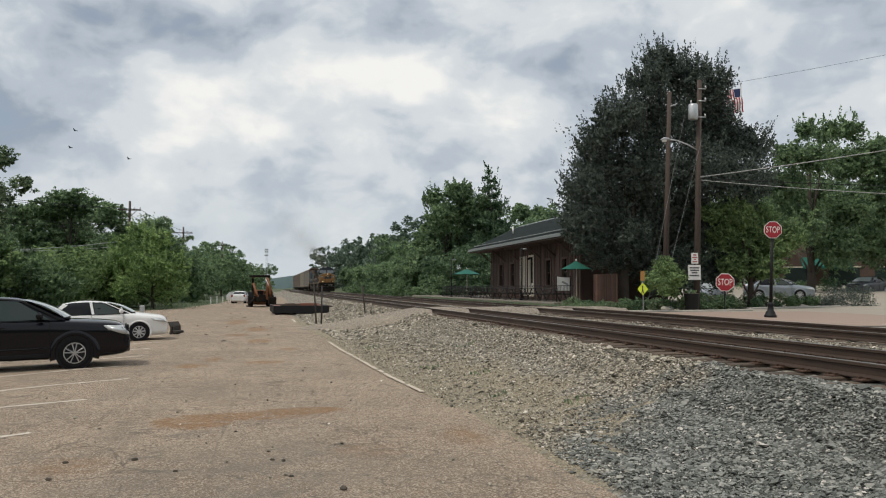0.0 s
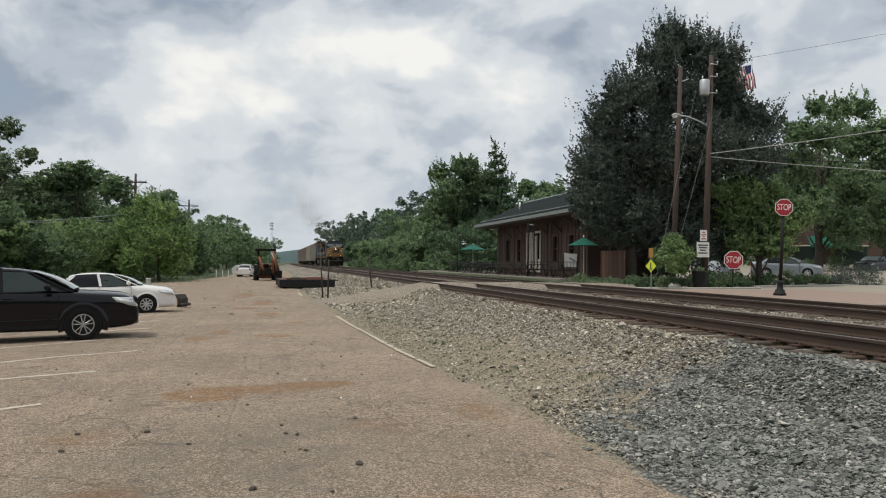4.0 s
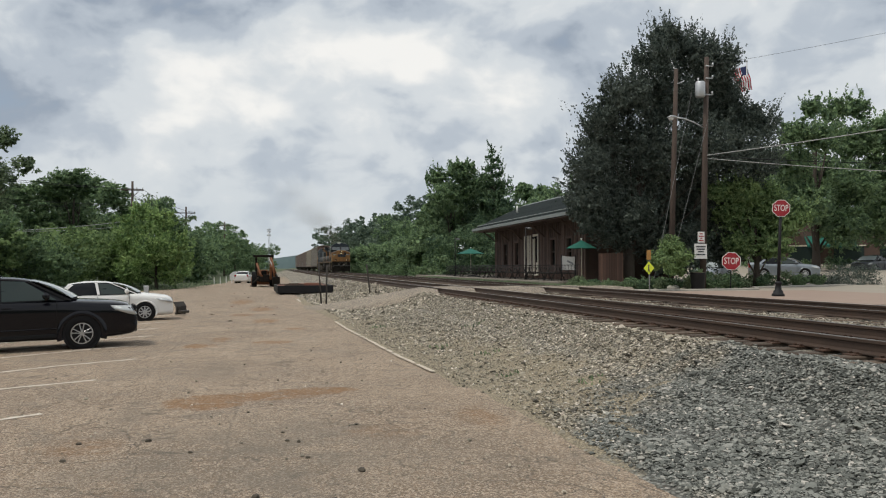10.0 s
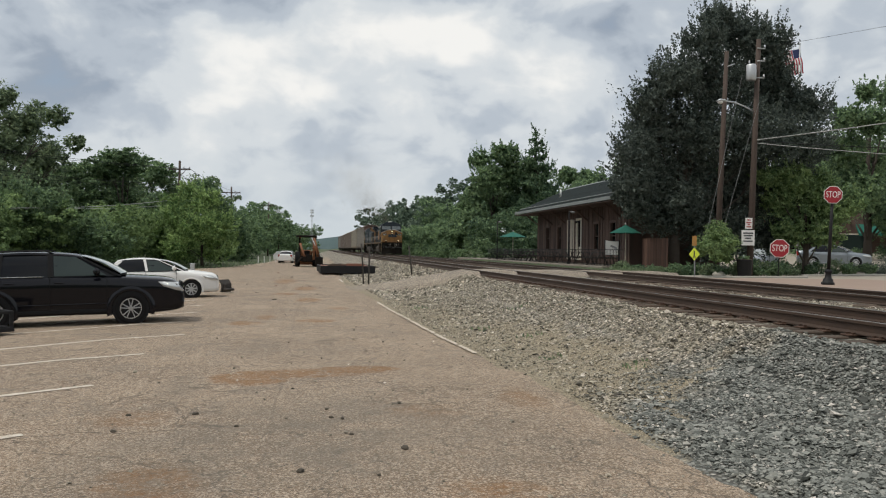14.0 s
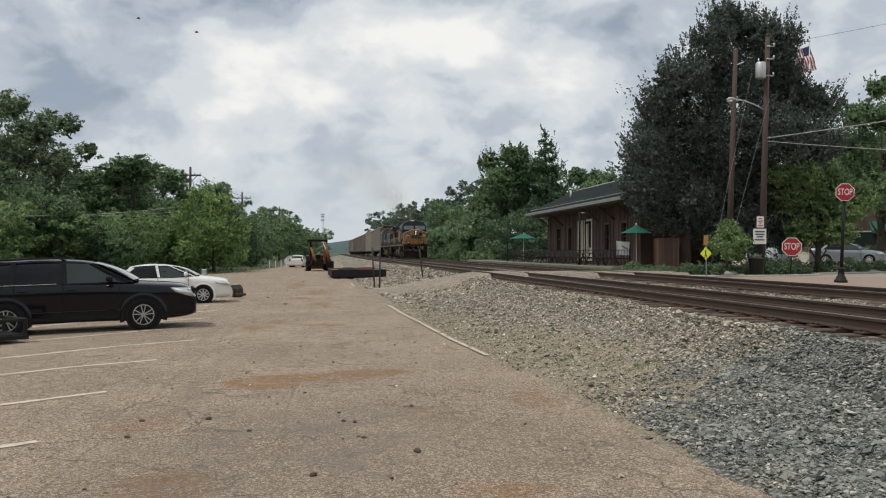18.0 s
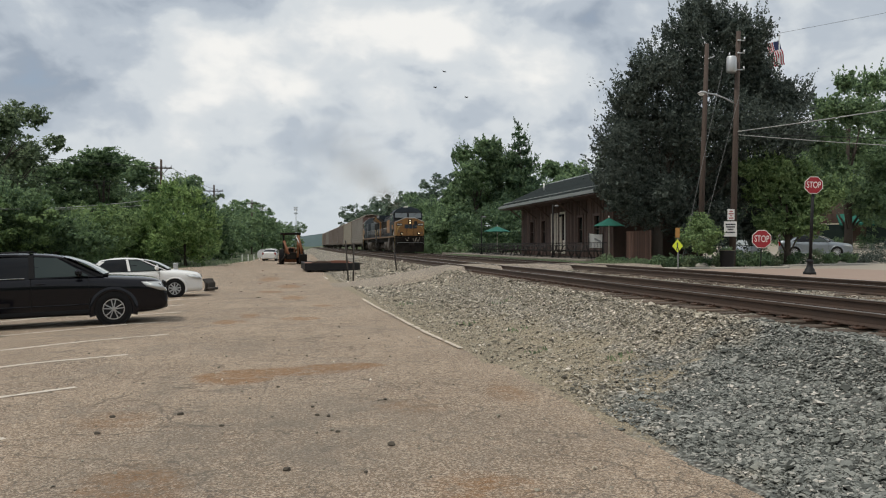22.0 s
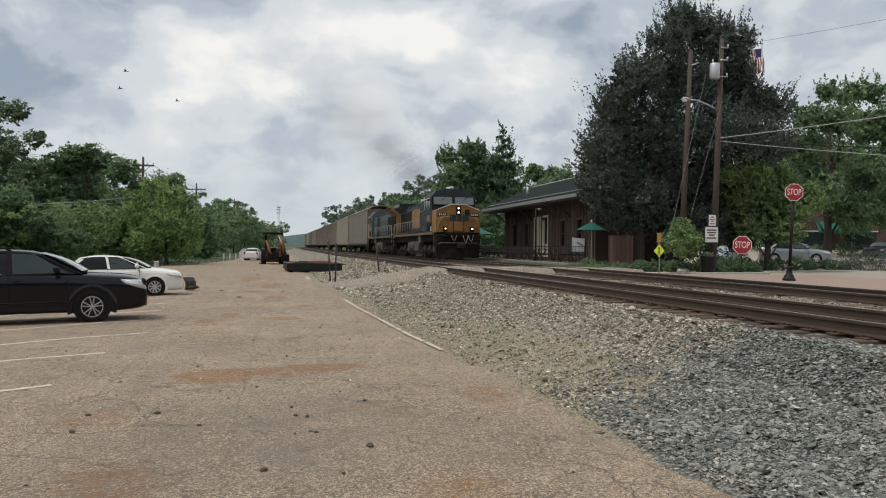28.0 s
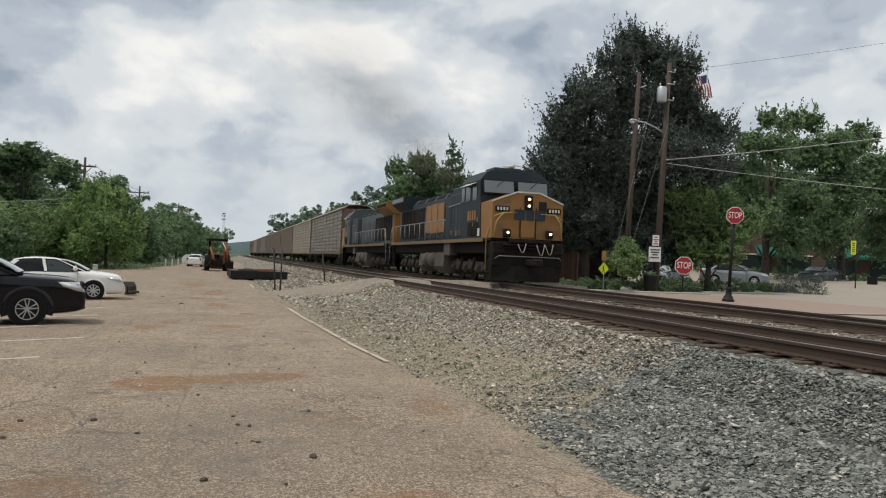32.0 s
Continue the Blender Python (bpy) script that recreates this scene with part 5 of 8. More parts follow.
def tree(name, label, base, lobes, count, size, leaf, r0=0.2, seed=1, clump=0.2, inner=0.35, category="tree", group="", aspect=0.55, per=26, sprays=0, spray=(0.2, 0.2, 0.42), limb=1.0, fill=0.8, twig=0.45, layer=0.6, tips=None):
    x, y, z = base
    t = thing(name, label, category, pose(x, y, z), group)
    loc = [(l[0] - x, l[1] - y, l[2] - z, *l[3:]) for l in lobes]
    if sprays:
        rs = random.Random(seed + 500)
        for l in list(loc):
            for _ in range(sprays):
                a, e = rs.uniform(0, 6.283), rs.uniform(-0.2, 1.3)
                q = rs.uniform(0.85, 1.12)
                loc.append((l[0] + l[3] * q * math.cos(a) * math.cos(e), l[1] + l[4] * q * math.sin(a) * math.cos(e), l[2] + l[5] * q * math.sin(e), l[3] * spray[0], l[4] * spray[1], l[3] * spray[2]))
    if r0:
        a, b = limbs((0, 0, 0), loc[:len(lobes)], r0, seed, limb)
        part("trunk", a, M_BARK, t)
        part("branchwork", b, M_BARK, t)
    leaves = leaf_cloud(loc, count, size, seed, clump, per, aspect, inner, twig, layer)
    if r0:
        core = [(l[0], l[1], l[2], l[3] * fill, l[4] * fill, l[5] * fill) for l in loc[:len(lobes)]]
        leaves = np.concatenate([leaves, leaf_cloud(core, count // 4, size * 1.5, seed + 1, 0.25, 12, 0.7, 0.8)])
    if tips:
        leaves = np.concatenate([leaves, spray_tips(loc[:len(lobes)], *tips[:2], size, seed + 2, *tips[2:])])
    part("crown", quads("crown", leaves, LEAF[leaf]), None, t)
    return t


def cone_lobes(x, y, z0, z1, r, n, seed, skew=0.0, power=0.75, spread=0.55):
    """Lobes that fill a broad cone, uneven at the outline."""
    rr = random.Random(seed)
    out = []
    for i in range(n):
        u = (i + 0.5) / n
        z = z0 + (z1 - z0) * u
        rad = r * (1 - u) ** power
        k = max(1, int(5 * (1 - u) + 1.5))
        for j in range(k):
            a = 6.283 * (j / k) + rr.uniform(0, 1.5)
            d = rad * rr.uniform(0.45, 0.75)
            s = max(0.5, rad * spread * rr.uniform(0.75, 1.2))
            out.append((x + skew * u + d * math.cos(a), y + d * math.sin(a), z + rr.uniform(-0.3, 0.3), s, s, max(0.45, s * 0.75)))
    return out


def ball_lobes(x, y, z, rx, rz, n, seed, k=0.5, ry=None):
    rr = random.Random(seed)
    out = [(x, y, z, rx * 0.75, (ry or rx) * 0.75, rz * 0.75)]
    for i in range(n):
        a, b = 6.283 * i / n * 1.618, rr.uniform(-0.5, 1.0)
        c = math.sqrt(max(0, 1 - b * b * 0.8))
        out.append((x + rx * 0.68 * c * math.cos(a), y + (ry or rx) * 0.68 * c * math.sin(a), z + rz * 0.68 * b, rx * k * rr.uniform(0.6, 1.05), (ry or rx) * k * rr.uniform(0.6, 1.05), rz * k * rr.uniform(0.6, 1.0)))
    return out


def pine_lobes(x, y, z0, z1, r, n, seed):
    """Flat tiers of branches round a straight stem, short at the top."""
    rr = random.Random(seed)
    out = []
    for i in range(n):
        u = i / (n - 1)
        rad = r * (1 - u) ** 0.85 + 0.45
        k = 6 if u < 0.7 else 4
        a0 = rr.uniform(0, 6)
        for j in range(k):
            a, d = a0 + 6.283 * j / k + rr.uniform(-0.3, 0.3), rad * rr.uniform(0.4, 0.7)
            s = rad * rr.uniform(0.32, 0.5)
            out.append((x + d * math.cos(a), y + d * math.sin(a), z0 + (z1 - z0) * u + rr.uniform(-0.25, 0.25), s, s, 0.3 + 0.1 * s))
    return out


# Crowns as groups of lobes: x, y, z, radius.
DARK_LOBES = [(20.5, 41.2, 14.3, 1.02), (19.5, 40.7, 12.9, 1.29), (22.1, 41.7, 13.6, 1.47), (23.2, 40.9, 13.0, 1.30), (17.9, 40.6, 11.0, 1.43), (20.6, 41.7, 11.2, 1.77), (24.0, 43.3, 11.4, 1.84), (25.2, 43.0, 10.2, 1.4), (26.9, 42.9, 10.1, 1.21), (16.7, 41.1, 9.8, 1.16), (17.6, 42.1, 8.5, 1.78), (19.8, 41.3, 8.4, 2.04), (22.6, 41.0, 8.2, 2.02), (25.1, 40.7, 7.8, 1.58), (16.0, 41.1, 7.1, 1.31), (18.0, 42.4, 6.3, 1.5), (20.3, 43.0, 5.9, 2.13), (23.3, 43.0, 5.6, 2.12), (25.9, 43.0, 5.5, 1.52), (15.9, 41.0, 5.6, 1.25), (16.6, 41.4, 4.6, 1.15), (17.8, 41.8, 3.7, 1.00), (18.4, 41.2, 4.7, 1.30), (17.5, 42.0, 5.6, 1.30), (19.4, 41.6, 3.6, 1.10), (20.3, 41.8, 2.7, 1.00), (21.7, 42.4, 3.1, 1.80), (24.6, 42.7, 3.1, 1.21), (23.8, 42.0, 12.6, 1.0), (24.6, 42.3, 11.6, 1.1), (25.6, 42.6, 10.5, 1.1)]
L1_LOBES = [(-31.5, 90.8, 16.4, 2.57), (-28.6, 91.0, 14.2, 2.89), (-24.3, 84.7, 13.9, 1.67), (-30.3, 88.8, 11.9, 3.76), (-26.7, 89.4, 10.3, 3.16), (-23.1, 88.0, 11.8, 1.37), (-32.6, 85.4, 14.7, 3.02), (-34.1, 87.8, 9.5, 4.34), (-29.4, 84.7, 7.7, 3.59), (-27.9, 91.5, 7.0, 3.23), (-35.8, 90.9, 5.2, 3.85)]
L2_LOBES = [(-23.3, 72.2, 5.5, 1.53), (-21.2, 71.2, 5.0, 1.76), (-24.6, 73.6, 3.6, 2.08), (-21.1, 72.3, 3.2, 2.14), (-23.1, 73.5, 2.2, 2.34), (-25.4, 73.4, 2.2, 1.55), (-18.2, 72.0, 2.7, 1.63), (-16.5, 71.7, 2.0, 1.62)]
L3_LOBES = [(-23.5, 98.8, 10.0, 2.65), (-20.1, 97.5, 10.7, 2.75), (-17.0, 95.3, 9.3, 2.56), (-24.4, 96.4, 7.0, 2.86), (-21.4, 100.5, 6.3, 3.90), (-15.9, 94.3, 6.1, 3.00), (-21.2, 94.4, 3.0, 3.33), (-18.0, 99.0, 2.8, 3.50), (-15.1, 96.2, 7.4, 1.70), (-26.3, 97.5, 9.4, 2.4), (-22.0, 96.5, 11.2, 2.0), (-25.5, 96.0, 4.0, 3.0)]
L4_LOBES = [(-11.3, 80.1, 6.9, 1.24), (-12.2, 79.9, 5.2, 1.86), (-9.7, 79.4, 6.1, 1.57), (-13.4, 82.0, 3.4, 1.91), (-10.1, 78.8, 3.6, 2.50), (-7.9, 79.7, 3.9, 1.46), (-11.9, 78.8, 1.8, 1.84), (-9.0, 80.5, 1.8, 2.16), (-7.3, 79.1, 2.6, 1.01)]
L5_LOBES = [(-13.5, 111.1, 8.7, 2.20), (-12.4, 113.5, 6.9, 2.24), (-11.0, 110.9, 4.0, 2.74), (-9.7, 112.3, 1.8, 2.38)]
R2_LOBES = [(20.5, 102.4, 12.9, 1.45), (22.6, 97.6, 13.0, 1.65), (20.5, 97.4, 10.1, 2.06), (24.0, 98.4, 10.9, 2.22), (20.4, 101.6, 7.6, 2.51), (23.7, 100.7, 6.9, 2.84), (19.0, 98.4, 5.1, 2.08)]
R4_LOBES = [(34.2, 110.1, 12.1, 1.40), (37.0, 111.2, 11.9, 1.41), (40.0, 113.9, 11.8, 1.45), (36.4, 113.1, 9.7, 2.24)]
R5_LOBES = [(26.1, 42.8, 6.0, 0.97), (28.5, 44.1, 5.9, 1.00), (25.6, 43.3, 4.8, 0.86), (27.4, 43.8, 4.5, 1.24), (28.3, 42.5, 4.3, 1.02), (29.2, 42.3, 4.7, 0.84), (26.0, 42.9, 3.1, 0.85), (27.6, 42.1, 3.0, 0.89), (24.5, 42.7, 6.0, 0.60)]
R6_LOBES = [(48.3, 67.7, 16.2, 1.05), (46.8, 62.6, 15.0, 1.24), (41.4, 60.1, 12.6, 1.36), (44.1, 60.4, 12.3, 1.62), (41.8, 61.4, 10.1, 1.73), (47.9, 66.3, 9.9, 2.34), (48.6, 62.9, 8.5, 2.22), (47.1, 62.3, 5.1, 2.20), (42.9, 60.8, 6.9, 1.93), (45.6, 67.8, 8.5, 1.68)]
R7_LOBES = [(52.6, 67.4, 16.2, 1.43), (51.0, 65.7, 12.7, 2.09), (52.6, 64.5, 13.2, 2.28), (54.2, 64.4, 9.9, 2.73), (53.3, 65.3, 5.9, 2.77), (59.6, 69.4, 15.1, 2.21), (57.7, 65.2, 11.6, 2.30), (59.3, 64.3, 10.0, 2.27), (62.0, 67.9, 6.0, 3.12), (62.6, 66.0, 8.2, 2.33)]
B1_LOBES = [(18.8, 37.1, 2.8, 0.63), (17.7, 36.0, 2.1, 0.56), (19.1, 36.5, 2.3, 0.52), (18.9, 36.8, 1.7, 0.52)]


def round_lobes(rows, flat=0.85, ymul=1.0):
    return [(x, y, z, r * 0.88, r * 0.88 * ymul, r * 0.88 * flat) for x, y, z, r in rows]


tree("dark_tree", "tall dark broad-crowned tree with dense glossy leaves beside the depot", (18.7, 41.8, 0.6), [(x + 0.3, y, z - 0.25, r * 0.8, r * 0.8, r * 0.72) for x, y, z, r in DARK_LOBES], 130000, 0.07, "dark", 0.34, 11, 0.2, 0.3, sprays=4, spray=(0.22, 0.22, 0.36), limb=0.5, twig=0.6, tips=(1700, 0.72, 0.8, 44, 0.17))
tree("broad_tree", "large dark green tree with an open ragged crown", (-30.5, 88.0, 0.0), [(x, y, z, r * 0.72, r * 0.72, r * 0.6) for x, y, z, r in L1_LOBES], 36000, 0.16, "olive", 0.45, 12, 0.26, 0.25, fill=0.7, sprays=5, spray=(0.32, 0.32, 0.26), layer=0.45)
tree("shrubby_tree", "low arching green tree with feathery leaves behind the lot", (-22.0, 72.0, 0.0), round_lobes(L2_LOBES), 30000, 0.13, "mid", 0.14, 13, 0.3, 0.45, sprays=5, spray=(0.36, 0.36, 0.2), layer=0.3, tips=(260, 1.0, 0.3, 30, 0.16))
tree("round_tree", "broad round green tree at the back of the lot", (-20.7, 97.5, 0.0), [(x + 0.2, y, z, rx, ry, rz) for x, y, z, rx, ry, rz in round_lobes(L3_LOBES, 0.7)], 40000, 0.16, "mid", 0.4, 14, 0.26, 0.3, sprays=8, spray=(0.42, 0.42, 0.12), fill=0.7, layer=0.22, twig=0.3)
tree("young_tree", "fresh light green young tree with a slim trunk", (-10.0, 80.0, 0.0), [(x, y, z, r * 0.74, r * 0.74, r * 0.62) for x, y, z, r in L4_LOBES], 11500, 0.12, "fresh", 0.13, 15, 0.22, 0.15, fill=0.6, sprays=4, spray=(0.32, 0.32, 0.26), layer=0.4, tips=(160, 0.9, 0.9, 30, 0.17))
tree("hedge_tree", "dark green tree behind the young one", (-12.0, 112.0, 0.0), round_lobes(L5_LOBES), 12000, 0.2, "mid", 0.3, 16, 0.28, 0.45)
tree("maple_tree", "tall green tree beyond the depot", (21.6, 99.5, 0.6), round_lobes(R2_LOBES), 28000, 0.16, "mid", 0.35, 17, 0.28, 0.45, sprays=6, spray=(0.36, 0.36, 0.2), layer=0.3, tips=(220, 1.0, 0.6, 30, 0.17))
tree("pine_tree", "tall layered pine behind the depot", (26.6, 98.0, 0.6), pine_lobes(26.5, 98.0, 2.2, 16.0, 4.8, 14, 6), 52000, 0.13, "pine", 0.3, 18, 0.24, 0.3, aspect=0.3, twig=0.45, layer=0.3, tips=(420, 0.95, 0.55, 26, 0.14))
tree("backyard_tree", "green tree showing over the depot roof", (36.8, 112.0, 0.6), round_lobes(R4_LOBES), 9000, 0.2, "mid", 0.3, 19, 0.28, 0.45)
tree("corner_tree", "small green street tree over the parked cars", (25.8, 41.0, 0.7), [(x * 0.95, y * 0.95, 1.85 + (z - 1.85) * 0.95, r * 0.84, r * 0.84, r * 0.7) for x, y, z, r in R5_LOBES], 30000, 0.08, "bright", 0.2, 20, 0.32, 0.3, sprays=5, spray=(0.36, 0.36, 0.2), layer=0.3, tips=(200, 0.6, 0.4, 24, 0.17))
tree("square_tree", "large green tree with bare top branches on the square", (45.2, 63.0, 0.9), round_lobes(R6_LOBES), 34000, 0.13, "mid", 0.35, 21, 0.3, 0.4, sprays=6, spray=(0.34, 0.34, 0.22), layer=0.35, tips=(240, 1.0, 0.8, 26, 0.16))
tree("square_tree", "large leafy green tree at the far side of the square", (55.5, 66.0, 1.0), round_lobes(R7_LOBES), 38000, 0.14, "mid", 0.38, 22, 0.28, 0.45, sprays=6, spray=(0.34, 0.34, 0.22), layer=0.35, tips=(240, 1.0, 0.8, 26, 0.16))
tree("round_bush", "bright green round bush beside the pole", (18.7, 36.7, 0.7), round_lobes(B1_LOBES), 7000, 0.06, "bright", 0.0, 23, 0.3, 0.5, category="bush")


def woods(name, label, rows, leaf, per_m, size, seed):
    """Far woods: many crowns in one sheet of leaves."""
    lob = []
    rr = random.Random(seed)
    for x, y, h, r in rows:
        n = 5
        for k in range(n):
            lob.append((x + rr.uniform(-r, r) * 0.7, y + rr.uniform(-r, r), h * (0.25 + 0.62 * k / (n - 1)), r * rr.uniform(0.45, 0.8), r * 0.7, h * 0.22))
    solo(name, quads(name, leaf_cloud(lob, per_m * len(rows), size, seed, 0.24, 60, 0.6, 0.12, 0.35, 0.45), LEAF[leaf]), None, label, "trees", kind="stuff")


rr_ = random.Random(9)
LEFT_WOODS = [(-13.2 - 1.2 * (i % 3) + rr_.uniform(-1.5, 1.2) + 0.27 * i, 118 + 9.0 * i, rr_.uniform(4.2, 6.5) + min(i, 7) * 0.75, 4.4) for i in range(26)] + [(-1.5 - 2.5 * i, 372 + 8 * i, 11.0, 5.0) for i in range(3)]
woods("left_woods", "green woods lining the far side of the lot", LEFT_WOODS, "mid", 3600, 0.27, 31)
woods("left_thicket", "low green thicket at the lot's back edge", [(-11 - 1.15 * i + rr_.uniform(-1, 1), 92 - 2.2 * i + rr_.uniform(-3, 3), rr_.uniform(3.2, 5.2), 3.0) for i in range(20)], "bright", 4600, 0.15, 32)
woods("left_woods", "dark green trees behind the houses", [(-42 + 2.6 * i, 118 + rr_.uniform(-5, 8), rr_.uniform(10, 13), 5.0) for i in range(11)], "olive", 3000, 0.25, 33)
# these farthest crowns take the leaf colour with haze in it
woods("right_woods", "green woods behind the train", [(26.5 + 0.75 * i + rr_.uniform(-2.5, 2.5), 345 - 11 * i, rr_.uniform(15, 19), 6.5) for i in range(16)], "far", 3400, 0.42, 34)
woods("right_woods", "tall green trees along the railway", [(30 + rr_.uniform(-3, 5), 205 - 13 * i, rr_.uniform(10.5, 13.5), 5.0) for i in range(8)], "mid", 5200, 0.26, 35)
woods("depot_woods", "trees behind the depot and the square", [(34 + 5.5 * i, 92 - 1.2 * i + rr_.uniform(-4, 4), rr_.uniform(9, 12.5) + (4.0 if i > 3 else 0.0), 5.5) for i in range(11)], "mid", 7200, 0.2, 36)
for i in range(7):
    y = 172 - 11.5 * i
    x = 16.6 + 0.35 * i + rr_.uniform(-0.4, 0.4)
    tree("trackside_tree", "small round green tree on a bare trunk beside the track", (x, y, 0.75), ball_lobes(x, y, 4.0, 2.3, 1.9, 5, 40 + i), 6500, 0.16, "mid", 0.16, 40 + i, 0.3, 0.4, group="trackside trees")

woods("trackside_shrubs", "dark green shrubs beside the platform's far end", [(16.4 + rr_.uniform(-0.6, 2.2), 88 + 4.2 * i, rr_.uniform(2.0, 3.6), 1.9) for i in range(20)], "mid", 1500, 0.12, 37)
woods("platform_shrubs", "dense dark green shrubs behind the platform tables", [(19.2 + 1.5 * i, 88.5 + rr_.uniform(-1.0, 1.0), rr_.uniform(4.2, 6.5), 2.4) for i in range(9)], "pine", 2400, 0.12, 38)

# Planting beds by the crossing.
rr_ = random.Random(21)
BED = [(15.3, 39.6), (17.4, 38.0), (19.2, 36.3), (21.5, 36.9), (24.2, 39.3), (28.5, 41.2), (33.0, 43.6)]
for i in range(34):
    u = (i // 2 + 0.5) / 17 * (len(BED) - 1)
    k = min(int(u), len(BED) - 2)
    f = u - k
    row = i % 2
    x = BED[k][0] + (BED[k + 1][0] - BED[k][0]) * f + rr_.uniform(-0.25, 0.25) - 0.15 * row
    y = BED[k][1] + (BED[k + 1][1] - BED[k][1]) * f + 0.5 + row * 1.1 + rr_.uniform(-0.2, 0.2)
    r = (rr_.uniform(0.38, 0.6) + 0.22 * row) * (0.74 if 16 < i < 31 else 0.58)
    tree("low_bush", "low clipped green bush in the planting bed" if i % 3 else "loose yellow-green shrub in the planting bed", (x, y, 0.72), ball_lobes(x, y, 0.72 + r * 0.75, r * 1.25, r * 0.9, 5, 60 + i, 0.42), 1700, 0.045, ("mid", "olive", "mid", "pine", "mid", "olive", "pine")[i % 7] if i < 31 else "dark", 0.0, 60 + i, 0.35, 0.5, category="bush", group="planting bed bushes")


def blades(n, xr, yr, h, seed, zf, leaf):
    r = np.random.RandomState(seed)
    x, y = r.uniform(*xr, n), r.uniform(*yr, n)
    z = np.array([zf(a, b) for a, b in zip(x, y)])
    a = r.rand(n) * 6.28
    hh = h * r.uniform(0.5, 1.3, n)
    lean = r.normal(0, 0.35, (n, 2)) * hh[:, None]
    w = 0.012 + 0.02 * r.rand(n)
    p = np.stack([x, y, z], 1)
    d = np.stack([np.cos(a) * w, np.sin(a) * w, np.zeros(n)], 1)
    tip = p + np.stack([lean[:, 0], lean[:, 1], hh], 1)
    return np.stack([p - d, p + d, tip + d * 0.3, tip - d * 0.3], 1)


solo("bed_grass", quads("bed_grass", blades(3500, (15.0, 18.5), (38.6, 40.5), 0.32, 5, lambda x, y: 0.7, "mid"), LEAF["olive"]), None, "long grass and iris leaves in the planting bed", "grass", kind="stuff")
solo("platform_grass", quads("platform_grass", blades(9000, (14.2, 15.3), (39, 80), 0.22, 6, lambda x, y: 0.75, "mid"), LEAF["olive"]), None, "rough grass strip along the platform edge", "grass", kind="stuff")
solo("lot_grass", quads("lot_grass", blades(3500, (-28, -6), (76, 112), 0.2, 7, lambda x, y: -0.05, "mid"), LEAF["olive"]), None, "tall grass behind the lot", "grass", kind="stuff")
solo("gravel_weeds", quads("gravel_weeds", np.concatenate([blades(16, (x - s, x + s), (y - s, y + s), h, 90 + k, lambda a, b: bed_z(a, b) + 0.005, "mid") for k, (x, y, s, h) in enumerate(((4.6, 11.5, 0.2, 0.05), (3.9, 13.5, 0.2, 0.05), (4.3, 16.2, 0.25, 0.06), (3.7, 18.4, 0.25, 0.06), (5.1, 21.0, 0.3, 0.07), (3.2, 25.5, 0.3, 0.08)))]), LEAF["olive"]), None, "sparse low weeds in the gravel", "weeds", kind="stuff")


# ---- depot ----
M_SIDING = mat("weathered_brown_boards", (0.115, 0.072, 0.056), (0.066, 0.046, 0.039), rough=0.85, scale=1.5, fine=22, bump=0.4, space="World", obj_rand=0.35)
M_SHINGLE = mat("dark_green_shingles", (0.014, 0.020, 0.020), (0.026, 0.031, 0.030), rough=0.95, scale=1.5, fine=16, bump=0.6, space="World", obj_rand=0.15, spec=0.1)
M_FASCIA = mat("pale_grey_fascia", (0.20, 0.22, 0.215), (0.14, 0.152, 0.15), rough=0.7, scale=1.2, space="World")
M_CREAM = mat("cream_trim", (0.78, 0.72, 0.60), (0.60, 0.55, 0.46), rough=0.7)
M_PANE = glass("window_pane", (0.03, 0.045, 0.045), 0.06)
M_UMB = mat("green_canvas", (0.012, 0.13, 0.095), (0.01, 0.085, 0.06), rough=0.85, scale=4)
M_FENCEWOOD = mat("cedar_fence", (0.12, 0.062, 0.042), (0.08, 0.048, 0.036), rough=0.85, scale=2, fine=20, obj_rand=0.3)
M_DARKWOOD = mat("dark_table_wood", (0.035, 0.03, 0.026), (0.06, 0.05, 0.042), rough=0.8)
M_BANNER = mat("white_banner", (0.85, 0.85, 0.83), (0.72, 0.72, 0.70), rough=0.8, scale=3)
M_GREY = mat("grey_print", (0.30, 0.31, 0.33), (0.24, 0.24, 0.26), rough=0.7)
WX, Y0, Y1, FL, EV = 17.8, 45.4, 65.2, 1.07, 4.84
depot = thing("depot_building", "old brown board-sided railway depot with wide eaves", "building", pose(WX, Y0, FL))
L, DPT, HT = Y1 - Y0, 5.4, EV - FL


def track_wall():
    s, edges = Shape(), []
    cut = sorted((c - 0.5, c + 0.5, 0.25 if k == "door" else 0.9, 2.95 if k == "door" else 2.6) for c, w, k in [(9.15, 0, "door"), (5.6, 0, "window"), (2.6, 0, "window"), (13.6, 0, "window"), (16.6, 0, "window")])
    y = 0.0
    for a, b, z0, z1 in cut:
        s.box((0.1, (y + a) / 2, HT / 2), (0.2, a - y, HT))
        s.box((0.1, (a + b) / 2, z0 / 2), (0.2, b - a, z0))
        s.box((0.1, (a + b) / 2, (z1 + HT) / 2), (0.2, b - a, HT - z1))
        y = b
    s.box((0.1, (y + L) / 2, HT / 2), (0.2, L - y, HT))
    return s, cut


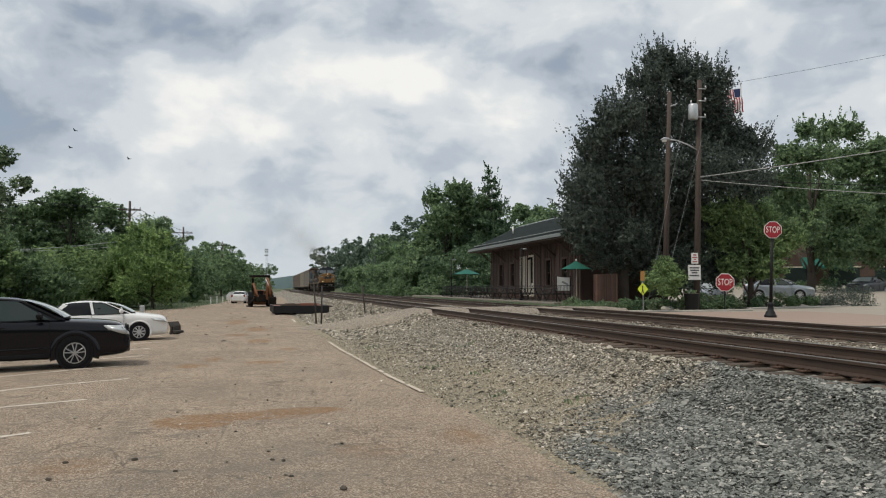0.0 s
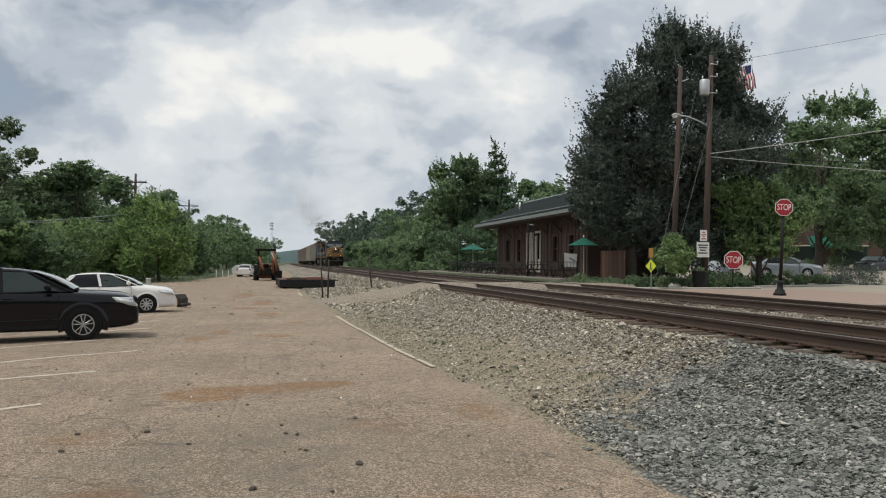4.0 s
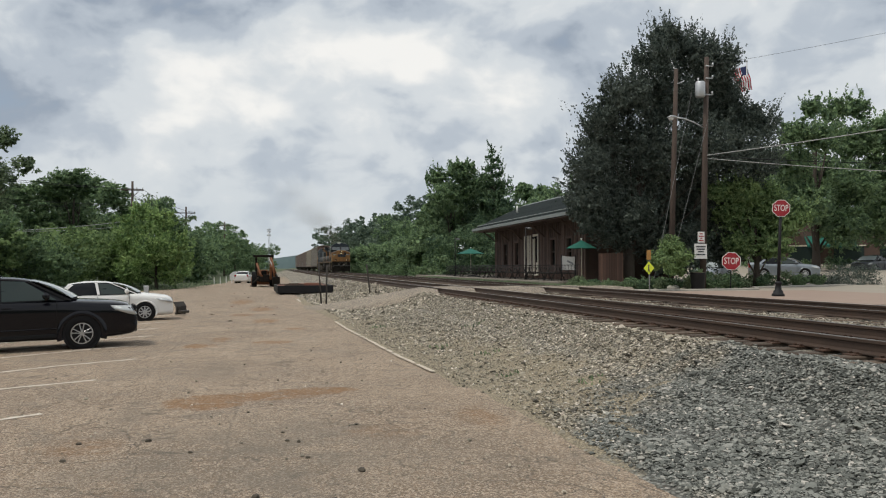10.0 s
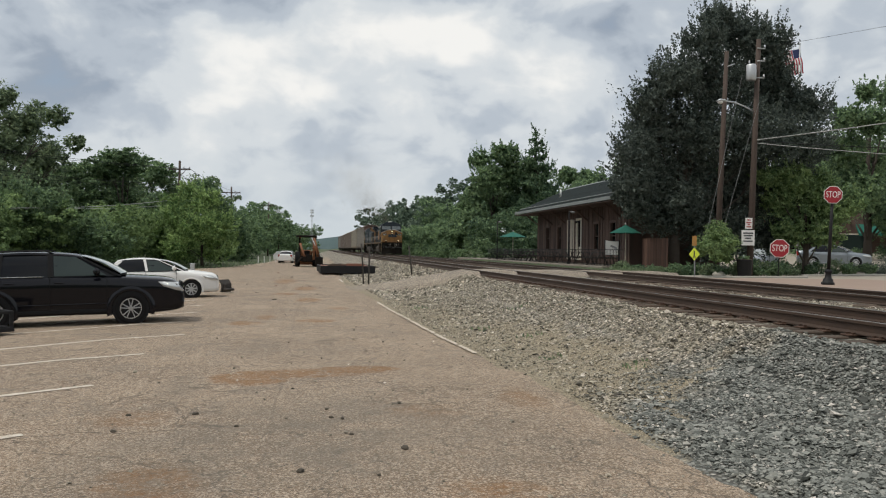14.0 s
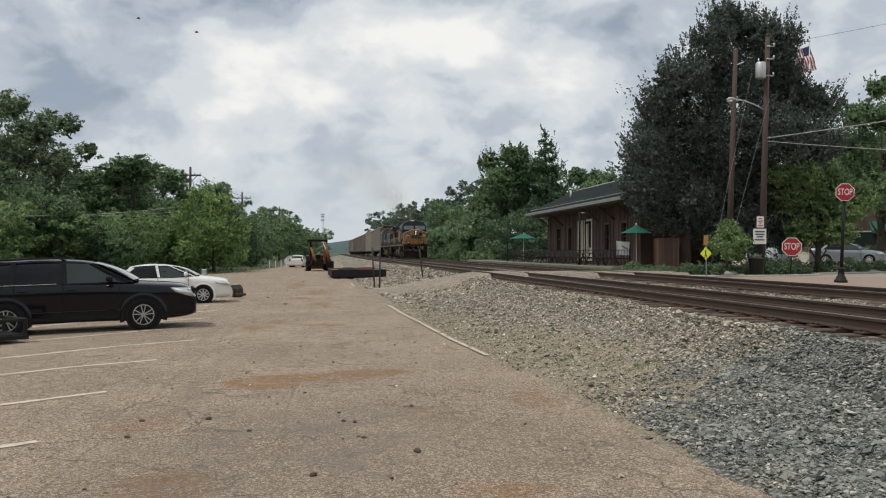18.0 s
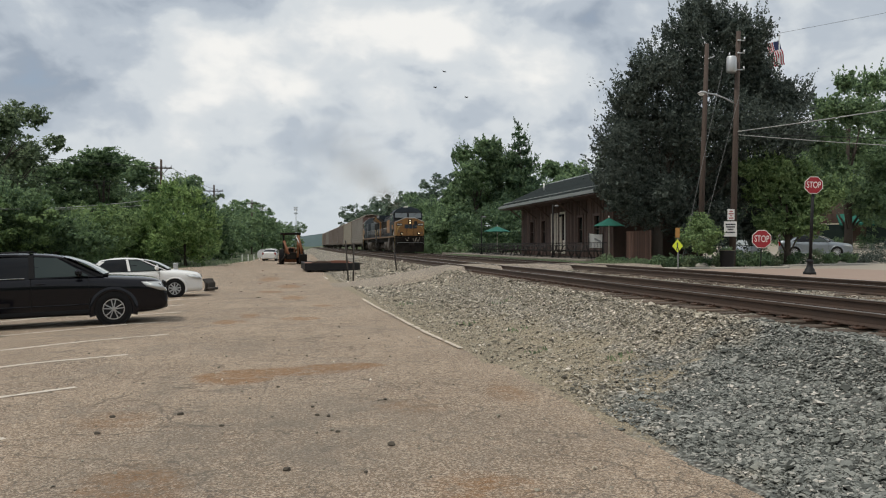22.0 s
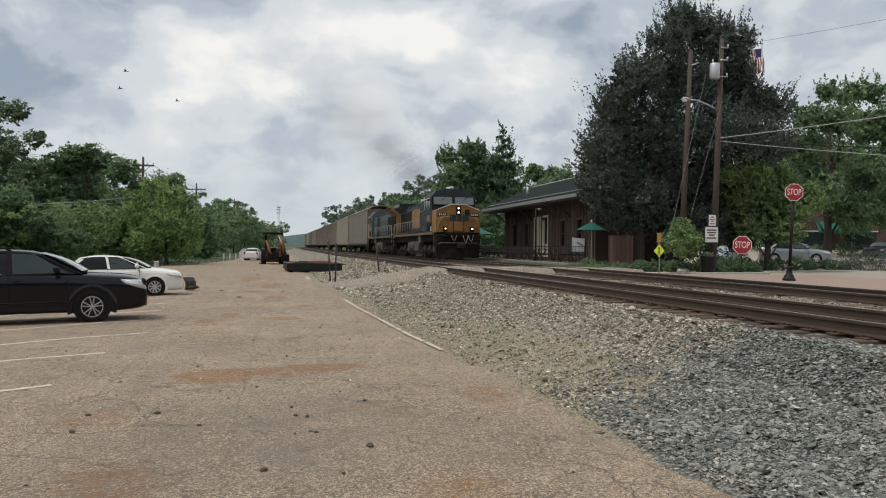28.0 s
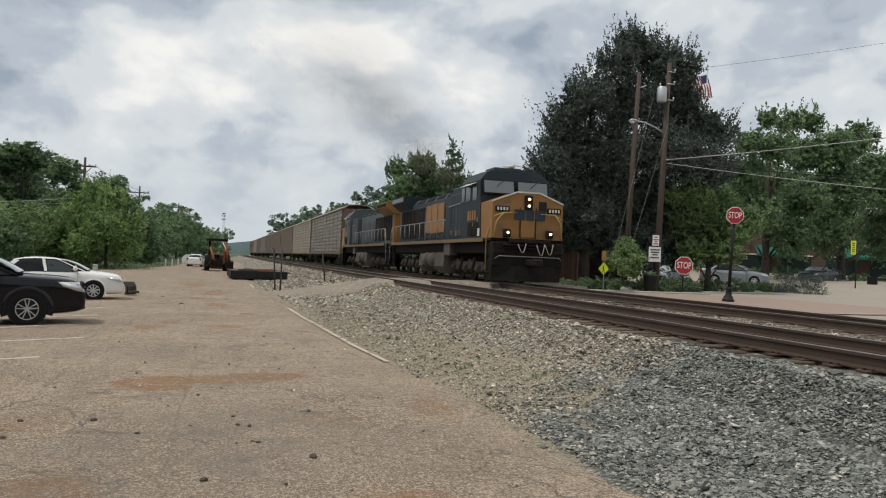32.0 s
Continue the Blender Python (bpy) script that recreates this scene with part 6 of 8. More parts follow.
ws, cuts = track_wall()
wall = part("wall", ws, M_SIDING, depot, "brown board-and-batten wall")
part("wall", Shape().box((DPT / 2, 0.1, HT / 2), (DPT - 0.4, 0.2, HT)), M_SIDING, depot)
part("wall", Shape().box((DPT / 2, L - 0.1, HT / 2), (DPT - 0.4, 0.2, HT)), M_SIDING, depot)
part("wall", Shape().box((DPT - 0.1, L / 2, HT / 2), (0.2, L, HT)), M_SIDING, depot)
board_mesh = {}
y, rr_ = 0.12, random.Random(8)
while y < L - 0.1:
    hit = [c for c in cuts if c[0] - 0.14 < y < c[1] + 0.14]
    for z0, z1 in ([(0.05, hit[0][2] - 0.06), (hit[0][3] + 0.06, HT - 0.05)] if hit else [(0.05, HT - 0.05)]):
        if z1 - z0 < 0.1:
            continue
        key = round(z1 - z0, 2)
        if key not in board_mesh:
            board_mesh[key] = Shape().box((0, 0, 0), (0.05, 0.17, key), 0.01).mesh("board", M_SIDING)
        part("board", board_mesh[key], None, wall, "", pose(-0.02 - rr_.uniform(0, 0.035), y, (z0 + z1) / 2))
    y += 0.245
for a, b, z0, z1 in cuts:
    door = z0 < 0.5
    w = part("door" if door else "window", Shape().box((0.16, (a + b) / 2, (z0 + z1) / 2), (0.02, b - a, z1 - z0)), M_PANE, depot, "cream-framed glazed door" if door else "")
    fr = Shape()
    for yy in (a, b):
        fr.box((-0.01, yy, (z0 + z1) / 2), (0.14, 0.13, z1 - z0 + 0.1), 0.01)
    fr.box((-0.01, (a + b) / 2, z1), (0.14, b - a + 0.15, 0.14), 0.01).box((-0.02, (a + b) / 2, z0), (0.2, b - a + 0.2, 0.08), 0.01)
    if not door:
        fr.box((0.05, (a + b) / 2, (z0 + z1) / 2), (0.05, b - a, 0.05))
    part("frame", fr, M_CREAM if door else M_SIDING, w)
    if door:
        part("panel", Shape().box((0.12, (a + b) / 2, z0 + 0.45), (0.05, b - a - 0.1, 0.8), 0.02), M_CREAM, w)
# double cream posts beside the doors
for yy in (10.05, 10.4, 10.75, 11.1, 11.45):
    part("cream_post", Shape().box((-0.06, yy + 0.1, 1.6), (0.08, 0.09, 2.75), 0.01), M_CREAM, depot)
# roof
EX, RX, RZ = -1.6, 2.7, 2.02 + HT
ya, yb = -1.2, L + 1.0
slab = Shape()
for sx_, ex in ((-1, EX), (1, 2 * RX - EX)):
    slab.prism([(ex, HT + 0.05), (RX, RZ), (RX, RZ - 0.16), (ex, HT - 0.11)], ya, yb, "y")
rf = part("roof", slab, M_SHINGLE, depot, "dark shingled gable roof with pale edges")
course = Shape().box((0, 0, 0), (0.30, yb - ya - 0.05, 0.03), 0.005).mesh("shingle_course", M_SHINGLE)
ang = math.degrees(math.atan2(RZ - HT - 0.05, RX - EX))
for k in range(17):
    u = (k + 0.5) / 17
    part("shingle_course", course, None, rf, "", pose(EX + (RX - EX) * u, (ya + yb) / 2, HT + 0.07 + (RZ - HT - 0.05) * u + 0.006, 0, -ang - 4, 0))
part("fascia", Shape().box((EX - 0.03, (ya + yb) / 2, HT + 0.0), (0.06, yb - ya, 0.2), 0.01), M_FASCIA, rf)
part("gutter", Shape().box((EX + 0.42, (ya + yb) / 2, HT + 0.34), (0.06, yb - ya, 0.07), 0.02), M_FASCIA, rf, "pale upper gutter strip")
part("ridge_cap", Shape().prism([(RX - 0.16, RZ - 0.03), (RX, RZ + 0.07), (RX + 0.16, RZ - 0.03), (RX, RZ + 0.02)], ya, yb, "y"), M_FASCIA, rf)
part("soffit", Shape().box((EX / 2, (ya + yb) / 2, HT - 0.16), (-EX, yb - ya - 0.1, 0.04)), M_SIDING, rf)
for yy in (ya + 0.03, yb - 0.03):
    for s_ in (0, 1):
        ex = EX if s_ == 0 else 2 * RX - EX
        part("bargeboard", Shape().prism([(ex, HT - 0.14), (ex, HT + 0.09), (RX, RZ + 0.05), (RX, RZ - 0.2)], yy - 0.03, yy + 0.03, "y"), M_FASCIA, rf)
part("gable", Shape().prism([(0, HT), (DPT, HT), (RX, RZ - 0.2)], 0.05, 0.2, "y"), M_SIDING, depot)
part("gable", Shape().prism([(0, HT), (DPT, HT), (RX, RZ - 0.2)], L - 0.2, L - 0.05, "y"), M_SIDING, depot)
part("roof_vent", Shape().tube([(0.6, L - 4.2, HT + 1.1), (0.6, L - 4.2, HT + 1.65)], 0.07, 8), M_WHITE, rf, "white vent pipe")
for yy in (1.2, 4.2, 7.2, 12.2, 15.4, L - 0.6):
    part("eave_brace", Shape().tube([(-0.05, yy, HT - 1.0), (EX + 0.5, yy, HT - 0.18)], 0.05, 6), M_SIDING, depot)
part("wall_lamp", Shape().box((-0.12, 9.1, 2.8), (0.2, 0.12, 0.1), 0.02).ball((-0.25, 9.1, 2.75), (0.1, 0.1, 0.08), 8, 5), M_BLACK, depot)


def umbrella(x, y, z, r, lab):
    u = thing("patio_umbrella", lab, "umbrella", pose(x, y, z), group="patio umbrellas")
    part("pole", Shape().tube([(0, 0, 0), (0, 0, 2.45)], 0.025, 8), M_CREAM, u)
    for k in range(8):
        a, b = 6.283 * k / 8, 6.283 * (k + 1) / 8
        m = (a + b) / 2
        p0, p1, p2 = (r * math.cos(a), r * math.sin(a), 1.95), (r * math.cos(b), r * math.sin(b), 1.95), (0, 0, 2.42)
        q = (0.93 * r * math.cos(m), 0.93 * r * math.sin(m), 1.97)
        part("canopy_panel", Shape().add([p0, q, p1, p2, *[(v[0], v[1], v[2] - 0.012) for v in (p0, q, p1, p2)]], [(0, 1, 3), (1, 2, 3), (5, 4, 7), (6, 5, 7), (0, 4, 5, 1), (1, 5, 6, 2)]), M_UMB, u)
    part("finial", Shape().ball((0, 0, 2.47), (0.045, 0.045, 0.07), 8, 5), M_WHITE, u)
    part("base", Shape().disc((0, 0, 0.05), 0.26, 2, 16, 0, 0.1), M_BLACK, u)
    return u


umbrella(17.05, 44.2, 0.94, 0.9, "open dark green patio umbrella on a pale pole")
umbrella(17.2, 71.0, 1.07, 1.25, "open dark green patio umbrella beyond the depot")


def picnic_table(m):
    t = thing("picnic_table", "dark wooden picnic table with benches on the platform", "table", m, group="platform tables")
    for k in range(4):
        part("plank", Shape().box((-0.3 + 0.2 * k, 0, 0.74), (0.18, 1.8, 0.04), 0.008), M_DARKWOOD, t)
    for sx_ in (-0.75, 0.75):
        part("bench", Shape().box((sx_, 0, 0.45), (0.28, 1.8, 0.04), 0.008), M_DARKWOOD, t)
    for y in (-0.65, 0.65):
        part("leg_frame", Shape().box((0, y, 0.43), (1.7, 0.06, 0.08), 0.01).tube([(-0.3, y, 0.72), (-0.65, y, 0.0)], 0.04, 6).tube([(0.3, y, 0.72), (0.65, y, 0.0)], 0.04, 6), M_DARKWOOD, t)
    return t


tb = picnic_table(pose(16.6, 46.8, 1.07))
for yy in (50.2, 53.6, 57.0, 60.4, 64.0, 68.5):
    copy_thing(tb, pose(16.5 + 0.15 * math.sin(yy), yy, 1.07, 0, 0, 4 * math.sin(yy * 3)))
bn = thing("white_banner", "hanging white cloth banner with a plain grey mark on black posts", "banner", pose(16.25, 45.0, 1.07))
part("post", Shape().tube([(-0.08, 0, 0), (-0.08, 0, 1.45)], 0.03, 6), M_BLACK, bn)
part("post", Shape().tube([(0.74, 0, 0), (0.74, 0, 1.45)], 0.03, 6), M_BLACK, bn)
cl = Shape()
rows = [[(u, 0.02 * math.sin(u * 9 + k), 0.62 + 0.8 * k / 5 - (0.05 * math.sin(math.pi * u) if k == 5 else 0)) for u in lin(-0.05, 0.72, 9)] for k in range(6)]
part("cloth", cl.loft(rows, True, False, False).loft([[(a, b + 0.01, c) for a, b, c in r[::-1]] for r in rows], True, False, False), M_BANNER, bn)
part("bar", Shape().box((0.42, -0.035, 1.05), (0.4, 0.02, 0.1), 0.005, pose(0, 0, 0, 0, 25, 0)), M_GREY, bn)

# wooden fence, iron railing
fence = thing("wooden_fence", "brown upright board fence beside the great tree", "fence", pose(17.9, 40.6, 0.9))
pk = Shape().box((0, 0, 0.85), (0.03, 0.13, 1.7), 0.006).mesh("picket", M_FENCEWOOD)
for k in range(22):
    part("picket", pk, None, fence, "", pose(0, 0.15 * k, 0))
for z in (0.35, 1.35):
    part("rail", Shape().box((0.035, 1.6, z), (0.04, 3.3, 0.09), 0.01), M_FENCEWOOD, fence)
iron = thing("iron_railing", "thin black iron railing along the platform edge", "railing", pose(15.5, 40.5, 1.07))
bar = Shape().tube([(0, 0, 0), (0, 0, 0.9)], 0.012, 5).mesh("baluster", M_BLACK)
for k in range(150):
    part("baluster", bar, None, iron, "", pose(0, 0.22 * k, 0))
for z in (0.12, 0.9):
    part("rail", Shape().tube([(0, 0, z), (0, 33, z)], 0.018, 6), M_BLACK, iron)
for yy in (50.2, 70.5):
    sg = thing("lamp_post", "slim dark post on the platform", "post", pose(15.7, yy, 1.07), group="platform posts")
    part("pole", Shape().tube([(0, 0, 0), (0, 0, 3.3)], [0.045, 0.035], 8), M_BLACK, sg)
    part("base", Shape().disc((0, 0, 0.06), 0.11, 2, 12, 0, 0.12), M_BLACK, sg)
    part("lamp_head", Shape().ball((0.25, 0, 3.2), (0.16, 0.1, 0.07), 8, 5).tube([(0, 0, 3.25), (0.25, 0, 3.25)], 0.02, 6), M_RAILGREY, sg)

# ---- street furniture ----
M_YSIGN = mat("yellow_green_sign", (0.62, 0.70, 0.04), (0.5, 0.56, 0.04), rough=0.45)
M_ORANGE = mat("orange_board", (0.34, 0.17, 0.04), (0.22, 0.12, 0.04), rough=0.7)
M_INK = mat("sign_ink", (0.03, 0.03, 0.035), (0.05, 0.05, 0.05), rough=0.6)
M_INKRED = mat("sign_red_ink", (0.42, 0.06, 0.06), (0.35, 0.06, 0.06), rough=0.6)


def word(text, size, material, parent, m):
    """Raised lettering as a mesh, in the built-in font."""
    c = bpy.data.curves.new("lettering", "FONT")
    c.body, c.size, c.extrude, c.align_x, c.align_y = text, size, 0.003, "CENTER", "CENTER"
    ob = bpy.data.objects.new("tmp", c)
    scene.collection.objects.link(ob)
    dg = bpy.context.evaluated_depsgraph_get()
    me = bpy.data.meshes.new_from_object(ob.evaluated_get(dg))
    bpy.data.objects.remove(ob)
    bpy.data.curves.remove(c)
    me.materials.clear()
    me.materials.append(material)
    return part("lettering", me, None, parent, "", m)


def stop_sign(parent, z, w):
    """An octagonal plate facing -y, w across its flats, with its rim and word."""
    def octo(r):
        return [(r * math.cos(radians(22.5 + 45 * k)), r * math.sin(radians(22.5 + 45 * k)) + z) for k in range(8)]
    r = w / 2 / math.cos(radians(22.5))
    rim = part("sign_rim", Shape().prism(octo(r), -0.012, 0.0, "y"), M_WHITE, parent, "white rim of the stop sign")
    part("sign_face", Shape().prism(octo(r * 0.93), -0.018, -0.0125, "y"), M_RED, parent, "red octagonal stop sign face")
    word("STOP", w * 0.42, M_WHITE, parent, Matrix.Translation((0, -0.021, z)) @ Matrix.Diagonal((0.78, 1.0, 1.25, 1.0)) @ pose(0, 0, 0, 90, 0, 0))


sp = thing("stop_sign_post", "red stop sign on a tall ornate black iron post", "sign", pose(18.45, 27.9, 0.765, 0, 2.2, -22))
part("post", Shape().tube([(0, 0, 0.5), (0, 0, 3.55)], [0.062, 0.05], 12), M_BLACK, sp)
part("base", Shape().tube([(0, 0, 0), (0, 0, 0.09), (0, 0, 0.1), (0, 0, 0.2), (0, 0, 0.24), (0, 0, 0.42), (0, 0, 0.46), (0, 0, 0.5), (0, 0, 0.56)], [0.23, 0.23, 0.19, 0.17, 0.12, 0.10, 0.13, 0.13, 0.065], 12), M_BLACK, sp, "flared ornate iron base")
part("bracket", Shape().box((0, -0.03, 3.3), (0.06, 0.1, 0.4), 0.01), M_BLACK, sp)
for ob in (sp,):
    stop_sign(ob, 3.25, 0.62)
for ob in sp.children:
    if ob.name.startswith(("sign_rim", "sign_face", "lettering")):
        ob.location.y -= 0.075
sp2 = thing("stop_sign", "red stop sign on a low post among the bushes", "sign", pose(21.9, 37.0, 0.74, 0, 2, -24))
part("post", Shape().box((0, 0.03, 0.8), (0.05, 0.04, 1.6), 0.005), M_BLACK, sp2)
stop_sign(sp2, 1.38, 0.86)

ped = thing("crossing_sign", "yellow-green diamond walking sign on a leaning post", "sign", pose(17.0, 35.62, 0.72, 0, 0, -62))
part("post", Shape().box((0, 0.03, 0.95), (0.05, 0.04, 1.9), 0.005), M_RAILGREY, ped)
part("diamond", Shape().box((0, 0, 1.08), (0.42, 0.012, 0.42), 0.005, pose(0, 0, 0, 0, 45, 0) @ Matrix.Diagonal((1, 1, 1.0, 1))), M_YSIGN, ped)
part("symbol", Shape().box((0, -0.012, 1.2), (0.07, 0.006, 0.07), 0.002).box((0, -0.012, 1.08), (0.06, 0.006, 0.16), 0.002).box((-0.04, -0.012, 0.94), (0.04, 0.006, 0.16), 0.002, pose(0, 0, 0, 0, 20, 0)).box((0.05, -0.012, 0.94), (0.04, 0.006, 0.16), 0.002, pose(0, 0, 0, 0, -22, 0)), M_INK, ped)
part("board", Shape().box((0.0, 0.0, 1.68), (0.24, 0.02, 0.44), 0.005), M_ORANGE, ped, "back of a brown-orange board")

# utility pole with transformer, lamp and two notices
up = thing("utility_pole", "leaning brown wooden pole with transformer, street lamp and notices", "utility pole", pose(20.53, 37.2, 0.7))
LX = 0.030
part("pole", Shape().tube([(0, 0, -0.05), (LX * 5.6, 0, 5.6), (LX * 11.3, 0, 11.35)], [0.16, 0.14, 0.11], 10), M_WOODPOLE, up)
part("transformer", Shape().tube([(-0.08, -0.1, 9.35), (-0.08, -0.1, 9.42), (-0.08, -0.1, 10.05), (-0.08, -0.1, 10.12)], [0.2, 0.24, 0.24, 0.2], 14).tube([(-0.18, -0.1, 10.1), (-0.18, -0.1, 10.3)], 0.035, 6), M_STEEL, up, "grey transformer can")
for z in (9.5, 10.3, 10.9):
    part("insulator", Shape().tube([(LX * z - 0.1, -0.12, z), (LX * z + 0.28, -0.12, z)], 0.03, 6).tube([(LX * z + 0.26, -0.12, z), (LX * z + 0.26, -0.12, z + 0.16)], 0.04, 6), M_STEEL, up)
arm = [(LX * 7.9, 0, 7.85), (-0.4, -0.1, 8.12), (-1.0, -0.2, 8.28), (-1.45, -0.25, 8.3)]
part("lamp_arm", Shape().tube(arm, 0.035, 6), M_STEEL, up)
lh = part("lamp_head", Shape().loft([[(-1.38 - 0.5 * u, -0.25 + w_ * math.cos(a), 8.29 + 0.06 * math.sin(math.pi * u) + w_ * 0.5 * math.sin(a)) for a in [6.283 * k / 8 for k in range(8)]] for u, w_ in ((0, 0.05), (0.25, 0.12), (0.7, 0.14), (1.0, 0.05))]), M_STEEL, up, "pale grey cobra-head lamp")
part("lens", Shape().ball((-1.7, -0.25, 8.24), (0.14, 0.1, 0.08), 10, 5), M_WHITE, lh)
n1 = part("notice", Shape().box((-0.2, -0.22, 1.9), (0.66, 0.012, 0.72), 0.004), M_WHITE, up, "white notice with dark rows of print")
for k, (w_, z) in enumerate(((0.5, 2.12), (0.44, 2.0), (0.3, 1.88), (0.46, 1.74))):
    part("bar", Shape().box((-0.2, -0.23, z), (w_, 0.006, 0.06)), M_INK, n1)
n2 = part("notice", Shape().box((-0.17, -0.22, 2.58), (0.36, 0.012, 0.52), 0.004), M_WHITE, up, "small white notice with red print")
for w_, z in ((0.16, 2.74), (0.26, 2.62), (0.1, 2.53), (0.24, 2.42)):
    part("bar", Shape().box((-0.17, -0.23, z), (w_, 0.006, 0.05)), M_INKRED, n2)
up2 = thing("utility_pole", "older leaning wooden pole before the dark tree", "utility pole", pose(19.37, 38.2, 0.7))
part("pole", Shape().tube([(0, 0, -0.05), (0.2, 0, 5.5), (0.4, 0, 10.95)], [0.15, 0.13, 0.10], 10), M_WOODPOLE, up2)
part("insulator", Shape().tube([(0.4, -0.1, 10.2), (0.75, -0.1, 10.35)], 0.03, 6), M_STEEL, up2)

pl = thing("planter_bin", "tall black round planter at the pole's foot", "planter", pose(19.85, 36.4, 0.72))
part("tub", Shape().tube([(0, 0, 0), (0, 0, 0.05), (0, 0, 0.8), (0, 0, 0.86)], [0.28, 0.30, 0.35, 0.38], 20), M_BLACK, pl)
part("soil", Shape().disc((0, 0, 0.862), 0.33, 2, 18, 0, 0.02), M_DIRT, pl)
part("plant", quads("plant", leaf_cloud([(0, 0, 0.95, 0.3, 0.3, 0.14)], 300, 0.04, 3), LEAF["mid"]), None, pl)
solo("boulder", Shape().ball((0, 0, 0), (0.36, 0.28, 0.2), 14, 8), M_CONC, "pale rounded boulder at the bed's edge", "rock", pose(18.9, 37.0, 0.82, 4, 6, 20))


def wire(name, a, b, sag, r, lab, material=M_BLACK):
    a, b = Vector(a), Vector(b)
    pts = [a + (b - a) * (i / 16) - Vector((0, 0, sag * 4 * (i / 16) * (1 - i / 16))) for i in range(17)]
    return solo(name, Shape().tube(pts, r, 5, False), material, lab, "cable", group="overhead cables")


M_CABLE = mat("pale_cable", (0.40, 0.40, 0.38), (0.25, 0.25, 0.25), rough=0.6)
wire("overhead_cable", (20.75, 37.1, 7.25), (45, 18, 11.5), 0.5, 0.022, "thick pale overhead cable from the pole", M_CABLE)
wire("overhead_cable", (20.75, 37.1, 7.2), (58, 26, 7.9), 0.9, 0.016, "dark overhead cable across the square")
wire("overhead_cable", (20.78, 37.1, 7.1), (40, 20, 4.6), 0.4, 0.016, "pale sagging service cable", M_CABLE)
wire("overhead_cable", (20.85, 37.1, 11.6), (60, 18, 20), 0.8, 0.007, "thin high overhead wire")
wire("guy_wire", (20.0, 37.1, 10.3), (17.9, 37.0, 1.2), 0.0, 0.010, "taut guy wire with a pale sleeve", M_RAILGREY)
wire("guy_wire", (20.8, 37.0, 9.0), (18.6, 36.9, 1.4), 0.0, 0.010, "taut guy wire beside the old pole", M_RAILGREY)
wire("service_cable", (20.8, 37.1, 8.0), (19.6, 38.1, 7.4), 0.15, 0.012, "short cable between the two poles")

# flag behind the tree
M_FLAGR, M_FLAGW, M_FLAGB = mat("flag_red", (0.42, 0.03, 0.05), (0.34, 0.03, 0.05), rough=0.8), mat("flag_white", (0.70, 0.68, 0.66), (0.6, 0.58, 0.57), rough=0.8), mat("flag_blue", (0.03, 0.04, 0.12), (0.03, 0.04, 0.1), rough=0.8)
fp = thing("flagpole", "tall thin pale flagpole behind the trees", "flagpole", pose(37.1, 60, 0.8))
part("pole", Shape().tube([(0, 0, 0), (0, 0, 17.3)], [0.09, 0.05], 8), M_STEEL, fp)
part("ball", Shape().ball((0, 0, 17.35), (0.09, 0.09, 0.09), 8, 6), M_STEEL, fp)
fl = thing("flag", "red and white striped flag with a dark blue field", "flag", pose(37.1, 60, 17.8))
for k in range(13):
    x0 = 0.72 if k < 6 else 0.04
    s = Shape()
    top = [(u, 0.07 * math.sin(u * 4.5) * u, -0.10 * k - 0.004) for u in lin(x0, 1.95, 10)]
    bot = [(a, b, -0.10 * (k + 1) + 0.004) for a, b, c in top]
    s.loft([top, bot], True, False, False).loft([[(a, b + 0.006, c) for a, b, c in r] for r in (bot, top)], True, False, False)
    part("stripe", s, M_FLAGR if k % 2 == 0 else M_FLAGW, fl)
part("field", Shape().box((0.38, 0.003, -0.30), (0.66, 0.012, 0.58), 0.003), M_FLAGB, fl)
part("halyard", Shape().tube([(0.02, 0, 0.02), (0.02, 0, -1.3)], 0.012, 5), M_STEEL, fl)
FLAG.append((fl, [(t_, pose(37.1, 60, 17.8, 0, 79 + 5 * math.sin(t_ * 0.42 + 2.2) + 5 * math.sin(t_ * 1.7), -12 + 16 * math.sin(t_ * 0.9))) for t_ in range(0, 33)]))


# ---- vehicles ----
M_TYRE = mat("tyre_rubber", (0.013, 0.013, 0.014), (0.022, 0.021, 0.021), rough=0.95, scale=6, spec=0.1)
M_RIM = mat("alloy_rim", (0.55, 0.55, 0.56), (0.42, 0.42, 0.43), rough=0.3, metal=0.85)
M_HUBCAP = mat("silver_wheel_cover", (0.52, 0.53, 0.54), (0.42, 0.43, 0.44), rough=0.4, metal=0.5)
M_TINT = glass("dark_tinted_glass", (0.008, 0.009, 0.011), 0.06, 0.22)
# pale base colour stands in for sky reflected in the windscreens
M_SKYPALE = glass("sky_pale_windscreen_glass", (0.30, 0.335, 0.33), 0.06, 0.6)
M_SEEN = glass("green_side_glass", (0.032, 0.045, 0.042), 0.05, 0.4)
M_TRIM = mat("black_plastic_trim", (0.012, 0.012, 0.013), (0.02, 0.02, 0.02), rough=0.7, spec=0.15)
M_CHROME = mat("chrome", (0.62, 0.62, 0.62), (0.5, 0.5, 0.5), rough=0.15, metal=1.0, bump=0.0)
M_LIGHTGLASS = mat("headlight_glass", (0.58, 0.60, 0.60), (0.4, 0.41, 0.41), rough=0.15, metal=0.3, coat=0.6)
M_TAIL = mat("tail_light_red", (0.32, 0.012, 0.012), (0.2, 0.01, 0.01), rough=0.25, coat=0.5)


def car_paint(name, col, rough=0.25):
    return mat(name, col, tuple(c * 0.88 for c in col), rough=rough, metal=0.0, scale=1.2, fine=8, mix=0.4, bump=0.0, coat=0.15, spec=0.25)


